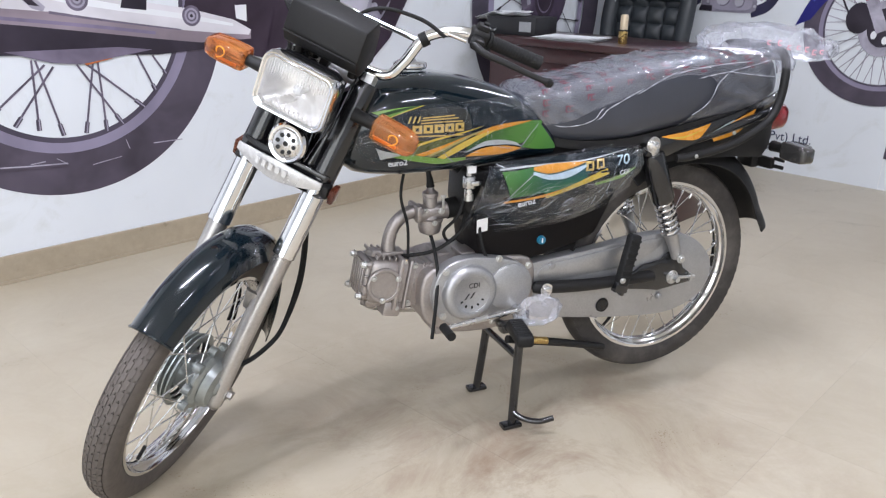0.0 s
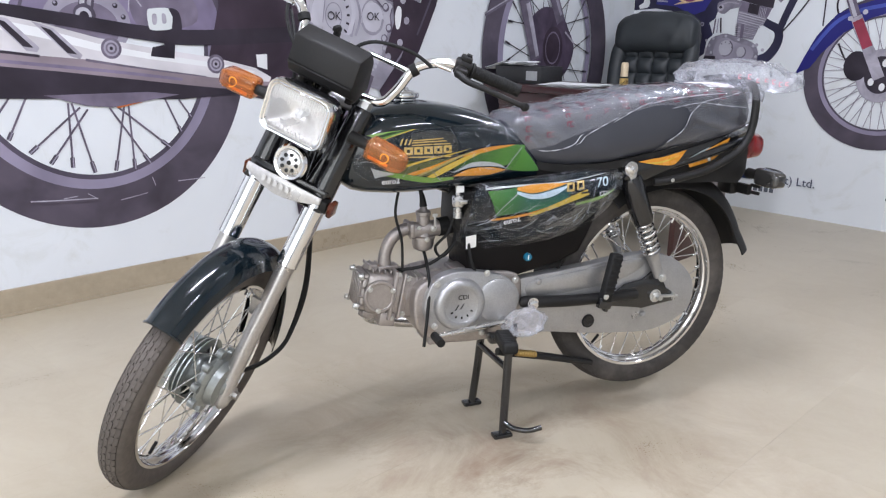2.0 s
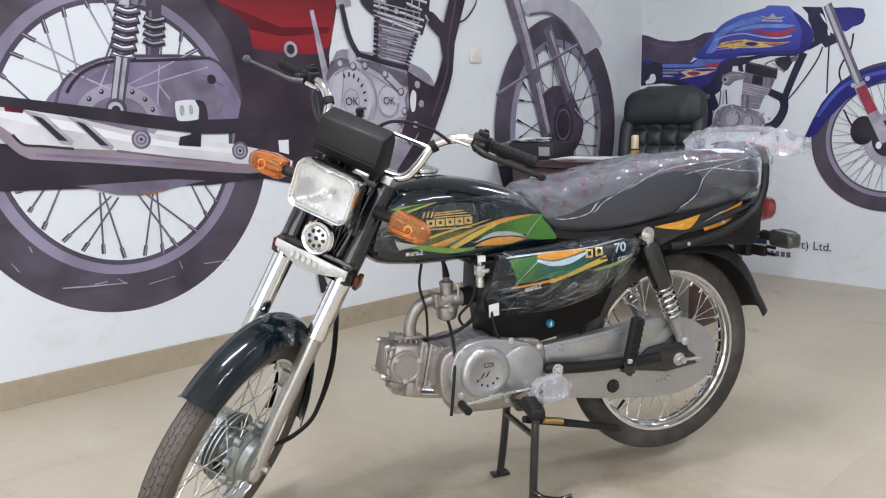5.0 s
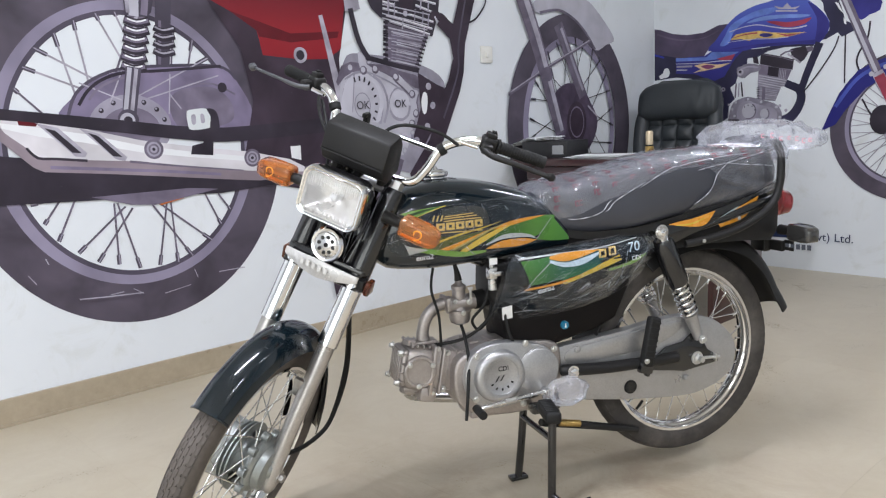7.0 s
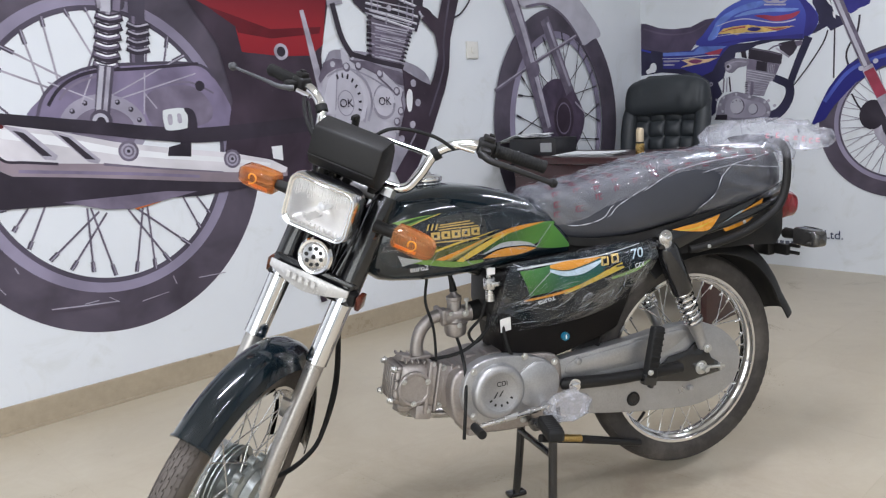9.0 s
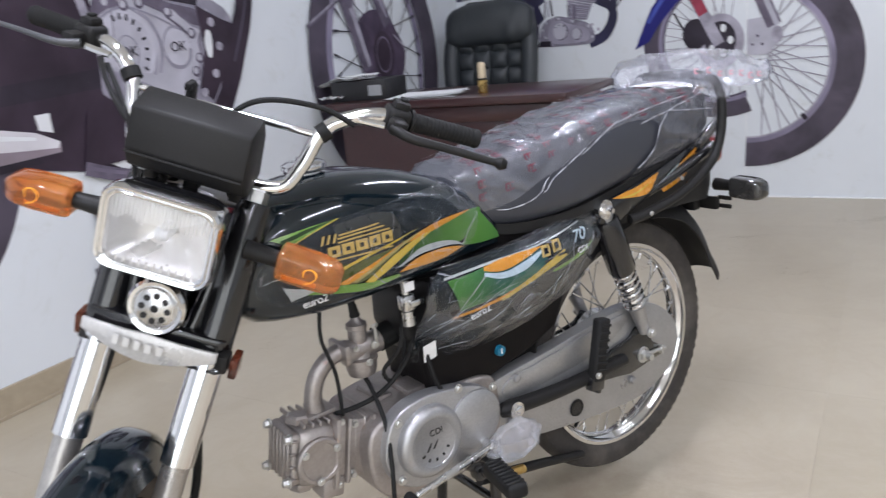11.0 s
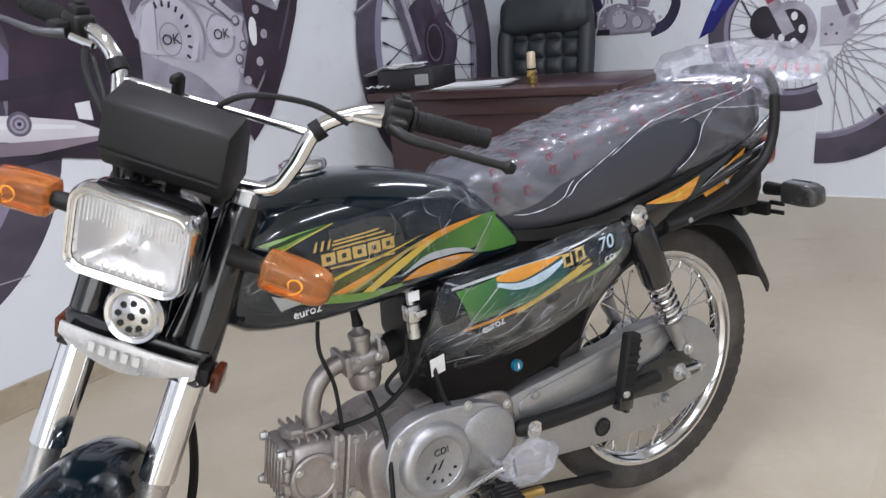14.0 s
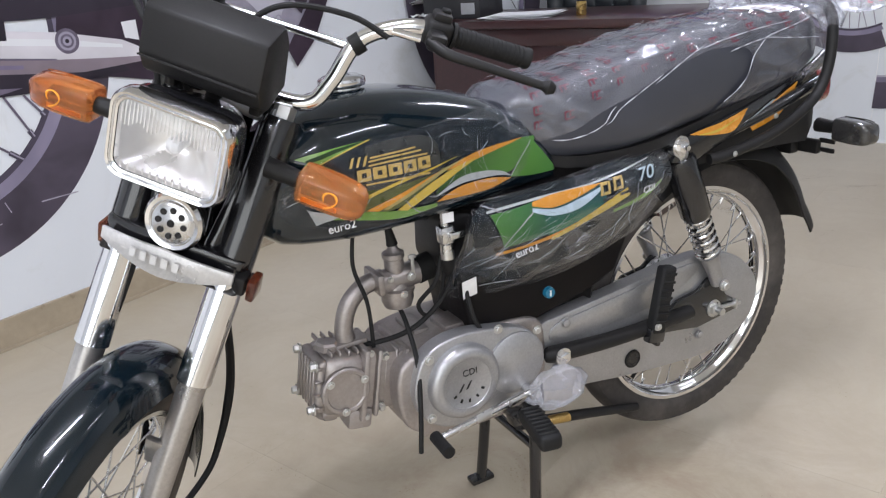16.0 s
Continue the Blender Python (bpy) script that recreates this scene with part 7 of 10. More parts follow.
HW, HH = 0.077, 0.057
lamp = fs("headlamp", moved(loft([round_rect(HW - 0.002, HH - 0.002, 0.022, 0.022), round_rect(HW - 0.001, HH - 0.001, 0.024, 0.05), round_rect(HW - 0.012, HH - 0.010, 0.03, 0.085), round_rect(0.05, 0.04, 0.03, 0.115), round_rect(0.004, 0.004, 0.003, 0.117)], caps=False), H), BLACKGL, "black headlamp shell with a chrome rim")
ring_a = loft([round_rect(HW, HH, 0.024, 0.032), round_rect(HW + 0.003, HH + 0.003, 0.026, 0.02), round_rect(HW + 0.002, HH + 0.002, 0.025, 0.004), round_rect(HW - 0.001, HH - 0.001, 0.023, -0.003), round_rect(HW - 0.004, HH - 0.004, 0.021, -0.002), round_rect(HW - 0.0055, HH - 0.0055, 0.020, 0.001), round_rect(HW - 0.0075, HH - 0.0075, 0.019, -0.001), round_rect(HW - 0.010, HH - 0.010, 0.017, 0.0), round_rect(HW - 0.011, HH - 0.011, 0.016, 0.012)], caps=False)
fs("headlamp_rim", moved(ring_a, H), CHROME, "chromed headlamp rim", lamp)
bowl = []
for k in range(9):
    t = k / 8
    bowl.append(round_rect((HW - 0.008) * math.sqrt(1 - t * 0.995), (HH - 0.008) * math.sqrt(1 - t * 0.995), 0.018 * (1 - t) + 0.008, 0.012 + 0.045 * t))
fs("lamp_bowl", moved(loft(bowl, caps=False), H), MIRROR, "silvered reflector", lamp)
fs("lamp_bulb", moved(join(rod((0.05, 0, 0.0), (0.026, 0, 0.0), 0.010, 14), lathe([(0, -0.011), (0.008, -0.008), (0.011, 0), (0.008, 0.008), (0, 0.011)], 14, pose(0.022, 0, 0))), H), WHITEMETAL, "", lamp)
front_glass = [round_rect((HW - 0.0065) * q, (HH - 0.0065) * q, 0.018 * q + 0.001, -0.006 + 0.008 * q * q * q) for q in (1.0, 0.97, 0.8, 0.5, 0.15)]
fs("lamp_glass", moved(loft(front_glass), H), LENS, "clear fluted glass", lamp).visible_shadow = False
flutes = bmesh.new()
for i in range(26):
    y = -HW + 0.014 + i * (2 * HW - 0.028) / 25
    top = 0.046 if abs(y) < 0.058 else 0.042
    flutes = join(flutes, rod((0.0035, y, top * (0.35 + 0.1 * math.sin(i))), (0.0035, y, top), 0.0013, 6))
    if i % 2 == 0:
        flutes = join(flutes, rod((0.0035, y, -top), (0.0035, y, -top * 0.80), 0.0013, 6))
fs("lens_flutes", moved(flutes, H), MIRROR, "bright moulded flutes of the glass", lamp).visible_shadow = False

HO = Matrix.Translation((-0.462, PIV.y, 0.793)) @ Matrix.Rotation(RAKE * 0.5, 4, "Y") @ pose(0, 0, 0, 0, 0, -90)
horn = fs("horn", moved(lathe([(0, 0.05), (0.022, 0.05), (0.03, 0.03), (0.038, 0.016), (0.040, 0.0), (0.036, -0.004), (0, -0.002)], 32), HO), BLACKPL, "round horn with a chromed face")
fs("horn_ring", moved(lathe([(0.041, 0.004), (0.042, -0.004), (0.038, -0.009), (0.033, -0.008), (0.031, -0.004)], 36), HO), CHROME, "", horn)
fs("horn_face", moved(lathe([(0.034, -0.003), (0.030, -0.007), (0.026, -0.010), (0.0, -0.011)], 36), HO), SATIN, "satin face pierced by eight slots", horn)
for i in range(8):
    a = 2 * math.pi * i / 8
    fs("horn_slot", moved(lathe([(0, -0.0120), (0.0040, -0.0120), (0.0047, -0.0108), (0.0047, -0.0085)], 14, Matrix.Translation((0.0185 * math.cos(a), 0, 0.0185 * math.sin(a)))), HO), BLACKINK, "", horn)
fs("horn_screw", moved(lathe([(0, -0.014), (0.0045, -0.013), (0.006, -0.010)], 12), HO), BLACKPL, "", horn)
fs("horn_surround", join(*[rod(on_axis(0.52, FO + 0.005, s * 0.045), on_axis(0.64, FO + 0.005, s * 0.06), 0.012, 10) for s in (-1, 1)]), BLACKGL, "", horn)

PL = Matrix.Translation(on_axis(0.492, FO + 0.046, 0)) @ Matrix.Rotation(RAKE * 0.55, 4, "Y")
plate_pts = [(-0.098, 0.014), (-0.05, 0.018), (0.0, 0.020), (0.05, 0.018), (0.098, 0.014), (0.096, 0.0), (0.05, -0.016), (0.0, -0.022), (-0.05, -0.016), (-0.096, 0.0)]


def across(pts, depth, bev, bulge=0.016):
    """A plate that faces forward, its outline in y and z, curved back at both ends."""
    bm = slab(pts, depth, bev, 2)
    bm.transform(pose(0, 0, 0, 0, 0, 90))
    for v in bm.verts:
        v.co.x += bulge * (v.co.y / 0.1) ** 2
    return bm


fine = [(-0.098 + 0.0098 * i, 0.014 + 0.006 * (1 - abs(i - 10) / 10)) for i in range(21)] + [(0.098 - 0.0098 * i, -0.022 + 0.020 * (abs(i - 10) / 10) ** 1.6) for i in range(21)]
badge = fs("badge_plate", moved(across(fine, 0.006, 0.001), PL), BADGESILVER, "curved silver badge plate below the horn")
fs("badge_back", moved(across([(y * 1.04, z + 0.010) for y, z in fine], 0.02, 0.003), PL @ Matrix.Translation((0.030, 0, 0.004))), BLACKGL, "black cover behind the badge", badge)
for i in range(5):
    fs("badge_letter", moved(across([(-0.022 + i * 0.016 - 0.0045, -0.006), (-0.022 + i * 0.016 + 0.0045, -0.006), (-0.022 + i * 0.016 + 0.0045, 0.007), (-0.022 + i * 0.016 - 0.0045, 0.007)], 0.001, 0), PL @ Matrix.Translation((-0.0072, 0, 0))), PALEMARK, "pale raised badge mark", badge)
for s in (-1, 1):
    fs("side_reflector", box(on_axis(0.496, 0.070 if s < 0 else 0.052, s * (0.122 if s < 0 else 0.112)), (0.032, 0.012, 0.034), 0.003), REFLEX, "dull red side reflector", badge)
    fs("reflector_case", box(on_axis(0.496, 0.072 if s < 0 else 0.054, s * 0.104), (0.026, 0.018, 0.030), 0.004), BLACKPL, "", badge)


def indicator(name, at, s, lens, label, length=0.094, m=None, parent=None):
    """A winker: a boxy lens that tapers outward, with its stalk and bulb."""
    rings = []
    for k, (f, g) in enumerate(((0.0, 0.80), (0.03, 0.95), (0.12, 1.0), (0.55, 1.0), (0.80, 0.93), (0.93, 0.80), (1.0, 0.52))):
        w, h, r = 0.024 * g, 0.0235 * g, 0.0095 * g
        ring = round_rect(w, h, r, 0, 4)
        rings.append([Vector((p.y + 0.004, s * (f - 0.5) * length, p.z - 0.004 * f)) for p in ring])
    base = bp(name, moved(loft(rings), Matrix.Translation(at)), lens, label, m)
    bp("lens_seam", moved(tube([(0.016, s * -0.44 * length, 0.0228), (0.016, s * 0.1 * length, 0.0222), (0.014, s * 0.36 * length, 0.0195)], 0.0010, 6, 3), Matrix.Translation(at)), BLACKPL if lens is SMOKE else AMBER, "", None, base)
    if lens is AMBER:
        arc = [(-0.0195, s * 0.004 + 0.0095 * math.cos(radians(a)), 0.002 + 0.0095 * math.sin(radians(a))) for a in range(-40, 221, 20)]
        bp("bulb_ring", moved(tube(arc + [(-0.0195, s * 0.004 - 0.002, -0.010), (-0.0195, s * 0.004 + 0.006, -0.014)], [0.0006, 0.0016, 0.0010, 0.0018, 0.0008, 0.0016], 6, 2), Matrix.Translation(at)), BULB, "bright bulb seen through the lens", None, base)
        # Bright amber bar that paints in the glint low in the lens.
        bp("lens_glint", moved(box((-0.0165, s * -0.010, -0.0135), (0.003, 0.050, 0.007), 0.001), Matrix.Translation(at)), BULB, "", None, base)
    bp("stalk", moved(tube([(0.004, s * -0.48 * length, 0), (0.006, s * (-0.48 * length - 0.05), 0.0)], [0.012, 0.015], 12, 1), Matrix.Translation(at)), BLACKPL, "", None, base)
    return base


for s in (-1, 1):
    indicator("front_indicator", (-0.405, PIV.y + (0.201 if s > 0 else -0.189), 0.887), s, AMBER, "amber front indicator", 0.094, ST)

# Meter box: a six-sided bar of black plastic.
MB = Matrix.Translation((-0.392, PIV.y, 1.016)) @ Matrix.Diagonal((0.86, 0.83, 0.88, 1)) @ Matrix.Rotation(radians(-10), 4, "Y")
prof = [(-0.030, 0.062), (0.035, 0.066), (0.055, 0.03), (0.050, -0.05), (-0.015, -0.062), (-0.046, -0.040), (-0.056, -0.006)]
mb = slab(prof, 0.196, 0.006, 2)
mb.transform(Matrix.Translation((0, -0.098, 0)))
for v in mb.verts:
    if abs(v.co.y) > 0.09:
        v.co.x, v.co.z = v.co.x * 0.93, v.co.z * 0.95
meter = fs("meter_box", moved(mb, MB), BLACKPL, "black plastic meter box seen from the front")
fs("meter_crease", moved(join(slab([(-0.0575, -0.0065), (-0.0565, -0.0045), (-0.054, -0.0055), (-0.054, -0.0075)], 0.19, 0.0)), MB @ Matrix.Translation((0, -0.095, 0))), BLACKPL, "", meter)
fs("meter_bracket", join(*[box((-0.375, PIV.y + y, 0.962), (0.03, 0.016, 0.03), 0.003) for y in (-0.06, 0.0, 0.06)]), BLACKPL, "", meter)

# Handlebar with its controls.
HB = [(-0.1925, 0.364, 1.0755), (-0.238, 0.258, 1.086), (-0.255, 0.203, 1.083), (-0.274, 0.148, 1.050), (-0.300, 0.128, 0.990), (-0.320, 0.105, 0.956), (-0.326, 0.03, 0.950)]
HB_R = [(-0.193, 0.331, 1.0585), (-0.238, 0.236, 1.070), (-0.255, 0.184, 1.068), (-0.274, 0.145, 1.040)] + HB[4:]
hb_path = [Vector((x, PIV.y + y, z)) for x, y, z in HB_R] + [Vector((x, PIV.y - y, z)) for x, y, z in HB[::-1]]
bar = fs("handlebar", tube(hb_path, 0.0112, 16, 8), CHROME, "chromed handlebar with a crossbar")
fs("crossbar", tube([(-0.280, PIV.y + 0.140, 1.030), (-0.280, PIV.y - 0.142, 1.038)], 0.0055, 10, 1), CHROME, "", bar)
fs("cable_clip", join(box((-0.284, 0.074, 1.040), (0.020, 0.013, 0.044), 0.004), box((-0.292, 0.074, 1.060), (0.026, 0.010, 0.012), 0.003)), BLACKPL, "black cable clip on the crossbar", bar)
for s in (-1, 1):
    fs("bar_clamp", box((-0.327, PIV.y + s * 0.05, 0.946), (0.036, 0.03, 0.04), 0.008), BLACKGL, "", bar)
    fs("bar_strap", lathe([(0.0125, -0.008), (0.0145, -0.008), (0.0145, 0.008), (0.0125, 0.008)], 16, Matrix.Translation((-0.2755, PIV.y + s * 0.146, 1.044)) @ Vector((0, 1, 0)).rotation_difference(Vector((0.03, s * 0.05, 0.055))).to_matrix().to_4x4(), True), RUBBER, "black cable strap", bar)
    g0, g1 = Vector((-0.238, PIV.y + s * (0.260 if s < 0 else 0.238), 1.086 if s < 0 else 1.070)), Vector((-0.190, PIV.y + s * (0.370 if s < 0 else 0.338), 1.075 if s < 0 else 1.058))
    d = (g1 - g0)
    grip = fs("hand_grip", tube([g0, g0 + d * 0.04, g0 + d * 0.07, g0 + d * 0.94, g0 + d * 0.96, g1], [0.0185, 0.0185, 0.0140, 0.0140, 0.0155, 0.0148], 20, 1), RUBBER, "ribbed black rubber grip")
    for k in range(15):
        q = g0 + d * (0.12 + 0.055 * k)
        fs("grip_rib", lathe([(0.0137, -0.0018), (0.0148, -0.0013), (0.0148, 0.0013), (0.0137, 0.0018)], 18, Matrix.Translation(q) @ Vector((0, 1, 0)).rotation_difference(d).to_matrix().to_4x4()), RUBBER, "", grip)
    body_at = g0 - d * 0.16
    qm = Matrix.Translation(body_at) @ Vector((0, s, 0)).rotation_difference(d).to_matrix().to_4x4()
    sb = fs("switch_block", moved(join(box((0, 0, 0.0), (0.036, 0.040, 0.036), 0.009, 3), box((0.0, 0.0, 0.021), (0.022, 0.026, 0.014), 0.004), box((-0.026, 0.004, -0.004), (0.028, 0.026, 0.024), 0.006)), qm), BLACKPL, "black switch block and lever perch")
    fs("switch_button", moved(box((0.004, s * 0.004, 0.029), (0.012, 0.012, 0.006), 0.002), qm), RUBBER, "", sb)
    lv = [body_at + Vector((-0.034, 0, -0.004)), body_at + Vector((-0.046, s * 0.03, -0.008)), body_at + Vector((-0.042, s * 0.08, -0.008)), body_at + Vector((-0.034, s * 0.13, -0.010)), body_at + Vector((-0.030, s * 0.168, -0.010))]
    lever = fs("hand_lever", tube(lv, [0.0085, 0.0075, 0.0065, 0.006, 0.006] if s < 0 else [0.0070, 0.0055, 0.0040, 0.0036, 0.0036], 10, 5), BLACKPL if s < 0 else GREYLEVER, "black lever with a ball end" if s < 0 else "slim grey lever with a ball end")
    fs("lever_ball", lathe([(0, -0.0105), (0.006, -0.009), (0.0105, 0), (0.006, 0.009), (0, 0.0105)], 18, Matrix.Translation(lv[-1])), BLACKPL if s < 0 else GREYLEVER, "", lever)
    fs("cable_ferrule", rod(body_at + Vector((-0.038, -s * 0.012, -0.004)), body_at + Vector((-0.046, -s * 0.05, -0.004)), 0.0055, 10), CHROME, "", lever)

fs("clutch_cable", tube([(-0.298, PIV.y - 0.19, 1.076), (-0.312, PIV.y - 0.14, 1.092), (-0.340, PIV.y - 0.07, 1.090), (-0.356, PIV.y - 0.03, 1.062), (-0.366, PIV.y + 0.0, 1.00), (-0.36, PIV.y + 0.02, 0.93)], 0.0042, 8, 8), RUBBER, "black clutch cable")
fs("throttle_cable", tube([(-0.292, PIV.y + 0.185, 1.060), (-0.345, PIV.y + 0.150, 1.050), (-0.380, PIV.y + 0.105, 1.022), (-0.372, PIV.y + 0.06, 0.97), (-0.35, PIV.y + 0.04, 0.90)], 0.0042, 8, 8), RUBBER, "black throttle cable")
fs("brake_cable", tube([(-0.292, PIV.y + 0.175, 1.054), (-0.330, PIV.y + 0.135, 1.025), (-0.362, PIV.y + 0.10, 0.98), (-0.40, PIV.y + 0.062, 0.85), (-0.46, PIV.y + 0.055, 0.70), (-0.58, PIV.y + 0.072, 0.46), (-0.66, PIV.y + 0.078, 0.34)], 0.0042, 8, 8), RUBBER, "black brake cable")
bp("speedometer_cable", tube([(-0.345, 0.01, 0.80), (-0.352, 0.03, 0.70), (-0.352, 0.085, 0.56), (-0.354, 0.132, 0.44), (-0.368, 0.140, 0.37), (-0.395, 0.140, 0.30), (-0.43, 0.12, 0.255), (-0.50, 0.05, 0.245), (-0.57, -0.02, 0.262)], [0.0045, 0.0045, 0.0075, 0.0085, 0.0065, 0.006, 0.006], 8, 8), RUBBER, "thick black speedometer cable")
fs("cable_guide", box(on_axis(0.235, 0.028, -0.072), (0.03, 0.01, 0.05), 0.004), BLACKPL, "black cable guide on the fork")

# ---- frame, tank and seat
frame_tube = bp("frame", join(tube([(-0.338, 0, 0.80), (-0.22, 0, 0.755), (-0.02, 0, 0.690), (0.09, 0, 0.60), (0.12, 0, 0.42), (0.13, 0, 0.33)], 0.021, 12), *[tube([(-0.04, s * 0.02, 0.70), (0.10, s * 0.085, 0.70), (0.40, s * 0.098, 0.705), (0.62, s * 0.10, 0.735), (0.84, s * 0.10, 0.79)], 0.0125, 10) for s in (-1, 1)], *[tube([(0.10, s * 0.045, 0.47), (0.26, s * 0.055, 0.60), (0.44, s * 0.085, 0.70)], 0.0115, 10) for s in (-1, 1)], rod((-0.352, 0, 0.715), (-0.302, 0, 0.835), 0.030, 18)), BLACKGL, "black tubular frame")

TX0, TX1 = -0.312, 0.205


def tank_section(x):
    """Half-width, lower and upper height of the tank at x."""
    half = np.interp(x, [-0.312, -0.284, -0.220, -0.104, 0.011, 0.095, 0.15, 0.19, 0.205], [0.062, 0.086, 0.112, 0.122, 0.117, 0.106, 0.096, 0.088, 0.072])
    low = np.interp(x, [-0.312, -0.275, -0.173, -0.035, 0.08, 0.205], [0.718, 0.692, 0.684, 0.690, 0.700, 0.706])
    top = np.interp(x, [-0.312, -0.289, -0.22, -0.15, -0.09, -0.03, 0.04, 0.085, 0.13, 0.17, 0.205], [0.815, 0.855, 0.893, 0.904, 0.903, 0.895, 0.877, 0.861, 0.838, 0.800, 0.748])
    return float(half), float(low), float(top)


def tank_ring(x, grow=0.0, n=36):
    half, low, top = tank_section(x)
    c, h = (low + top) / 2, (top - low) / 2 + grow
    ring = []
    for i in range(n):
        a = 2 * math.pi * i / n
        ca, sa = math.cos(a), math.sin(a)
        e = 0.62 if sa > 0 else 0.36
        ring.append(Vector((x, (half + grow) * math.copysign(abs(ca) ** 0.72, ca), c + h * math.copysign(abs(sa) ** e, sa))))
    return ring


def tank_side(x, z, off=0.0):
    """The point of the tank's left flank at x and z."""
    half, low, top = tank_section(x)
    c, h = (low + top) / 2, (top - low) / 2
    k = max(-1.0, min(1.0, (z - c) / h))
    e = 0.62 if k > 0 else 0.36
    sa = abs(k) ** (1 / e)
    ca = math.sqrt(max(0.0, 1 - sa * sa))
    return Vector((x, -half * ca ** 0.72 - off, z))


tank_xs = [TX0 + (TX1 - TX0) * v for v in (0, 0.02, 0.06, 0.11, 0.17, 0.24, 0.32, 0.4, 0.48, 0.56, 0.64, 0.72, 0.8, 0.87, 0.93, 0.97, 1.0)]
tank = bp("fuel_tank", loft([tank_ring(x) for x in tank_xs]), PAINT, "glossy black-green fuel tank with green and orange decals", smooth=60)
bp("tank_cap", lathe([(0, -0.016), (0.027, -0.016), (0.027, 0.0), (0.035, 0.002), (0.037, 0.008), (0.036, 0.014), (0.029, 0.018), (0.012, 0.019), (0.010, 0.026), (0, 0.027)], 24, pose(-0.135, 0, 0.905, 90, 0, 0)), CHROME, "chromed filler cap", None, tank)


def band(name, upper, lower, mat, where, off=0.0016, parent=None, n=22, label=""):
    """A printed band between two smooth lines, laid on a surface."""
    a = smooth_path([(x, z, 0) for x, z in upper], n)
    b = smooth_path([(x, z, 0) for x, z in lower], n)
    k = max(len(a), len(b))
    pick = lambda p, i: p[min(len(p) - 1, round(i * (len(p) - 1) / (k - 1)))]
    bm = bmesh.new()
    rows = []
    for i in range(k):
        pa, pb = pick(a, i), pick(b, i)
        rows.append([bm.verts.new(where(*(pa.lerp(pb, q / 5)).xy, off)) for q in range(6)])
    for r0, r1 in zip(rows, rows[1:]):
        for q in range(5):
            bm.faces.new((r0[q], r0[q + 1], r1[q + 1], r1[q]))
    return bp(name, bm, mat, label, None, parent or tank, 60)


decal = lambda n, u, l, m, o=0.0016: band(n, u, l, m, tank_side, o)
decal("tank_decal", [(-0.192, 0.77), (-0.122, 0.779), (-0.031, 0.783)], [(-0.195, 0.746), (-0.127, 0.735), (-0.064, 0.755)], OLIVE, 0.001)
decal("tank_decal", [(-0.032, 0.776), (0.016, 0.786), (0.064, 0.793), (0.117, 0.799), (0.154, 0.795)], [(-0.053, 0.742), (-0.007, 0.761), (0.036, 0.762), (0.088, 0.75), (0.135, 0.773)], GREEN, 0.0011)
decal("tank_decal", [(0.142, 0.794), (0.167, 0.766), (0.198, 0.73)], [(0.093, 0.741), (0.138, 0.733), (0.187, 0.73)], GREEN, 0.0012)
decal("tank_decal", [(-0.255, 0.831), (-0.215, 0.839), (-0.148, 0.845)], [(-0.227, 0.82), (-0.192, 0.832), (-0.148, 0.845)], LIME, 0.0012)
decal("tank_decal", [(-0.241, 0.8283), (-0.2035, 0.8383), (-0.148, 0.845)], [(-0.241, 0.8227), (-0.2035, 0.8327), (-0.148, 0.845)], GREEN, 0.0016)
decal("tank_decal", [(-0.227, 0.8208), (-0.192, 0.8328), (-0.148, 0.8458)], [(-0.227, 0.8192), (-0.192, 0.8312), (-0.148, 0.8442)], YELLOW, 0.002)
decal("tank_decal", [(-0.036, 0.781), (-0.092, 0.764), (-0.166, 0.742)], [(-0.036, 0.781), (-0.088, 0.757), (-0.147, 0.738)], ORANGE, 0.0018)
decal("tank_decal", [(0.011, 0.793), (-0.036, 0.781), (-0.087, 0.761), (-0.14, 0.739)], [(0.011, 0.793), (-0.033, 0.777), (-0.081, 0.758), (-0.133, 0.737)], GREYGOLD, 0.002)
decal("tank_decal", [(-0.004, 0.797), (-0.06, 0.786), (-0.114, 0.777), (-0.168, 0.763)], [(-0.004, 0.797), (-0.06, 0.783), (-0.112, 0.773), (-0.167, 0.758)], YELLOW, 0.0018)
decal("tank_decal", [(0.117, 0.8), (0.062, 0.799), (0.011, 0.793), (-0.031, 0.777)], [(0.117, 0.799), (0.064, 0.791), (0.016, 0.783), (-0.031, 0.777)], ORANGE, 0.0022)
decal("tank_decal", [(0.027, 0.787), (-0.016, 0.779), (-0.063, 0.762), (-0.118, 0.734)], [(0.027, 0.787), (-0.01, 0.772), (-0.052, 0.752), (-0.102, 0.73)], YELLOW, 0.0024)
decal("tank_decal", [(-0.231, 0.752), (-0.162, 0.74), (-0.109, 0.732), (-0.05, 0.73)], [(-0.228, 0.742), (-0.162, 0.727), (-0.108, 0.719), (-0.049, 0.724)], LIME, 0.002)
decal("tank_decal", [(-0.249, 0.759), (-0.238, 0.754), (-0.196, 0.744)], [(-0.239, 0.733), (-0.227, 0.737), (-0.196, 0.743)], PALEGREY, 0.0022)
decal("tank_decal", [(-0.053, 0.74), (-0.007, 0.762), (0.036, 0.763), (0.073, 0.755), (0.093, 0.743)], [(-0.053, 0.74), (-0.006, 0.752), (0.038, 0.752), (0.07, 0.749), (0.093, 0.743)], PALEGREY, 0.0024)
decal("tank_decal", [(-0.052, 0.732), (-0.008, 0.748), (0.047, 0.749), (0.093, 0.74)], [(-0.052, 0.732), (-0.006, 0.731), (0.049, 0.731), (0.093, 0.74)], ORANGE, 0.0026)
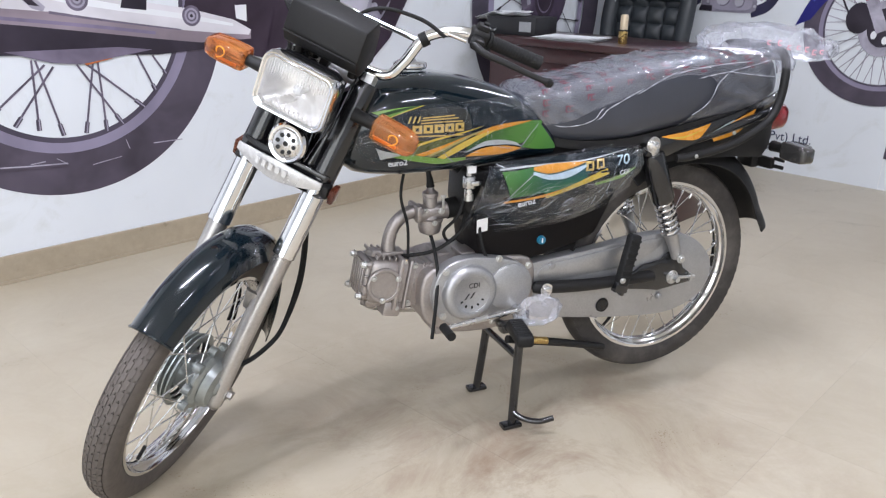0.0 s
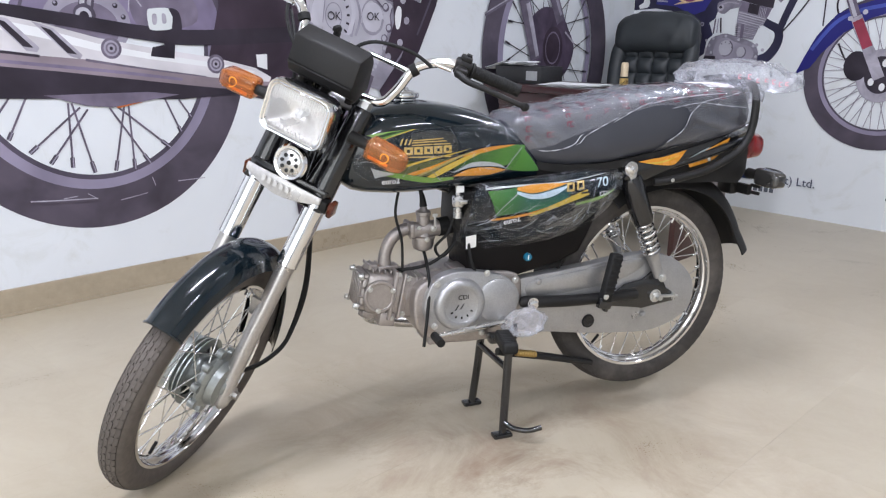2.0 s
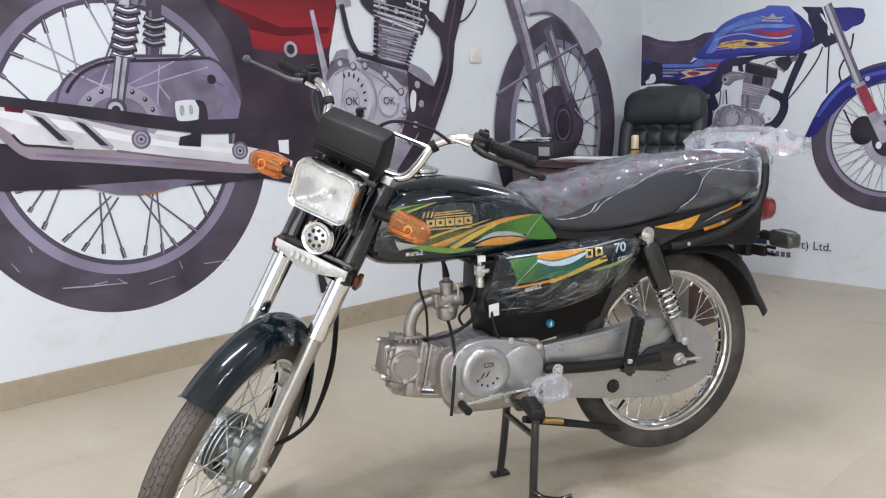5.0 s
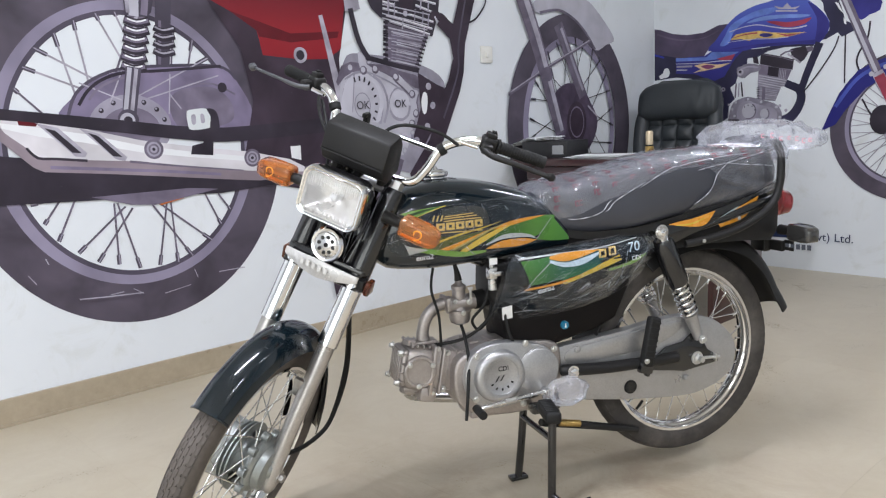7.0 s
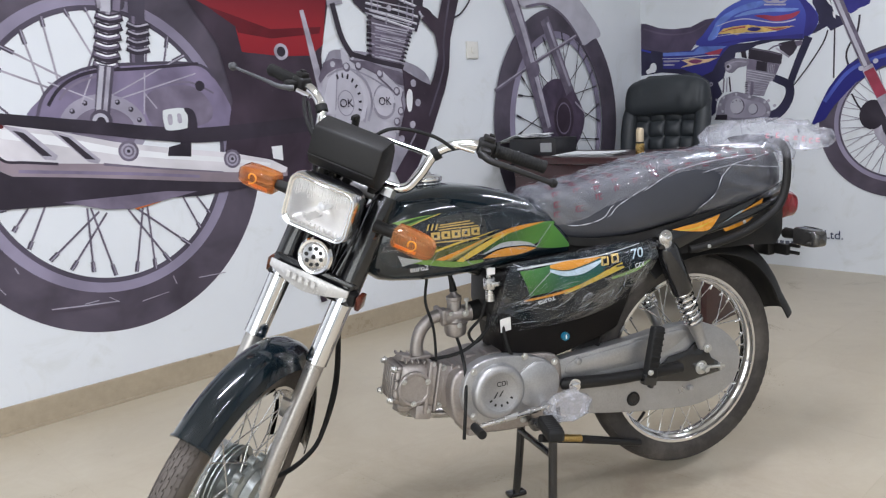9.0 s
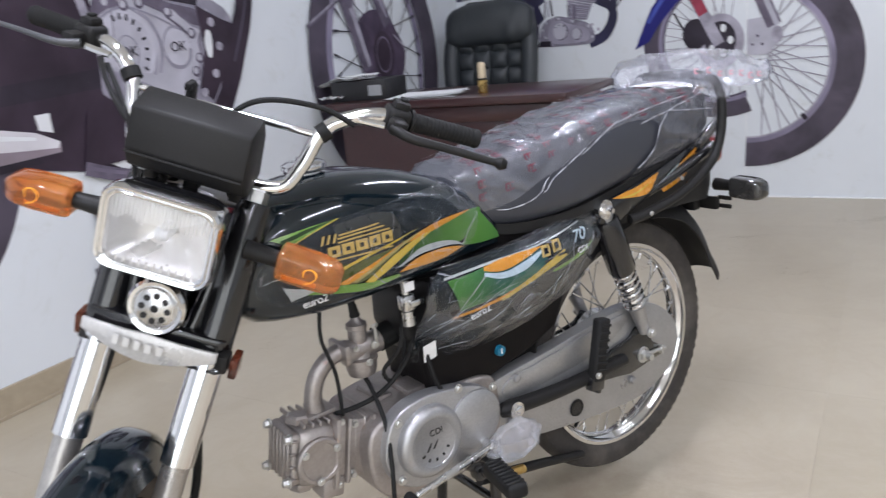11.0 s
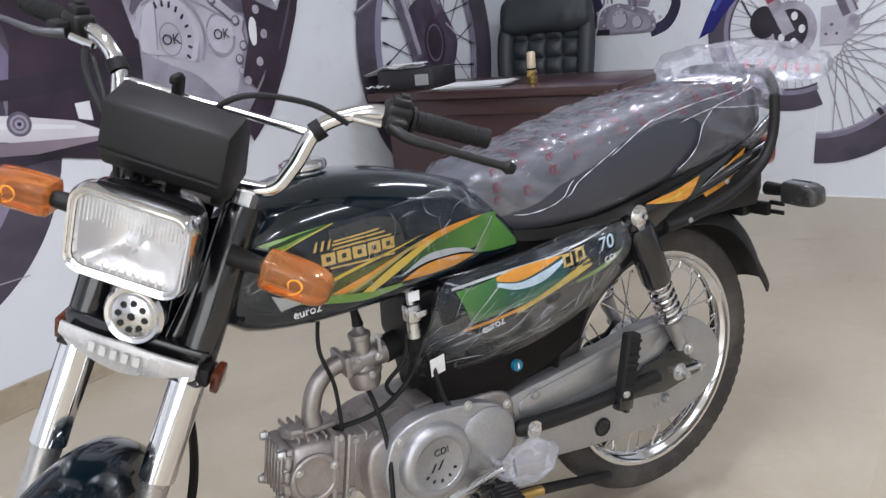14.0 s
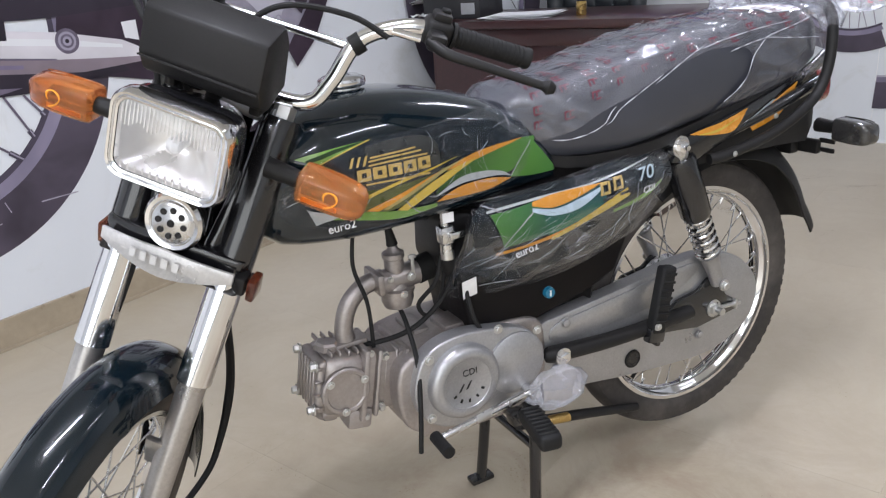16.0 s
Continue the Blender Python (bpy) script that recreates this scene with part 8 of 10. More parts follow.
decal("tank_decal", [(0.092, 0.7442), (0.113, 0.7672), (0.138, 0.7922)], [(0.092, 0.7418), (0.113, 0.7648), (0.138, 0.7898)], PALEGREY, 0.0026)
decal("badge_ground", [(-0.156, 0.836), (-0.091, 0.841), (-0.05, 0.83), (-0.039, 0.801)], [(-0.161, 0.772), (-0.114, 0.771), (-0.061, 0.776), (-0.039, 0.776)], BADGEGREY, 0.0014)
decal("badge_bar", [(-0.152, 0.8203), (-0.117, 0.8223), (-0.08, 0.8243)], [(-0.152, 0.8177), (-0.117, 0.8197), (-0.08, 0.8217)], GOLD, 0.0024)
decal("badge_bar", [(-0.155, 0.8153), (-0.115, 0.8173), (-0.071, 0.8183)], [(-0.155, 0.8127), (-0.115, 0.8147), (-0.071, 0.8157)], GOLD, 0.0024)
decal("badge_bar", [(-0.155, 0.8093), (-0.11, 0.8113), (-0.061, 0.8113)], [(-0.155, 0.8067), (-0.11, 0.8087), (-0.061, 0.8087)], GOLD, 0.0024)
decal("badge_bar", [(-0.162, 0.7823), (-0.113, 0.7823), (-0.059, 0.7813)], [(-0.162, 0.7797), (-0.113, 0.7797), (-0.059, 0.7787)], GOLD, 0.0024)
# The maker's mark: five hollow gold blocks and a short slanted script above.
for k in range(5):
    x0, z0 = -0.1735 + 0.0238 * k, 0.7865 + 0.0006 * k
    w, h = 0.0208, 0.0175
    for a0, a1, b0, b1 in ((0, 0.0068, 0, h), (w - 0.0068, w, 0, h), (0.0068, w - 0.0068, 0, 0.0052), (0.0068, w - 0.0068, h - 0.0052, h)):
        decal("badge_mark", [(x0 + a0, z0 + b1), (x0 + (a0 + a1) / 2, z0 + b1), (x0 + a1, z0 + b1)], [(x0 + a0, z0 + b0), (x0 + (a0 + a1) / 2, z0 + b0), (x0 + a1, z0 + b0)], GOLD, 0.0026)
for k in range(3):
    x0 = -0.182 + 0.010 * k
    decal("badge_script", [(x0 + 0.003, 0.822), (x0 + 0.005, 0.823), (x0 + 0.007, 0.823)], [(x0 - 0.002, 0.809), (x0, 0.809), (x0 + 0.002, 0.809)], GOLD, 0.0026)

# Seat.


def seat_section(x):
    t = (x - 0.115) / (0.865 - 0.115)
    half = np.interp(t, [0, 0.05, 0.15, 0.35, 0.55, 0.72, 0.85, 0.95, 1.0], [0.070, 0.088, 0.106, 0.119, 0.119, 0.110, 0.101, 0.088, 0.066])
    low = np.interp(x, [0.115, 0.165, 0.20, 0.26, 0.336, 0.40, 0.47, 0.541, 0.618, 0.70, 0.785, 0.865], [0.800, 0.752, 0.738, 0.731, 0.730, 0.735, 0.746, 0.757, 0.768, 0.778, 0.792, 0.820])
    top = np.interp(x, [0.115, 0.13, 0.205, 0.304, 0.383, 0.437, 0.536, 0.67, 0.80, 0.845, 0.865], [0.848, 0.866, 0.876, 0.890, 0.905, 0.915, 0.927, 0.932, 0.933, 0.922, 0.890])
    return float(half), float(low), float(top)


def seat_ring(x, grow=0.0, n=40, crumple=0.0):
    half, low, top = seat_section(x)
    c, h = (low + top) / 2, (top - low) / 2 + grow
    ring = []
    for i in range(n):
        a = 2 * math.pi * (i + 0.5) / n
        ca, sa = math.cos(a), math.sin(a)
        q = Vector((x, (half + grow) * math.copysign(abs(ca) ** 0.5, ca), c + h * math.copysign(abs(sa) ** 0.55, sa)))
        if crumple:
            w = noise.noise(q * 34) + 0.9 * noise.noise(Vector((q.x * 16 - q.z * 26, q.y * 22 + q.x * 20, q.z * 14)))
            out = Vector((0, ca, sa))
            q += out * crumple * (0.2 + 1.2 * (1 - abs(w)) ** 3 + 0.3 * w)
        ring.append(q)
    return ring


seat_xs = list(np.linspace(0.115, 0.865, 31))
seat = bp("seat", loft([seat_ring(x) for x in seat_xs]), SEATV, "long grey vinyl seat under printed clear wrap", smooth=60)
bp("seat_base", loft([[Vector((x, s * (seat_section(x)[0] - 0.012), seat_section(x)[1] + dz)) for s, dz in ((-1, 0.012), (-1, -0.008), (1, -0.008), (1, 0.012))] for x in seat_xs[2:-1]]), BLACKPL, "", None, seat)


def seat_at(x, a, grow=0.0):
    """The seat's skin at x and at the angle a round its cross-section."""
    half, low, top = seat_section(x)
    c, h = (low + top) / 2, (top - low) / 2 + grow
    ca, sa = math.cos(a), math.sin(a)
    return Vector((x, (half + grow) * math.copysign(abs(ca) ** 0.5, ca), c + h * math.copysign(abs(sa) ** 0.55, sa)))


def seat_top(xx, yy):
    hf, lo, to = seat_section(xx)
    ca = min(1.0, (abs(yy) / (hf + 0.002)) ** 2)
    return (lo + to) / 2 + ((to - lo) / 2 + 0.0030) * math.sqrt(max(0.0, 1 - ca * ca)) ** 0.55


rng = random.Random(4)
# Each crease: start and end along the seat and round it (180 is the left flank, 90 the top), height and width.
creases = [(0.18, 189, 0.30, 178, 0.006, 0.005), (0.28, 181, 0.40, 167, 0.006, 0.005), (0.38, 171, 0.50, 152, 0.007, 0.006), (0.49, 154, 0.74, 147, 0.005, 0.005), (0.56, 169, 0.68, 162, 0.004, 0.005), (0.66, 164, 0.80, 150, 0.005, 0.006), (0.66, 164, 0.82, 178, 0.005, 0.005), (0.55, 198, 0.66, 165, 0.004, 0.005)]
for k in range(40):
    x, a = rng.uniform(0.14, 0.80), rng.uniform(60, 150)
    creases.append((x, a, x + rng.uniform(0.03, 0.13), a - rng.uniform(-12, 34), rng.uniform(0.002, 0.0045), rng.uniform(0.0025, 0.005)))


def crease_lift(x, deg):
    """How far the loose film stands off the seat, from its folds."""
    lift = 0.0
    for x0, a0, x1, a1, hgt, wid in creases:
        if not min(x0, x1) - 0.02 < x < max(x0, x1) + 0.02:
            continue
        px, py = (x - x0), (deg - a0) * 0.0024
        dx, dy = (x1 - x0), (a1 - a0) * 0.0024
        t = max(0.0, min(1.0, (px * dx + py * dy) / (dx * dx + dy * dy)))
        d = math.hypot(px - t * dx, py - t * dy)
        lift = max(lift, hgt * math.sin(math.pi * (0.08 + 0.84 * t)) * max(0.0, 1 - d / wid))
    return lift


wrap_rings = []
jit = random.Random(11)
for x in np.linspace(0.112, 0.878, 86):
    ring = []
    loose = 0.0048 + 0.024 * max(0.0, (x - 0.72) / 0.15) ** 1.6
    for i in range(76):
        deg = 360 * (i + jit.uniform(-0.2, 0.2)) / 76
        xx = x + jit.uniform(-0.0015, 0.0015)
        q = seat_at(min(max(xx, 0.115), 0.865), radians(deg), loose * (1.0 if 100 < deg < 260 else 0.4))
        q.x = xx
        flank = max(0.0, min(1.0, (abs(deg - 90) - 62) / 20))
        w = noise.noise(q * 26) + 0.8 * noise.noise(Vector((q.x * 20 - q.z * 26, q.y * 26 + q.x * 24, q.z * 14)))
        lift = (0.0075 * abs(w) + jit.uniform(0, 0.0003)) * (1 - 0.75 * flank) + crease_lift(xx, deg) + 0.8 * max(0, loose - 0.003) * noise.noise(q * 22)
        q += Vector((0, math.cos(radians(deg)), math.sin(radians(deg)))) * lift
        ring.append(q)
    wrap_rings.append(ring)
wrap_bm = loft(wrap_rings, caps=False)
bmesh.ops.triangulate(wrap_bm, faces=wrap_bm.faces[:])
bare = []
for f in wrap_bm.faces:
    c = f.calc_center_median()
    half, low, top = seat_section(min(max(c.x, 0.115), 0.865))
    edge = np.interp(c.x, [0.167, 0.214, 0.274, 0.336, 0.399, 0.465, 0.52, 0.606, 0.642, 0.66], [0.784, 0.795, 0.818, 0.837, 0.866, 0.882, 0.892, 0.889, 0.851, 0.70])
    if 0.15 < c.x and abs(c.y) > 0.6 * half and 0.756 + 0.693 * (c.x - 0.505) < c.z + max(0.0, 0.505 - c.x) and c.z < edge or c.z < low:
        bare.append(f)
bmesh.ops.delete(wrap_bm, geom=bare, context="FACES")
for _ in range(8):
    rim = {v: [e.other_vert(v).co for e in v.link_edges if e.is_boundary] for v in wrap_bm.verts if v.is_boundary}
    for v, near in {v: (near[0] + near[1]) / 2 for v, near in rim.items() if len(near) == 2}.items():
        v.co = v.co.lerp(near, 0.6)
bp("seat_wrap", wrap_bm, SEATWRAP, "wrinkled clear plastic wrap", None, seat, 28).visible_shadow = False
# Ridges along the main folds, coloured pale to show their glint.
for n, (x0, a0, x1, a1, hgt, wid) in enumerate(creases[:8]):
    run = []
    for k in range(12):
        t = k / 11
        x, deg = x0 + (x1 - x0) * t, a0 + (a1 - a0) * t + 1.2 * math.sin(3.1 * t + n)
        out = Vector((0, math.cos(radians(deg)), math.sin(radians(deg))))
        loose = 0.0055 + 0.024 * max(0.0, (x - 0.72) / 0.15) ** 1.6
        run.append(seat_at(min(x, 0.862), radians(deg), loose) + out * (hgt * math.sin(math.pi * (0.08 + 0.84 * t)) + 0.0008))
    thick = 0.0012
    bp("wrap_fold_glint", tube(run, [0.0001, thick, thick * 0.2, thick * 1.3, thick * 0.1, thick, thick * 0.3, thick, 0.0001], 5, 2), FOLD_GLINT, "white streak painted for a crease's glint on the wrap", None, seat, 80)


def crease_glints(name, spot, starts, seed, thick, parent, label, unit=1.0):
    """Thin pale strips on crumpled film, put in for its ridges' glints. spot(a, b) is the film's skin; starts gives (a,
    b, da, db) for each; unit is b's length in a's.
    """
    r, parts = random.Random(seed), []
    for a, b, da, db in starts:
        bend = r.uniform(-0.18, 0.18)
        path = [spot(a + da * t + db * unit * bend * math.sin(math.pi * t), b + db * t - da / unit * bend * math.sin(math.pi * t)) for t in (0, 0.25, 0.5, 0.75, 1)]
        k = thick * r.uniform(0.5, 1.2)
        parts.append(tube(path, [0.00005, k, k * r.uniform(0.2, 0.9), k, 0.00005], 4, 2))
    ob = bp(name, join(*parts), FOLD_GLINT, "", None, parent, 80)
    ob.visible_shadow = False
    tagged(ob, label, "", "", "stuff")


def crease_spot(x, deg):
    x = min(max(x, 0.118), 0.86)
    out = Vector((0, math.cos(radians(deg)), math.sin(radians(deg))))
    return seat_at(x, radians(deg), 0.0075 + 0.016 * max(0.0, (x - 0.74) / 0.12)) + out * 0.002


starts = []
while len(starts) < 130:
    x, deg = rng.uniform(0.13, 0.80), rng.uniform(60, 168)
    if deg > 150 and x > 0.30 and x < 0.66:
        continue
    long = rng.uniform(0.008, 0.024)
    turn = radians(rng.choice((rng.uniform(-75, -30), rng.uniform(-75, -30), rng.uniform(20, 60))))
    starts.append((x, deg, long * math.cos(turn), long * math.sin(turn) / 0.0022))
crease_glints("wrap_creases", crease_spot, starts, 31, 0.00040, seat, "fine pale strips put in for glints on the wrap's creases", 0.0022)
# Print on the wrap: rows of faded red marks across the seat, running down its flanks.
for k in range(13):
    x = 0.150 + 0.052 * k
    arc = [seat_at(x, radians(a), 0.0075) for a in range(20, 196, 2)]
    run = np.cumsum([0.0] + [(q - p).length for p, q in zip(arc, arc[1:])])
    for i in range(int(run[-1] / 0.023)):
        at, high = 0.004 + 0.023 * i + rng.uniform(-0.002, 0.002), rng.uniform(0.016, 0.021)
        spot = [float(np.interp(at, run, [p[j] for p in arc])) for j in range(3)]
        if rng.random() < 0.22 or i % 7 == 5 or spot[2] < np.interp(x, [0.167, 0.274, 0.399, 0.52, 0.60], [0.79, 0.825, 0.872, 0.90, 0.91]):
            continue
        bm = bmesh.new()
        strokes = [(0, 0.0030, 0, high), (0.0030, 0.0125, 0, 0.0030), (0.0030, 0.0105, high * 0.45, high * 0.62), (0.0120, 0.0150, high * rng.choice((0.1, 0.4)), high)]
        for d0, d1, e0, e1 in strokes[:rng.choice((3, 4, 4))]:
            vs = []
            for dd, ee in ((d0, e0), (d1, e0), (d1, e1), (d0, e1)):
                p = [float(np.interp(at + dd, run, [q[j] for q in arc])) for j in range(3)]
                vs.append(bm.verts.new((p[0] + ee, p[1], p[2] + ee * 0.10)))
            bm.faces.new(vs)
        bp("wrap_print", bm, PRINTRED, "", None, seat, 0)
paper = bp("paper_sheet", sheet([[Vector((xx, yy, seat_top(xx, yy) + 0.004)) for yy in np.linspace(-0.075, 0.03, 7)] for xx in np.linspace(0.71, 0.80, 5)], 0.0006), PAPER, "white paper slip under the wrap", None, seat)

bp("seat_tray", loft([[Vector((x, s * w, z)) for s, z in ((-1, zt), (-1, zb), (1, zb), (1, zt))] for x, w, zt, zb in ((0.02, 0.055, 0.735, 0.665), (0.14, 0.080, 0.752, 0.660), (0.30, 0.090, 0.742, 0.660), (0.47, 0.090, 0.748, 0.672))]), FRAMEBLK, "black tray under the seat")

# Tail: side panels, grab rail, lamp, rear fender.


def tail_y(x):
    """Half the tail's width at x: it narrows to the rear."""
    return 0.1055 - 0.040 * max(0.0, (x - 0.52) / 0.36) ** 1.3


for s in (-1, 1):
    panel = slab([(0.43, 0.700), (0.46, 0.742), (0.54, 0.757), (0.62, 0.771), (0.69, 0.785), (0.77, 0.803), (0.85, 0.828), (0.90, 0.850), (0.89, 0.815), (0.784, 0.776), (0.696, 0.750), (0.60, 0.724), (0.48, 0.690)], 0.012, 0.004, 2)
    for v in panel.verts:
        v.co.y = s * (tail_y(v.co.x) + v.co.y)
    tp = bp("tail_panel", panel, BLACKGL, "black tail panel with orange stripes")
    if s < 0:
        flank = lambda x, z, off: Vector((x, -tail_y(x) - 0.0125 - off, z))
        band("tail_stripe", [(0.472, 0.746), (0.516, 0.752), (0.554, 0.756), (0.626, 0.770)], [(0.472, 0.745), (0.532, 0.735), (0.590, 0.734), (0.626, 0.768)], ORANGE, flank, 0.001, tp)
        band("tail_stripe", [(0.495, 0.742), (0.55, 0.745), (0.612, 0.760)], [(0.495, 0.740), (0.55, 0.740), (0.612, 0.760)], YELLOW, flank, 0.0013, tp)
        band("tail_stripe", [(0.618, 0.738), (0.67, 0.760), (0.705, 0.773)], [(0.634, 0.734), (0.689, 0.752), (0.728, 0.772)], SKYGREY, flank, 0.0012, tp)
        band("tail_stripe", [(0.634, 0.737), (0.705, 0.768), (0.785, 0.796)], [(0.645, 0.722), (0.735, 0.742), (0.785, 0.792)], ORANGE, flank, 0.0014, tp)
        band("tail_stripe", [(0.66, 0.744), (0.71, 0.762), (0.765, 0.783)], [(0.66, 0.742), (0.72, 0.756), (0.765, 0.781)], YELLOW, flank, 0.0017, tp)
half_rail = [(0.53, 0.112, 0.688), (0.57, 0.120, 0.692), (0.67, 0.126, 0.711), (0.745, 0.128, 0.739), (0.797, 0.129, 0.772), (0.822, 0.129, 0.815), (0.830, 0.128, 0.87), (0.832, 0.120, 0.918), (0.834, 0.092, 0.944), (0.836, 0.03, 0.950)]
rail = bp("grab_rail", tube([(x, -y, z) for x, y, z in half_rail] + half_rail[::-1], 0.0105, 12, 6), BLACKPL, "black tubular grab rail")
for x, y, z in ((0.575, -0.132, 0.694), (0.705, -0.112, 0.742), (0.765, -0.100, 0.770)):
    bp("rail_bolt", bolt((x, y, z), (0, -1, 0), 0.0040, 0.004), ZINC, "", None, rail)
sleeve_path = smooth_path([(0.826, -0.126, 0.895), (0.829, -0.114, 0.924), (0.830, -0.095, 0.938), (0.832, -0.03, 0.946), (0.832, 0.05, 0.946)], 7)
sleeve_rings = []
for i, c in enumerate(sleeve_path):
    t = i / (len(sleeve_path) - 1)
    d = (sleeve_path[min(i + 1, len(sleeve_path) - 1)] - sleeve_path[max(i - 1, 0)]).normalized()
    a1 = d.cross(Vector((1, 0, 0))).normalized()
    a2 = d.cross(a1)
    ring = []
    for k in range(22):
        a = 2 * math.pi * k / 22
        q = c + (a1 * math.cos(a) * 0.017 + a2 * math.sin(a) * 0.024) * (0.85 + 0.5 * t * (1 - t))
        ring.append(q + Vector((noise.noise(q * 36), noise.noise(q * 34 + Vector((2, 5, 1))), noise.noise(q * 38 + Vector((7, 1, 4))))) * 0.010)
    sleeve_rings.append(ring)
bp("rail_sleeve", loft(sleeve_rings, caps=False), BAG, "crumpled milky film round the rail", None, rail, 80).visible_shadow = False
bag_path = smooth_path([(0.745, 0.10, 0.950), (0.79, 0.05, 0.962), (0.84, -0.02, 0.966), (0.875, -0.09, 0.960), (0.895, -0.15, 0.952), (0.905, -0.195, 0.948)], 6)
bag_rings = []
for i, c in enumerate(bag_path):
    t = i / (len(bag_path) - 1)
    w, h = 0.056 - 0.016 * t, (0.026 + 0.014 * math.sin(math.pi * t)) * (1.0 if 0.02 < t < 0.98 else 0.5)
    ring = []
    for k in range(26):
        a = 2 * math.pi * k / 26
        q = c + Vector((0.85, 0.5, 0)) * w * math.cos(a) + Vector((0, 0, h * math.sin(a)))
        q += Vector((noise.noise(q * 30), noise.noise(q * 28 + Vector((4, 2, 1))), noise.noise(q * 32 + Vector((9, 1, 3))))) * 0.013
        ring.append(q)
    bag_rings.append(ring)
bag = bp("rail_wrap", loft(bag_rings), BAG, "loose milky bag round the grab rail", None, rail, 80)
bag.visible_shadow = False
for k in range(7):
    c = bag_path[14 + 2 * k] if 14 + 2 * k < len(bag_path) else bag_path[-1]
    bm = bmesh.new()
    d = Vector((0.22, -0.40, -0.01)).normalized()
    up = Vector((0.0, 0.0, 1.0))
    base = c + Vector((-0.046, -0.030, -0.010 + 0.003 * math.sin(k * 2.3)))
    ht = 0.011 + 0.002 * math.sin(k * 1.7)
    for a0, a1, b0, b1 in ((0, 0.0022, 0, ht), (0.0022, 0.0085, 0, 0.002), (0.0022, 0.0085, ht - 0.002, ht)):
        bm.faces.new([bm.verts.new(base + d * a + up * b) for a, b in ((a0, b0), (a1, b0), (a1, b1), (a0, b1))])
    bp("bag_print", bm, PINKPRINT, "", None, rail, 0)

bp("under_tail", loft([[Vector((x, s * w, z)) for s, z in ((-1, zt), (-1, zb), (1, zb), (1, zt))] for x, w, zt, zb in ((0.47, 0.088, 0.735, 0.672), (0.60, 0.094, 0.745, 0.678), (0.74, 0.094, 0.775, 0.675), (0.84, 0.082, 0.80, 0.665), (0.885, 0.060, 0.80, 0.690))]), BLACKPL, "black plastic under-tail")
tail = bp("tail_lamp", loft([[Vector((x, w * math.copysign(abs(math.cos(a)) ** 0.6, math.cos(a)), 0.762 + h * math.copysign(abs(math.sin(a)) ** 0.6, math.sin(a)))) for a in np.linspace(0, 2 * math.pi, 28, endpoint=False)] for x, w, h in ((0.875, 0.052, 0.034), (0.905, 0.058, 0.040), (0.94, 0.055, 0.037), (0.955, 0.045, 0.028), (0.958, 0.03, 0.018))]), REDLENS, "red tail lamp")
bp("tail_lamp_base", box((0.862, 0, 0.765), (0.05, 0.10, 0.07), 0.014, 3), BLACKPL, "", None, tail)
for s in (-1, 1):
    indicator("rear_indicator", (0.872, s * 0.168, 0.692), s, SMOKE, "smoked rear indicator in a plastic sleeve", 0.080)
RG = []
for i in range(34):
    a = radians(62 + (166 - 62) * i / 33)
    ext = max(0.0, (i - 24) / 9)
    row = []
    for j in range(12):
        t = 2 * j / 11 - 1
        r = float(np.interp(math.degrees(a), [62, 100, 126, 140, 155, 166], [0.334, 0.352, 0.368, 0.366, 0.363, 0.380])) - 0.05 * abs(t) ** 3
        row.append(Vector((REAR.x - r * math.cos(a), (0.072 - 0.006 * ext) * t, REAR.z + r * math.sin(a))))
    RG.append(row)
rf = bp("rear_fender", sheet(RG, 0.004), BLACKPL, "black rear fender with a flared tail")
bp("plate_bracket", join(box((0.895, -0.030, 0.640), (0.016, 0.09, 0.030), 0.004), box((0.902, -0.088, 0.634), (0.006, 0.036, 0.010), 0.002), box((0.902, -0.088, 0.654), (0.006, 0.036, 0.010), 0.002), box((0.88, 0, 0.665), (0.03, 0.06, 0.09), 0.008)), BLACKPL, "slotted black number plate bracket", None, rf)
bp("inner_guard", sheet([[Vector((REAR.x - 0.318 * math.cos(radians(a)), y, REAR.z + 0.318 * math.sin(radians(a)))) for y in np.linspace(-0.06, 0.06, 5)] for a in np.linspace(8, 66, 14)], 0.004), BLACKPL, "", None, rf)

# Side cover with its decals and wrap.
SC = [(0.020, 0.702), (0.157, 0.714), (0.28, 0.723), (0.375, 0.727), (0.410, 0.704), (0.402, 0.672), (0.355, 0.618), (0.300, 0.580), (0.200, 0.558), (0.100, 0.550), (0.012, 0.545), (0.0, 0.600)]


def cover_y(x, z):
    tuck = 0.030 * min(1.0, max(0.0, (0.11 - x) / 0.09)) * min(1.0, max(0.0, (0.64 - z) / 0.09))
    return tuck - 0.118 + 0.36 * max(0.0, 0.66 - z) - 0.018 * math.sin(math.pi * min(1, max(0, (x - 0.0) / 0.43))) + 0.02 * max(0.0, (z - 0.68) / 0.04) ** 2


def cover_pt(x, z, off=0.0):
    return Vector((x, cover_y(x, z) - off, z))


def fill_outline(pts, where, off, n=24):
    """A bulged skin inside an outline, row by row from bottom to top."""
    curve = [(p.x, p.y) for p in smooth_path([(x, z, 0) for x, z in pts], 8, True)]
    zs = np.linspace(min(z for _, z in curve) + 1e-4, max(z for _, z in curve) - 1e-4, n)
    grid = []
    for z in zs:
        hits = []
        for (xa, za), (xb, zb) in zip(curve, curve[1:] + curve[:1]):
            if (za - z) * (zb - z) < 0:
                hits.append(xa + (xb - xa) * (z - za) / (zb - za))
        x0, x1 = min(hits), max(hits)
        grid.append([where(x0 + (x1 - x0) * q / 23, z, off) for q in range(24)])
    return grid


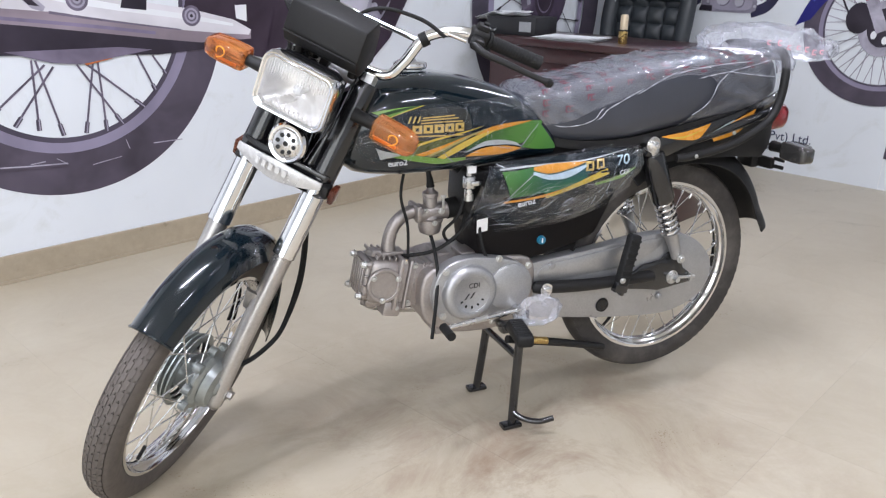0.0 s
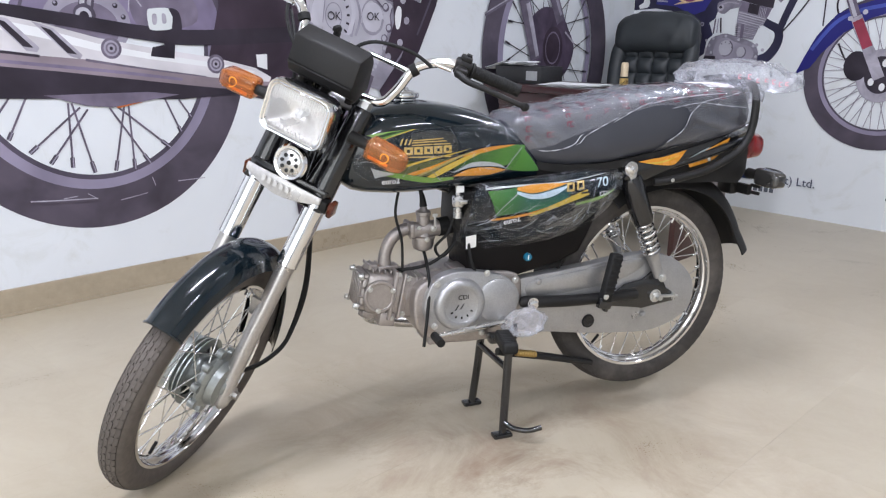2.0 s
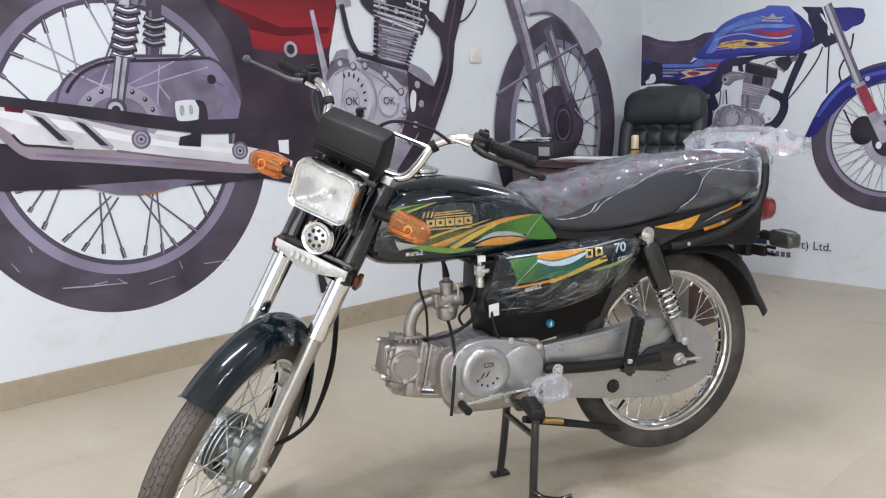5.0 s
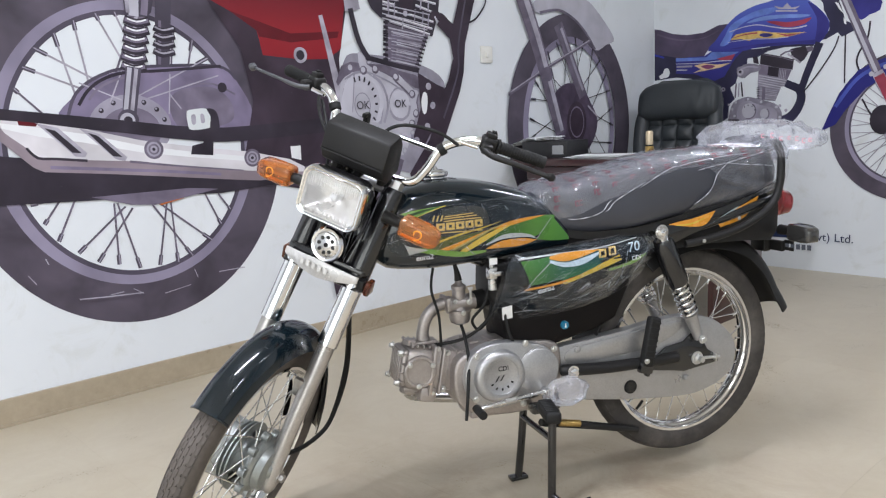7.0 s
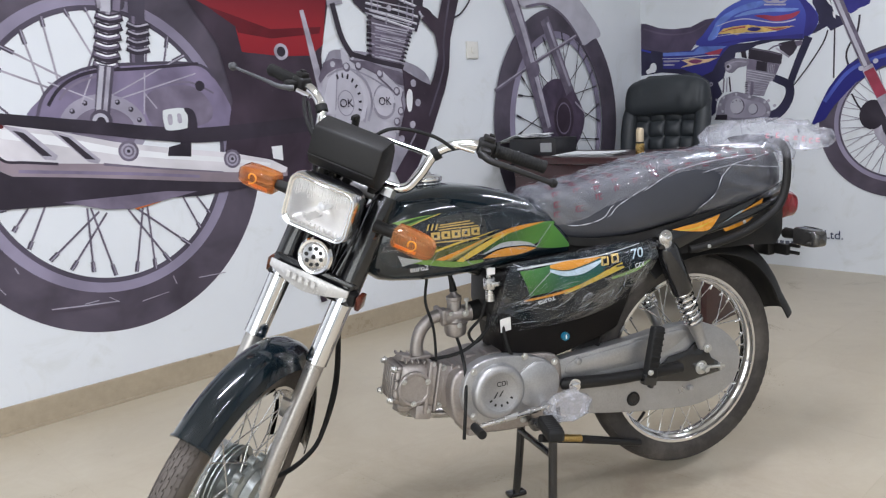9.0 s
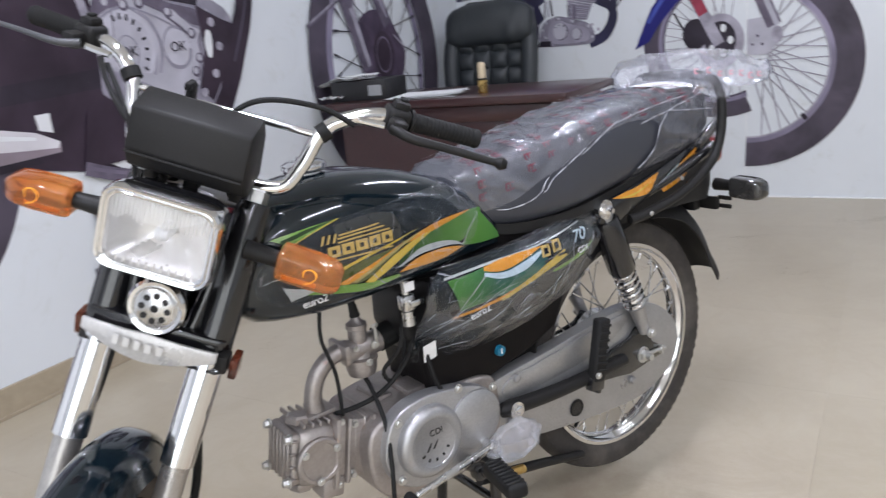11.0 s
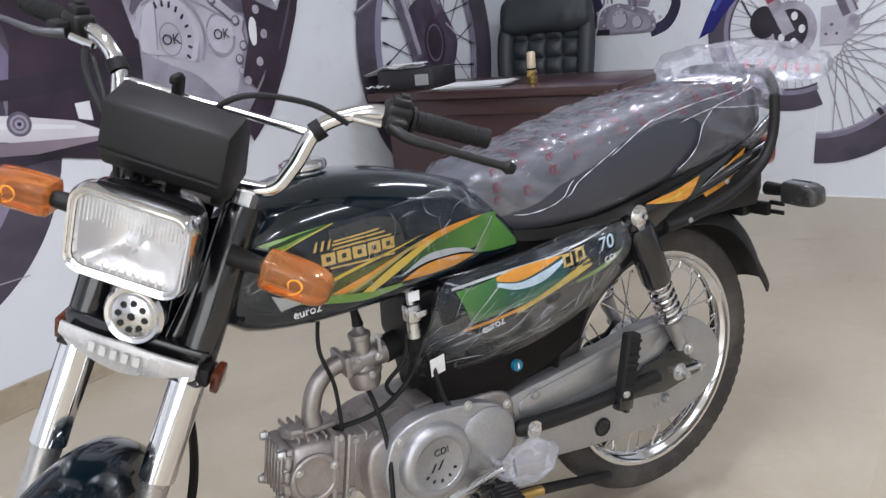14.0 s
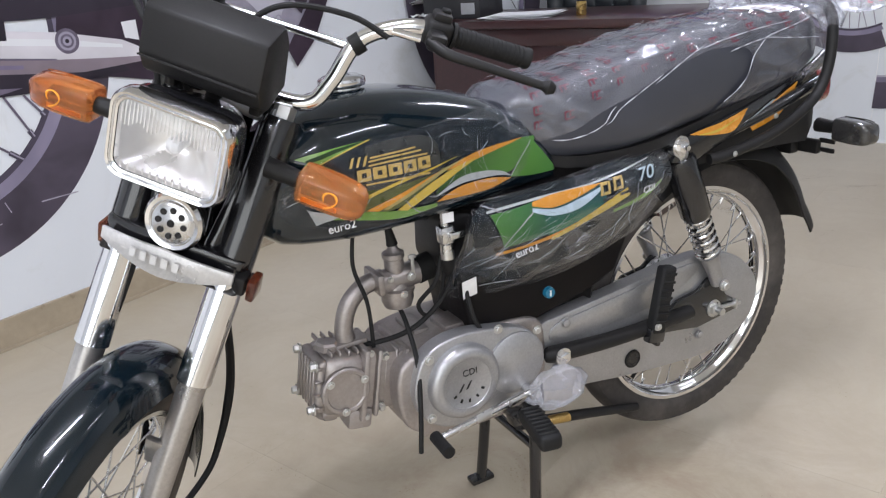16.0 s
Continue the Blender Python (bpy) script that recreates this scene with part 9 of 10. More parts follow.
cover = bp("side_cover", sheet(fill_outline(SC, cover_pt, 0.0), 0.004), PAINT, "black side cover with a green and orange decal", smooth=60)
cdec = lambda n, u, l, m, o=0.0050: band(n, u, l, m, cover_pt, o, cover)
cdec("cover_decal", [(0.038, 0.692), (0.084, 0.695), (0.15, 0.703), (0.244, 0.705)], [(0.067, 0.627), (0.127, 0.634), (0.193, 0.644), (0.262, 0.67)], TEAL, 0.005)
cdec("cover_decal", [(0.122, 0.701), (0.178, 0.704), (0.25, 0.704)], [(0.149, 0.633), (0.203, 0.648), (0.265, 0.673)], DEEPTEAL, 0.0054)
cdec("cover_decal", [(0.033, 0.699), (0.129, 0.705), (0.246, 0.708), (0.38, 0.721)], [(0.032, 0.695), (0.128, 0.701), (0.244, 0.705), (0.378, 0.719)], PALEGREY, 0.0058)
cdec("cover_decal", [(0.065, 0.6335), (0.086, 0.6605), (0.118, 0.6885)], [(0.065, 0.6305), (0.086, 0.6575), (0.118, 0.6855)], PALEGREY, 0.006)
cdec("cover_decal", [(0.114, 0.699), (0.151, 0.704), (0.196, 0.705), (0.256, 0.704)], [(0.112, 0.693), (0.15, 0.684), (0.196, 0.69), (0.256, 0.704)], ORANGE, 0.0062)
cdec("cover_decal", [(0.112, 0.69), (0.156, 0.681), (0.202, 0.688), (0.254, 0.699)], [(0.111, 0.684), (0.15, 0.67), (0.203, 0.672), (0.252, 0.694)], SKYINK, 0.0064)
cdec("cover_decal", [(0.054, 0.619), (0.128, 0.629), (0.193, 0.644), (0.249, 0.666)], [(0.055, 0.613), (0.132, 0.623), (0.199, 0.635), (0.257, 0.661)], ORANGE, 0.0064)
cdec("cover_decal", [(0.151, 0.627), (0.249, 0.666), (0.309, 0.685)], [(0.157, 0.622), (0.261, 0.655), (0.316, 0.671)], YELLOW, 0.0066)
cdec("cover_decal", [(0.278, 0.651), (0.344, 0.664), (0.396, 0.681)], [(0.282, 0.645), (0.351, 0.656), (0.396, 0.677)], LIME, 0.0066)
cdec("cover_decal", [(0.252, 0.6765), (0.316, 0.6805)], [(0.252, 0.6715), (0.316, 0.6755)], BLACKINK, 0.007)
for x0 in (0.247, 0.277):
    for a0, a1, b0, b1 in ((0, 0.006, 0, 0.021), (0.006, 0.017, 0, 0.005), (0.006, 0.017, 0.016, 0.021), (0.017, 0.022, 0, 0.021)):
        zz = 0.683 + 0.10 * (x0 - 0.247)
        cdec("model_mark", [(x0 + a0 + 0.003, zz + b1), (x0 + (a0 + a1) / 2 + 0.003, zz + b1), (x0 + a1 + 0.003, zz + b1)], [(x0 + a0, zz + b0), (x0 + (a0 + a1) / 2, zz + b0), (x0 + a1, zz + b0)], GOLD, 0.0074)
LEFT = pose(0, 0, 0, 90, 0, 0)  # words that face the bike's left side


def left_words(text, size, x, y, z, mat, name, parent, slant=0.0, tilt=0.0):
    return lettering(text, size, Matrix.Translation((x, y, z)) @ LEFT @ pose(0, 0, 0, tilt, 0, slant), mat, name, parent)


left_words("70", 0.036, 0.356, cover_y(0.356, 0.70) - 0.0105, 0.700, SKYINK, "cover_words", cover, 6)
left_words("CDI", 0.016, 0.362, cover_y(0.362, 0.671) - 0.0085, 0.671, WHITEINK, "cover_words", cover, 8)
left_words("euro2", 0.019, 0.108, cover_y(0.108, 0.614) - 0.0075, 0.614, WHITEINK, "cover_words", cover, 8, -18)
left_words("euro2", 0.018, -0.204, tank_side(-0.204, 0.727).y - 0.004, 0.726, WHITEINK, "tank_words", tank, 2, 0)


def loose_skin(pts, where, off, seed, amp=0.006):
    grid = fill_outline(pts, where, off, 30)
    for row in grid:
        for p in row:
            p += Vector((0.3, -1, 0.3)) * amp * (0.35 + noise.noise(p * 24 + Vector((seed, 0, 0))) + 0.5 * noise.noise(p * 60))
    return sheet(grid, 0.0004)


def skin_starts(pts, n, seed, slants, longest):
    """Places for creases inside an outline, with their run along and up."""
    r, got = random.Random(seed), []
    xs, zs = [p[0] for p in pts], [p[1] for p in pts]
    while len(got) < n:
        x, z = r.uniform(min(xs), max(xs)), r.uniform(min(zs), max(zs))
        long, a = longest * r.uniform(0.2, 1.0) ** 1.5, radians(r.uniform(*r.choice(slants)))
        dx, dz = long * math.cos(a), long * math.sin(a)
        if all(sum((q[1] > h) != (p[1] > h) and w < (p[0] - q[0]) * (h - q[1]) / (p[1] - q[1]) + q[0] for p, q in zip(pts, pts[1:] + pts[:1])) % 2 for w, h in ((x, z), (x + dx, z + dz))):
            got.append((x, z, dx, dz))
    return got


def lifted(where, off, seed, amp):
    def spot(x, z):
        p = where(x, z, off)
        return p + Vector((0.3, -1, 0.3)) * amp * (0.35 + noise.noise(p * 24 + Vector((seed, 0, 0))) + 0.5 * noise.noise(p * 60)) + Vector((0, -0.0008, 0))
    return spot


WRAPSC = [(-0.004, 0.698), (0.10, 0.718), (0.30, 0.731), (0.40, 0.732), (0.424, 0.706), (0.408, 0.664), (0.350, 0.600), (0.25, 0.560), (0.10, 0.538), (-0.004, 0.532), (-0.022, 0.600)]
w1 = bp("cover_wrap", loose_skin(WRAPSC, cover_pt, 0.009, 3, 0.008), WRAP, "loose clear wrap on the side cover", None, cover, 80)
w1.visible_shadow = False
crease_glints("cover_creases", lifted(cover_pt, 0.009, 3, 0.008), skin_starts(WRAPSC, 52, 5, ((15, 60), (15, 60), (-20, 20), (60, 110)), 0.085), 6, 0.00030, w1, "fine pale strips put in for glints on the wrap's creases")
TW = [(-0.275, 0.790), (-0.18, 0.840), (0.0, 0.852), (0.10, 0.850), (0.135, 0.80), (0.10, 0.738), (-0.05, 0.722), (-0.2, 0.722), (-0.28, 0.740)]
w2 = bp("tank_wrap", loose_skin(TW, tank_side, 0.005, 8, 0.0022), WRAP, "clear film on the tank", None, tank, 80)
w2.visible_shadow = False
crease_glints("tank_creases", lifted(tank_side, 0.005, 8, 0.0022), skin_starts(TW, 26, 15, ((20, 60), (-10, 20), (95, 130)), 0.060), 16, 0.00030, w2, "fine pale strips put in for glints on the film's creases")
neck = []
for i in range(26):
    x = 0.050 + 0.078 * i / 25
    row = []
    for j in range(34):
        a = math.pi * (-0.05 + 1.1 * j / 33)
        half = np.interp(x, [0.055, 0.10, 0.15, 0.18], [0.103, 0.090, 0.088, 0.108]) + 0.004
        top = np.interp(x, [0.055, 0.10, 0.15, 0.18], [0.868, 0.846, 0.850, 0.872]) + 0.004
        q = Vector((x, -half * math.copysign(abs(math.cos(a)) ** 0.7, math.cos(a)), 0.77 + (top - 0.77) * math.copysign(abs(math.sin(a)) ** 0.6, math.sin(a))))
        q += Vector((0, -math.cos(a), math.sin(a))) * 0.006 * noise.noise(Vector((q.x * 10, q.y * 50, q.z * 50)))
        row.append(q)
    neck.append(row)
bp("neck_wrap", sheet(neck, 0.0004), WRAP, "gathered clear wrap between tank and seat", None, tank, 80).visible_shadow = False
bp("wrap_label", box((0, 0, 0), (0.028, 0.001, 0.036), 0.0, 1, pose(0.018, cover_y(0.02, 0.556) - 0.024, 0.556, 14, -8, 0)), WHITEINK, "small white price label", None, cover)

# Black boxes under the side cover.
under = bp("frame_cover", moved(slab([(0.0, 0.60), (0.36, 0.62), (0.39, 0.60), (0.34, 0.50), (0.27, 0.475), (0.05, 0.430), (0.02, 0.46)], 0.148, 0.012, 3), Matrix.Translation((0, -0.074, 0))), FRAMEBLK, "black tool box panel below the side cover")
bp("panel_lock", join(lathe([(0, -0.006), (0.010, -0.006), (0.011, 0.0), (0.011, 0.006)], 20, Matrix.Translation((0.181, -0.076, 0.502)))), BLUEKEY, "blue capped lock", None, under)
bp("lock_pin", box((0.181, -0.0825, 0.502), (0.003, 0.002, 0.011), 0.0), WHITEINK, "", None, under)
for x, z in ((0.055, 0.450), (0.075, 0.575)):
    bp("frame_bolt", bolt((x, -0.075, z), r=0.007), ZINC, "", None, under)

bp("air_cleaner", moved(slab([(-0.015, 0.685), (0.10, 0.69), (0.12, 0.60), (0.10, 0.45), (0.045, 0.44), (0.02, 0.52), (-0.02, 0.60)], 0.11, 0.014, 3), Matrix.Translation((0, -0.06, 0))), BLACKPL, "black air cleaner box")

# Rear suspension.
for s in (-1, 1):
    top, low = Vector((0.452, s * 0.102, 0.727)), Vector((0.589, s * 0.094, 0.415))
    ax = (low - top).normalized()
    at = lambda d: top + ax * d
    shock = bp("shock_absorber", tube([at(0.025), at(0.035), at(0.155), at(0.165)], [0.026, 0.030, 0.030, 0.026], 22, 1), BLACKGL, "black and chrome rear shock absorber")
    bp("spring", coil(at(0.15), at(0.262), 0.0225, 0.0042, 6.5), CHROME, "chromed coil spring", None, shock)
    bp("damper_rod", rod(at(0.15), at(0.265), 0.014, 14), SATIN, "", None, shock)
    bp("damper_foot", tube([at(0.258), at(0.268), at(0.31), low], [0.026, 0.019, 0.015, 0.014], 16, 1), SILVER, "", None, shock)
    bp("upper_eye", join(rod(top + Vector((0, -0.016, 0)), top + Vector((0, 0.016, 0)), 0.020, 20), rod(at(0.0), at(0.03), 0.020, 16)), SATIN, "", None, shock)
    bp("upper_nut", join(bolt(top + Vector((0, s * 0.016, 0)), (0, s, 0), 0.011, 0.010), rod(top + Vector((0, s * 0.024, 0)), top + Vector((0, s * 0.034, 0)), 0.005, 10)), CHROME, "domed chrome nut", None, shock)
    bp("lower_nut", bolt(low + Vector((0, s * 0.016, 0)), (0, s, 0), 0.009, 0.010), ZINC, "", None, shock)
    arm = bp("swing_arm", join(tube([(0.135, s * 0.055, 0.385), (0.35, s * 0.058, 0.372), (0.50, s * 0.062, 0.365), (0.60, s * 0.074, 0.360)], 0.017, 12), moved(slab([(0.43, 0.360), (0.488, 0.400), (0.545, 0.408), (0.572, 0.428), (0.606, 0.412), (0.625, 0.376), (0.655, 0.356), (0.662, 0.335), (0.615, 0.330), (0.547, 0.322), (0.506, 0.330), (0.44, 0.340)], 0.009, 0.003), Matrix.Translation((0, s * 0.082 - 0.0045, 0)))), BLACKGL, "black swing arm")
    bp("axle_nut", join(bolt(REAR + Vector((0, s * 0.086, -0.006)), (0, s, 0), 0.014, 0.012), rod(REAR + Vector((0, s * 0.09, -0.006)), REAR + Vector((0, s * 0.112, -0.006)), 0.0075, 12)), ZINC, "", None, arm)
    bp("chain_adjuster", join(rod((0.590, s * 0.090, 0.355), (0.662, s * 0.090, 0.349), 0.0048, 10), box((0.648, s * 0.088, 0.350), (0.006, 0.016, 0.022), 0.002)), ZINC, "", None, arm)
    peg = bp("passenger_foot_bar", tube([(0.168, s * 0.088, 0.384), (0.180, s * 0.090, 0.383), (0.30, s * 0.094, 0.374), (0.42, s * 0.094, 0.371), (0.52, s * 0.088, 0.368)], [0.012, 0.0165, 0.0155, 0.0150, 0.0145], 14), BLACKPL, "black passenger footrest bar")
    bp("bar_bolt", bolt((0.189, s * 0.104, 0.381), (0, s, 0), 0.0125, 0.010), CHROME, "chrome pivot bolt", None, peg)
    fm = Matrix.Translation((0.404, s * 0.112, 0.366)) @ pose(0, 0, 0, 0, 12, 0)
    bp("folded_footrest", moved(box((0, 0, 0.068), (0.034, 0.024, 0.136), 0.006, 3), fm), RUBBER, "folded black rubber footrest", None, peg)
    for k in range(7):
        bp("footrest_rib", moved(box((0, s * 0.013, 0.026 + 0.016 * k), (0.031, 0.003, 0.006), 0.001, 1), fm), RUBBER, "", None, peg)
    bp("footrest_hinge", moved(join(box((0, 0, -0.004), (0.040, 0.020, 0.030), 0.004), box((0.008, 0.0, -0.016), (0.012, 0.016, 0.022), 0.003)), fm), BLACKGL, "", None, peg)
    bp("footrest_pin", bolt((0.400, s * 0.124, 0.384), (0, s, 0), 0.006), ZINC, "", None, peg)

# Chain case.
CC = [(0.138, 0.425), (0.165, 0.443), (0.26, 0.452), (0.37, 0.463), (0.443, 0.472), (0.525, 0.479), (0.60, 0.474), (0.665, 0.448), (0.715, 0.400), (0.730, 0.353), (0.718, 0.308), (0.690, 0.280), (0.64, 0.258), (0.576, 0.247), (0.48, 0.253), (0.37, 0.266), (0.269, 0.282), (0.17, 0.300), (0.138, 0.34)]
case = bp("chain_case", moved(slab(CC, 0.034, 0.007, 3, 4), Matrix.Translation((0, -0.076, 0))), SILVER, "silver painted chain case", smooth=50)
bp("case_raised_panel", moved(slab([(0.188, 0.400), (0.190, 0.432), (0.26, 0.442), (0.37, 0.453), (0.443, 0.462), (0.525, 0.468), (0.555, 0.460), (0.52, 0.430), (0.44, 0.405), (0.30, 0.394)], 0.0045, 0.002, 2, 4), Matrix.Translation((0, -0.079, 0))), SILVER, "", None, case)
bp("case_hole", lathe([(0.0, -0.0015), (0.0165, -0.0015), (0.0165, 0.004)], 24, Matrix.Translation((0.379, -0.0775, 0.301))), BLACKINK, "oval inspection hole", None, case)
bp("hole_rim", lathe([(0.0155, -0.002), (0.0185, -0.002), (0.0195, 0.001), (0.0155, 0.001)], 24, Matrix.Translation((0.379, -0.0775, 0.301)), True), RUBBER, "", None, case)
for x, z in ((0.215, 0.432), (0.195, 0.345), (0.56, 0.300)):
    bp("case_bolt", bolt((x, -0.078, z), (0, -1, 0), 0.008, 0.007, False), SILVER, "", None, case)

# ---- engine: a flat single with its head reaching forward
crank = bp("crankcase", moved(slab([(-0.125, 0.445), (-0.06, 0.470), (0.06, 0.475), (0.15, 0.462), (0.168, 0.41), (0.16, 0.33), (0.10, 0.292), (-0.02, 0.290), (-0.10, 0.315), (-0.13, 0.36)], 0.17, 0.014, 3, 3), Matrix.Translation((0, -0.082, 0))), ALLOY, "sand-cast alloy crankcase")
cov = bp("left_engine_cover", moved(slab([(-0.108, 0.412), (-0.086, 0.456), (-0.03, 0.476), (0.05, 0.468), (0.11, 0.450), (0.142, 0.415), (0.138, 0.362), (0.095, 0.325), (0.03, 0.310), (-0.045, 0.308), (-0.092, 0.335), (-0.110, 0.375)], 0.034, 0.010, 3, 4), Matrix.Translation((0, -0.101, 0.011))), SILVER, "silver left engine cover", smooth=55)
DC = Vector((-0.020, -0.101, 0.404))
bp("flywheel_boss", lathe([(0.068, 0.004), (0.068, -0.006), (0.065, -0.014), (0.058, -0.0195), (0.048, -0.0205), (0.0465, -0.0195), (0.0, -0.0195)], 48, Matrix.Translation(DC)), SILVER, "round flywheel cover", None, cov)
bp("boss_ring", lathe([(0.0455, -0.019), (0.0465, -0.0208), (0.045, -0.0208), (0.044, -0.019)], 48, Matrix.Translation(DC), True), SILVER, "", None, cov)
left_words("CDI", 0.017, DC.x + 0.004, DC.y - 0.0203, DC.z + 0.022, BLACKINK, "cover_words", cov)
for k, (x0, z0) in enumerate(((-0.020, -0.004), (-0.006, -0.002))):
    bp("cover_mark", moved(slab([(x0, z0 - 0.006), (x0 + 0.010, z0 + 0.008), (x0 + 0.013, z0 + 0.008), (x0 + 0.004, z0 - 0.006)], 0.0006), Matrix.Translation(DC + Vector((0, -0.0205, 0)))), BLACKINK, "", None, cov)
for k in range(5):
    a = radians(-150 + 30 * k)
    bp("cover_mark", moved(box((0, 0, 0), (0.0042, 0.0006, 0.0065), 0.0), Matrix.Translation(DC + Vector((0.031 * math.cos(a), -0.0201, 0.031 * math.sin(a)))) @ Matrix.Rotation(-(a + math.pi / 2), 4, "Y")), BLACKINK, "", None, cov)
bp("sprocket_swell", lathe([(0.060, 0.004), (0.058, -0.006), (0.050, -0.011), (0.0, -0.012)], 40, Matrix.Translation((0.088, -0.099, 0.402))), SILVER, "", None, cov)
for x, z in ((-0.085, 0.34), (-0.08, 0.45), (0.055, 0.466), (0.135, 0.44), (0.13, 0.335), (0.045, 0.308)):
    bp("cover_bolt", bolt((x, -0.101, z + 0.011), (0, -1, 0), 0.0065, 0.007), ZINC, "", None, cov)
for piece in (box((0.01, -0.02, 0.476), (0.06, 0.06, 0.014), 0.004), box((-0.05, 0.02, 0.470), (0.03, 0.08, 0.014), 0.004), rod((-0.10, -0.05, 0.452), (-0.10, 0.05, 0.452), 0.014, 12), box((0.0, 0.0, 0.288), (0.16, 0.10, 0.02), 0.006)):
    bp("case_rib", piece, ALLOY, "", None, crank)
bp("serial_plate", box((0.0, -0.075, 0.476), (0.045, 0.02, 0.004), 0.001), SILVER, "", None, crank)

TILT = pose(-0.108, 0.0, 0.412, 0, 11, 0) @ Matrix.Scale(0.95, 4)  # the cylinder's foot; it leans up a little to the front


def cyl_m(bm):
    return moved(bm, TILT)


barrel = bp("cylinder", cyl_m(join(box((-0.03, 0, 0), (0.085, 0.098, 0.112), 0.010, 2), box((0.002, 0, 0), (0.012, 0.124, 0.126), 0.005, 2))), ALLOY, "cast alloy cylinder")
for k in range(3):
    bp("cooling_fin", cyl_m(box((-0.014 - 0.019 * k, 0.0, 0.0), (0.0040, 0.100, 0.116), 0.0018, 1)), ALLOY, "", None, barrel)
head = bp("cylinder_head", cyl_m(join(box((-0.110, 0, 0.0), (0.085, 0.115, 0.118), 0.028, 4), box((-0.076, 0, 0), (0.012, 0.130, 0.136), 0.005, 2), box((-0.150, 0, 0.0), (0.024, 0.094, 0.10), 0.011, 3))), ALLOY, "cast alloy cylinder head")
for k in range(6):
    bp("cap_rib", cyl_m(box((-0.163, -0.036 + 0.0145 * k, 0.0), (0.006, 0.0055, 0.084), 0.0018, 1)), ALLOY, "", None, head)
for k in range(4):
    bp("head_fin", cyl_m(box((-0.138 + 0.016 * k, 0.0, 0.061), (0.004, 0.10, 0.010), 0.0016, 1)), ALLOY, "", None, head)
    bp("head_fin", cyl_m(box((-0.156, -0.044, 0.036 - 0.024 * k), (0.016, 0.010, 0.005), 0.0016, 1)), ALLOY, "", None, head)
bp("cam_cover", cyl_m(lathe([(0.044, 0.004), (0.044, -0.004), (0.041, -0.007), (0.036, -0.007), (0.034, -0.004), (0.0, -0.004)], 36, Matrix.Translation((-0.112, -0.058, -0.004)))), ALLOY, "round cam cover", None, head)
for a in (35, 150, 270):
    bp("cam_bolt", cyl_m(bolt((-0.112 + 0.037 * math.cos(radians(a)), -0.066, -0.004 + 0.037 * math.sin(radians(a))), (0, -1, 0), 0.0055, 0.006)), ZINC, "", None, head)
for y, z in ((-0.042, 0.040), (-0.042, -0.040), (0.042, 0.040), (0.042, -0.040)):
    bp("head_nut", cyl_m(bolt((-0.162, y, z), (-1, 0, 0), 0.0075, 0.012)), ZINC, "", None, head)
    bp("head_nut", cyl_m(bolt((-0.070, y * 1.4, z * 1.5), (0, -1 if y < 0 else 1, 0), 0.005, 0.006)), ZINC, "", None, head)
bp("tappet_cap", cyl_m(lathe([(0.022, 0.0), (0.022, 0.010), (0.018, 0.014), (0.0, 0.014)], 6, Matrix.Translation((-0.135, -0.012, 0.058)) @ pose(0, 0, 0, 90, 0, 0))), ALLOY, "hexagonal tappet cap", None, head)
bp("tappet_cap", cyl_m(lathe([(0.022, 0.0), (0.022, 0.010), (0.018, 0.014), (0.0, 0.014)], 6, Matrix.Translation((-0.125, -0.012, -0.060)) @ pose(0, 0, 0, -90, 0, 0))), ALLOY, "", None, head)
bp("exhaust_port", cyl_m(box((-0.078, -0.030, -0.066), (0.046, 0.052, 0.040), 0.008, 2)), ALLOY, "square cast exhaust port", None, head)
bp("head_flange", cyl_m(join(box((-0.050, 0, 0.0), (0.010, 0.118, 0.128), 0.006, 2), box((-0.118, -0.0, -0.060), (0.050, 0.070, 0.014), 0.005, 2))), ALLOY, "", None, head)
for z in (-0.048, 0.050):
    bp("cylinder_stud", cyl_m(bolt((-0.040, -0.052, z), (0, -1, 0), 0.006, 0.010)), ZINC, "", None, barrel)
bp("exhaust_pipe", tube([(-0.205, 0.030, 0.362), (-0.214, 0.075, 0.345), (-0.18, 0.120, 0.305), (-0.08, 0.142, 0.275), (0.0, 0.145, 0.264), (0.14, 0.135, 0.258), (0.30, 0.14, 0.262)], 0.0145, 14), SATIN, "grey exhaust pipe passing under the engine")
bp("exhaust_flange", box((-0.205, 0.025, 0.358), (0.06, 0.05, 0.014), 0.004), ALLOY)

# Carburettor and its pipes.
intake = bp("intake_pipe", tube([(-0.186, -0.008, 0.492), (-0.186, -0.008, 0.520), (-0.172, -0.008, 0.556), (-0.142, -0.008, 0.580), (-0.108, -0.008, 0.585)], [0.018, 0.0155, 0.0155, 0.0155, 0.017], 16, 6), ALLOY, "curved cast intake pipe")
for piece in (box((-0.186, -0.008, 0.492), (0.064, 0.040, 0.010), 0.004), box((-0.122, -0.008, 0.584), (0.012, 0.064, 0.036), 0.004, 2)):
    bp("intake_flange", piece, ALLOY, "", None, intake)
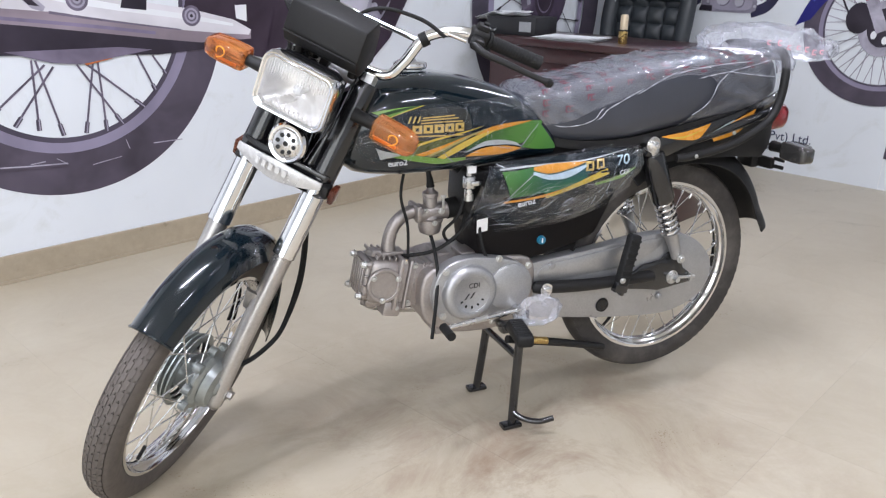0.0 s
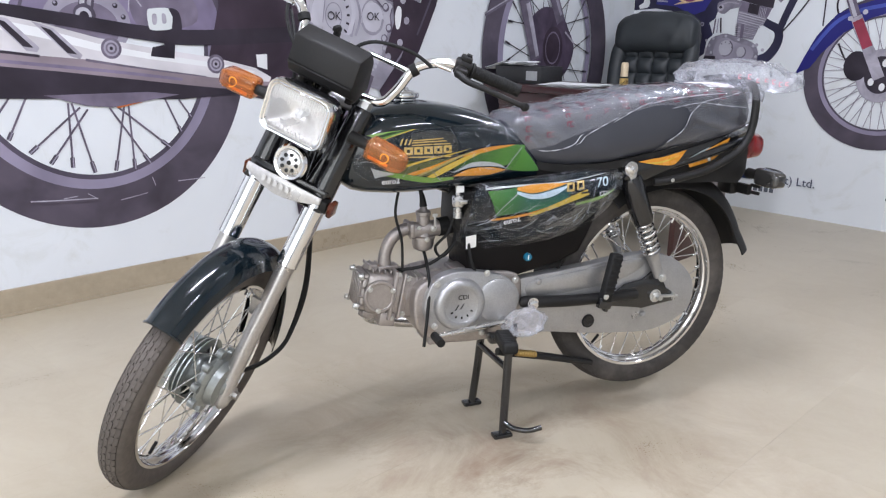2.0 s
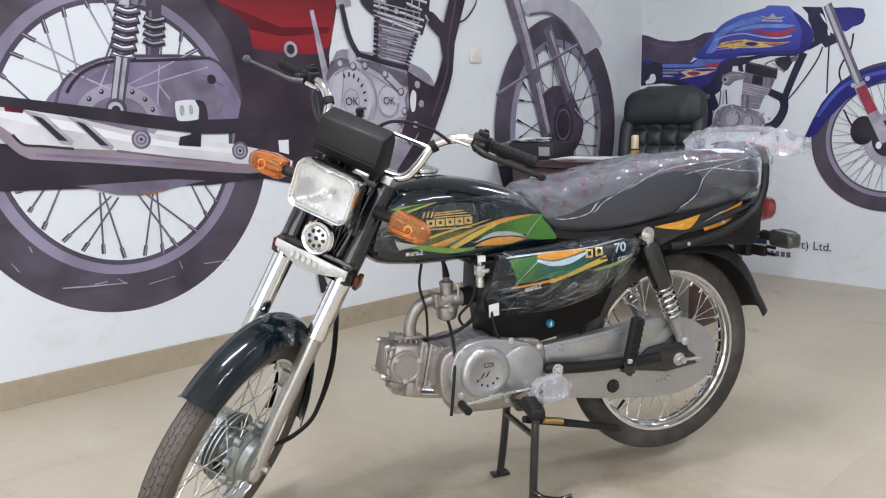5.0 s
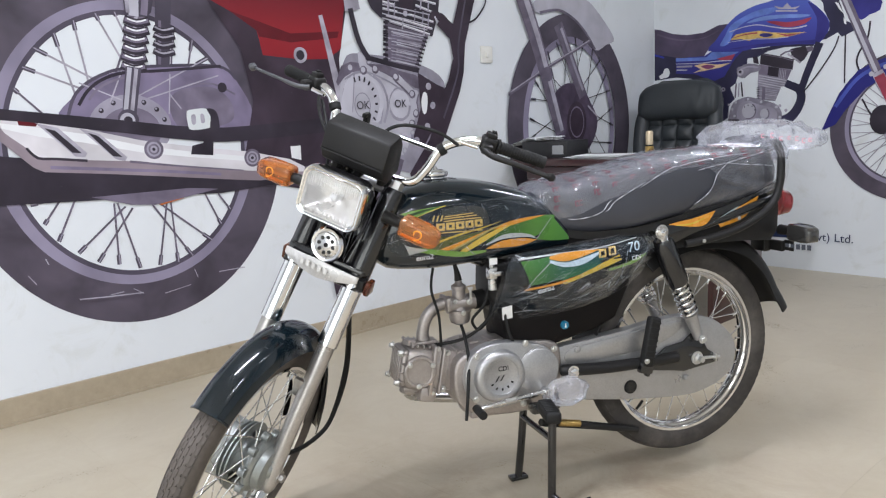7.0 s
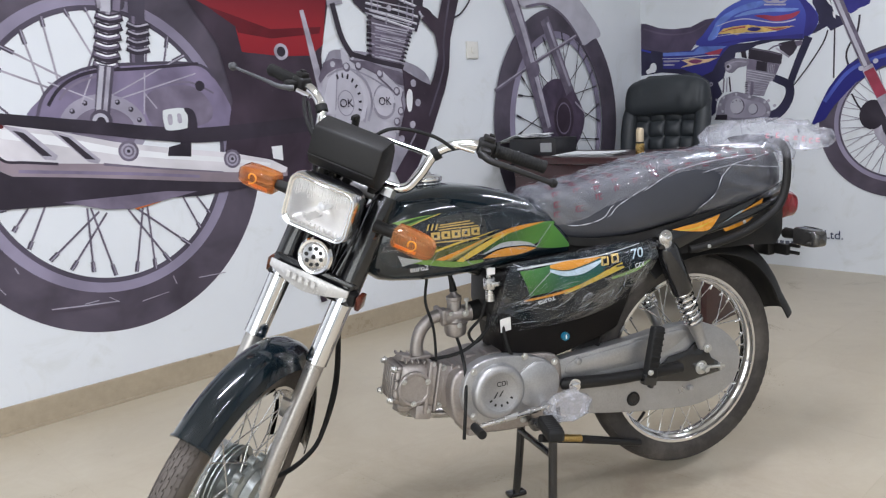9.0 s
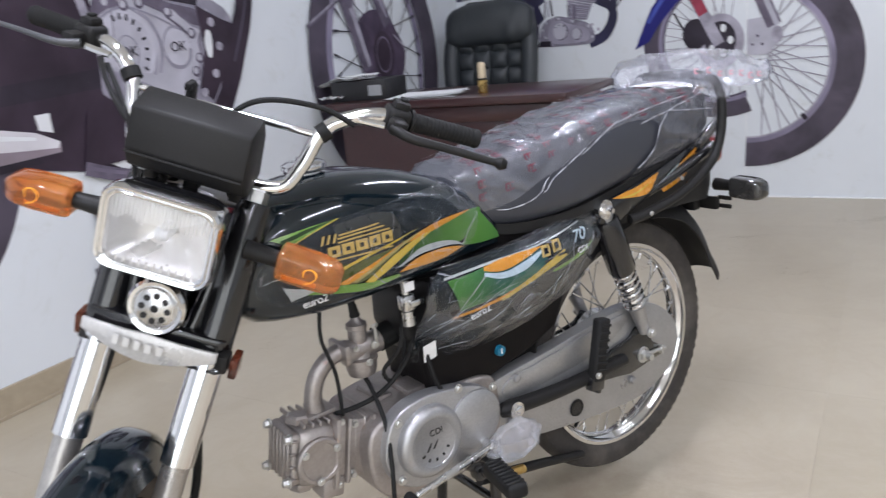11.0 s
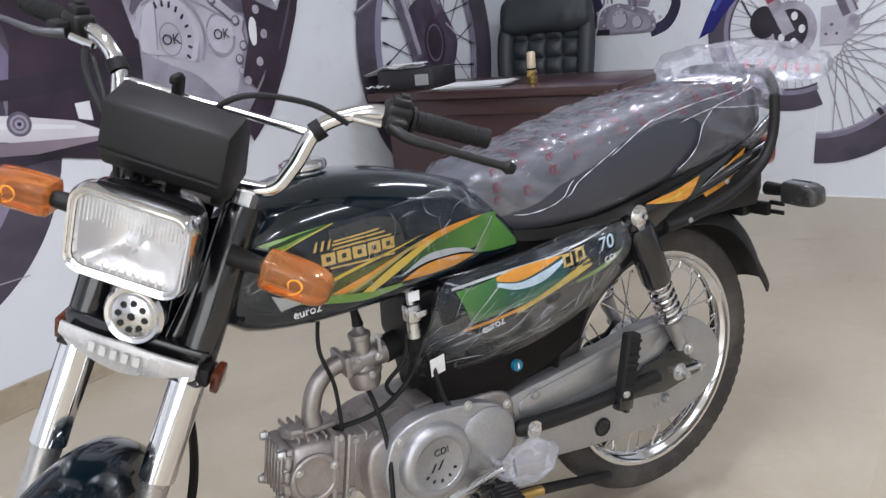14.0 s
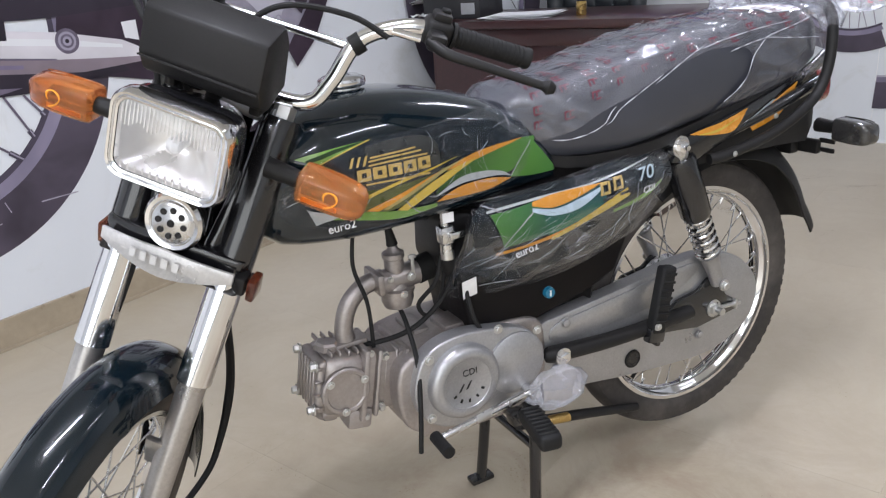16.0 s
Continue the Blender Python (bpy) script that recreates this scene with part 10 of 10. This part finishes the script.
carb = bp("carburettor", join(lathe([(0, -0.032), (0.010, -0.031), (0.024, -0.024), (0.028, -0.012), (0.028, 0.002), (0.031, 0.003), (0.031, 0.008), (0.022, 0.010), (0.020, 0.02), (0, 0.02)], 26, pose(-0.085, -0.010, 0.555, 90, 0, 0)), rod((-0.12, -0.010, 0.577), (-0.045, -0.010, 0.582), 0.021, 18), lathe([(0.0, 0.0), (0.017, 0.0), (0.017, 0.026), (0.019, 0.028), (0.019, 0.036), (0.010, 0.042), (0.006, 0.055), (0, 0.055)], 20, pose(-0.085, -0.010, 0.590, 90, 0, 0))), ALLOY, "small die-cast carburettor")
bp("throttle_boot", tube([(-0.085, -0.010, 0.640), (-0.088, -0.010, 0.662), (-0.094, -0.008, 0.685)], [0.010, 0.007, 0.004], 12, 4), RUBBER, "", None, carb)
bp("carb_screw", join(bolt((-0.085, -0.040, 0.560), (0, -1, 0), 0.005), bolt((-0.066, -0.034, 0.586), (0, -1, 0), 0.006), bolt((-0.104, -0.034, 0.590), (0, -1, 0), 0.004)), ZINC, "small adjusting screw", None, carb)
bp("choke_lever", join(box((-0.062, -0.034, 0.604), (0.006, 0.004, 0.034), 0.001), box((-0.062, -0.034, 0.620), (0.014, 0.004, 0.008), 0.002)), ZINC, "", None, carb)
bp("air_hose", tube([(-0.045, -0.008, 0.582), (0.0, -0.004, 0.588), (0.05, 0.0, 0.60)], 0.024, 14), RUBBER, "", None, carb)
bp("drain_hose", tube([(-0.085, -0.012, 0.528), (-0.088, -0.045, 0.505), (-0.094, -0.085, 0.455), (-0.108, -0.112, 0.390), (-0.121, -0.124, 0.310)], 0.0042, 8, 8), RUBBER, "black drain hose hanging past the engine")
bp("fuel_hose", tube([(-0.030, -0.075, 0.625), (-0.045, -0.08, 0.585), (-0.070, -0.06, 0.545), (-0.05, -0.05, 0.515), (-0.02, -0.045, 0.540), (-0.005, -0.04, 0.60)], 0.0038, 8, 8), RUBBER, "black fuel hose")
bp("breather_hose", tube([(-0.150, -0.02, 0.70), (-0.165, -0.03, 0.63), (-0.150, -0.035, 0.56), (-0.148, -0.035, 0.48)], 0.0036, 8, 8), RUBBER, "black breather hose")
bp("wiring_loom", tube([(0.02, -0.05, 0.62), (-0.02, -0.06, 0.55), (-0.08, -0.05, 0.50), (-0.15, -0.03, 0.485), (-0.16, 0.01, 0.48)], 0.0045, 8, 8), RUBBER, "black wiring loom")
bp("earth_lead", tube([(0.01, -0.07, 0.58), (0.02, -0.085, 0.50), (0.045, -0.09, 0.455)], 0.0042, 8, 6), RUBBER)
cock = bp("fuel_cock", join(box((-0.022, -0.085, 0.664), (0.026, 0.024, 0.03), 0.005), rod((-0.022, -0.085, 0.64), (-0.022, -0.085, 0.71), 0.007, 10), rod((-0.022, -0.085, 0.648), (-0.022, -0.085, 0.622), 0.011, 14)), SATIN, "small metal fuel cock")
bp("cock_lever", box((-0.010, -0.100, 0.664), (0.028, 0.008, 0.012), 0.003), SATIN, "", None, cock)
bp("cock_tag", box((-0.024, -0.101, 0.696), (0.020, 0.001, 0.016), 0.0), WHITEINK, "white paper tag", None, cock)

# Pedals, footrests, stand.
gear = bp("gear_lever", join(tube([(0.100, -0.128, 0.352), (0.02, -0.140, 0.350), (-0.06, -0.148, 0.347), (-0.100, -0.150, 0.343)], [0.008, 0.0075, 0.006, 0.006], 10), rod((0.10, -0.09, 0.350), (0.10, -0.142, 0.350), 0.010, 12)), SATIN, "bright steel gear lever")
bp("gear_rubber", rod((-0.100, -0.140, 0.343), (-0.103, -0.193, 0.343), 0.0105, 14), RUBBER, "", None, gear)
rest = bp("footrest_bar", tube([(0.068, -0.18, 0.322), (0.072, -0.11, 0.308), (0.09, 0.0, 0.276), (0.072, 0.11, 0.308), (0.068, 0.18, 0.322)], 0.010, 12), BLACKGL, "black footrest bar under the engine")
for s in (-1, 1):
    fm = Matrix.Translation((0.068, s * 0.198, 0.326)) @ pose(0, 0, 0, s * 3, 0, s * 14)
    fr = bp("footrest", moved(box((0, 0, 0), (0.040, 0.110, 0.030), 0.009, 3), fm), RUBBER, "ribbed black rubber footrest")
    for k in range(8):
        bp("footrest_rib", moved(box((0.0, -0.043 + 0.0123 * k, 0.0155), (0.034, 0.006, 0.005), 0.002, 1), fm), RUBBER, "", None, fr)
    bp("footrest_hinge", box((0.070, s * 0.125, 0.310), (0.032, 0.03, 0.026), 0.006), BLACKGL, "", None, fr)
stand = bp("centre_stand", join(tube([(0.135, -0.085, 0.275), (0.130, -0.086, 0.14), (0.126, -0.086, 0.012)], 0.0115, 12, 4), tube([(0.135, 0.085, 0.275), (0.130, 0.10, 0.14), (0.122, 0.115, 0.012)], 0.0115, 12, 4), rod((0.135, -0.10, 0.278), (0.135, 0.10, 0.278), 0.014, 14), rod((0.130, -0.092, 0.20), (0.130, 0.092, 0.20), 0.009, 10)), BLACKGL, "black tubular centre stand, down on the floor")
for s, y in ((-1, 0.088), (1, 0.118)):
    bp("stand_foot", box((0.122, s * y, 0.006), (0.055, 0.030, 0.012), 0.004), BLACKGL, "", None, stand)
bp("stand_tang", tube([(0.126, -0.090, 0.045), (0.140, -0.115, 0.036), (0.17, -0.145, 0.038), (0.205, -0.158, 0.048)], 0.0075, 10, 6), BLACKGL, "", None, stand)
for s in (-1, 1):
    bp("stand_bracket", box((0.130, s * 0.07, 0.300), (0.07, 0.012, 0.05), 0.004), BLACKGL, "", None, stand)
side = bp("side_stand", tube([(0.110, -0.064, 0.242), (0.15, -0.060, 0.232), (0.28, -0.050, 0.197), (0.42, -0.045, 0.158)], [0.010, 0.0115, 0.0105, 0.009], 12, 4), BLACKPL, "black side stand folded up under the engine")
bp("stand_spring", coil((0.160, -0.072, 0.235), (0.226, -0.068, 0.220), 0.0075, 0.0021, 13), BRASS, "brass-coloured return spring", None, side)
bp("silencer", tube([(0.26, 0.13, 0.262), (0.32, 0.135, 0.262), (0.46, 0.14, 0.275), (0.78, 0.15, 0.315), (0.86, 0.152, 0.325)], [0.016, 0.026, 0.036, 0.038, 0.026], 20, 4), BLACKGL, "dark silencer on the far side")
bag2 = []
for i in range(12):
    a = math.pi * i / 11
    row = []
    for j in range(16):
        b = 2 * math.pi * j / 16
        p = Vector((0.150 + 0.062 * math.cos(a), -0.135 + 0.030 * math.sin(a) * math.cos(b), 0.345 + 0.036 * math.sin(a) * math.sin(b)))
        p += Vector((noise.noise(p * 40), noise.noise(p * 38 + Vector((3, 0, 0))), noise.noise(p * 42 + Vector((0, 5, 0))))) * 0.012
        row.append(p)
    bag2.append(row)
bp("parts_bag", loft(bag2, caps=False), BAG, "small crumpled plastic bag tied by the footrest", None, None, 80).visible_shadow = False

# ---------------------------------------------------------------- floor tiles, laid with hairline joints
TILE = 0.60
tile_me = None
for i in range(int(TU / TILE) + 1):
    for j in range(int(TV / TILE) + 1):
        u0, v0 = i * TILE, j * TILE
        u1, v1 = min(u0 + TILE, TU) - 0.0003, min(v0 + TILE, TV) - 0.0003
        if u1 - u0 < 0.02 or v1 - v0 < 0.02:
            continue
        if tile_me is None:
            bm = box(((TILE - 0.0003) / 2, (TILE - 0.0003) / 2, -0.006), (TILE - 0.0003, TILE - 0.0003, 0.012))
            tile_me = bpy.data.meshes.new("tile")
            bm.to_mesh(tile_me)
            bm.free()
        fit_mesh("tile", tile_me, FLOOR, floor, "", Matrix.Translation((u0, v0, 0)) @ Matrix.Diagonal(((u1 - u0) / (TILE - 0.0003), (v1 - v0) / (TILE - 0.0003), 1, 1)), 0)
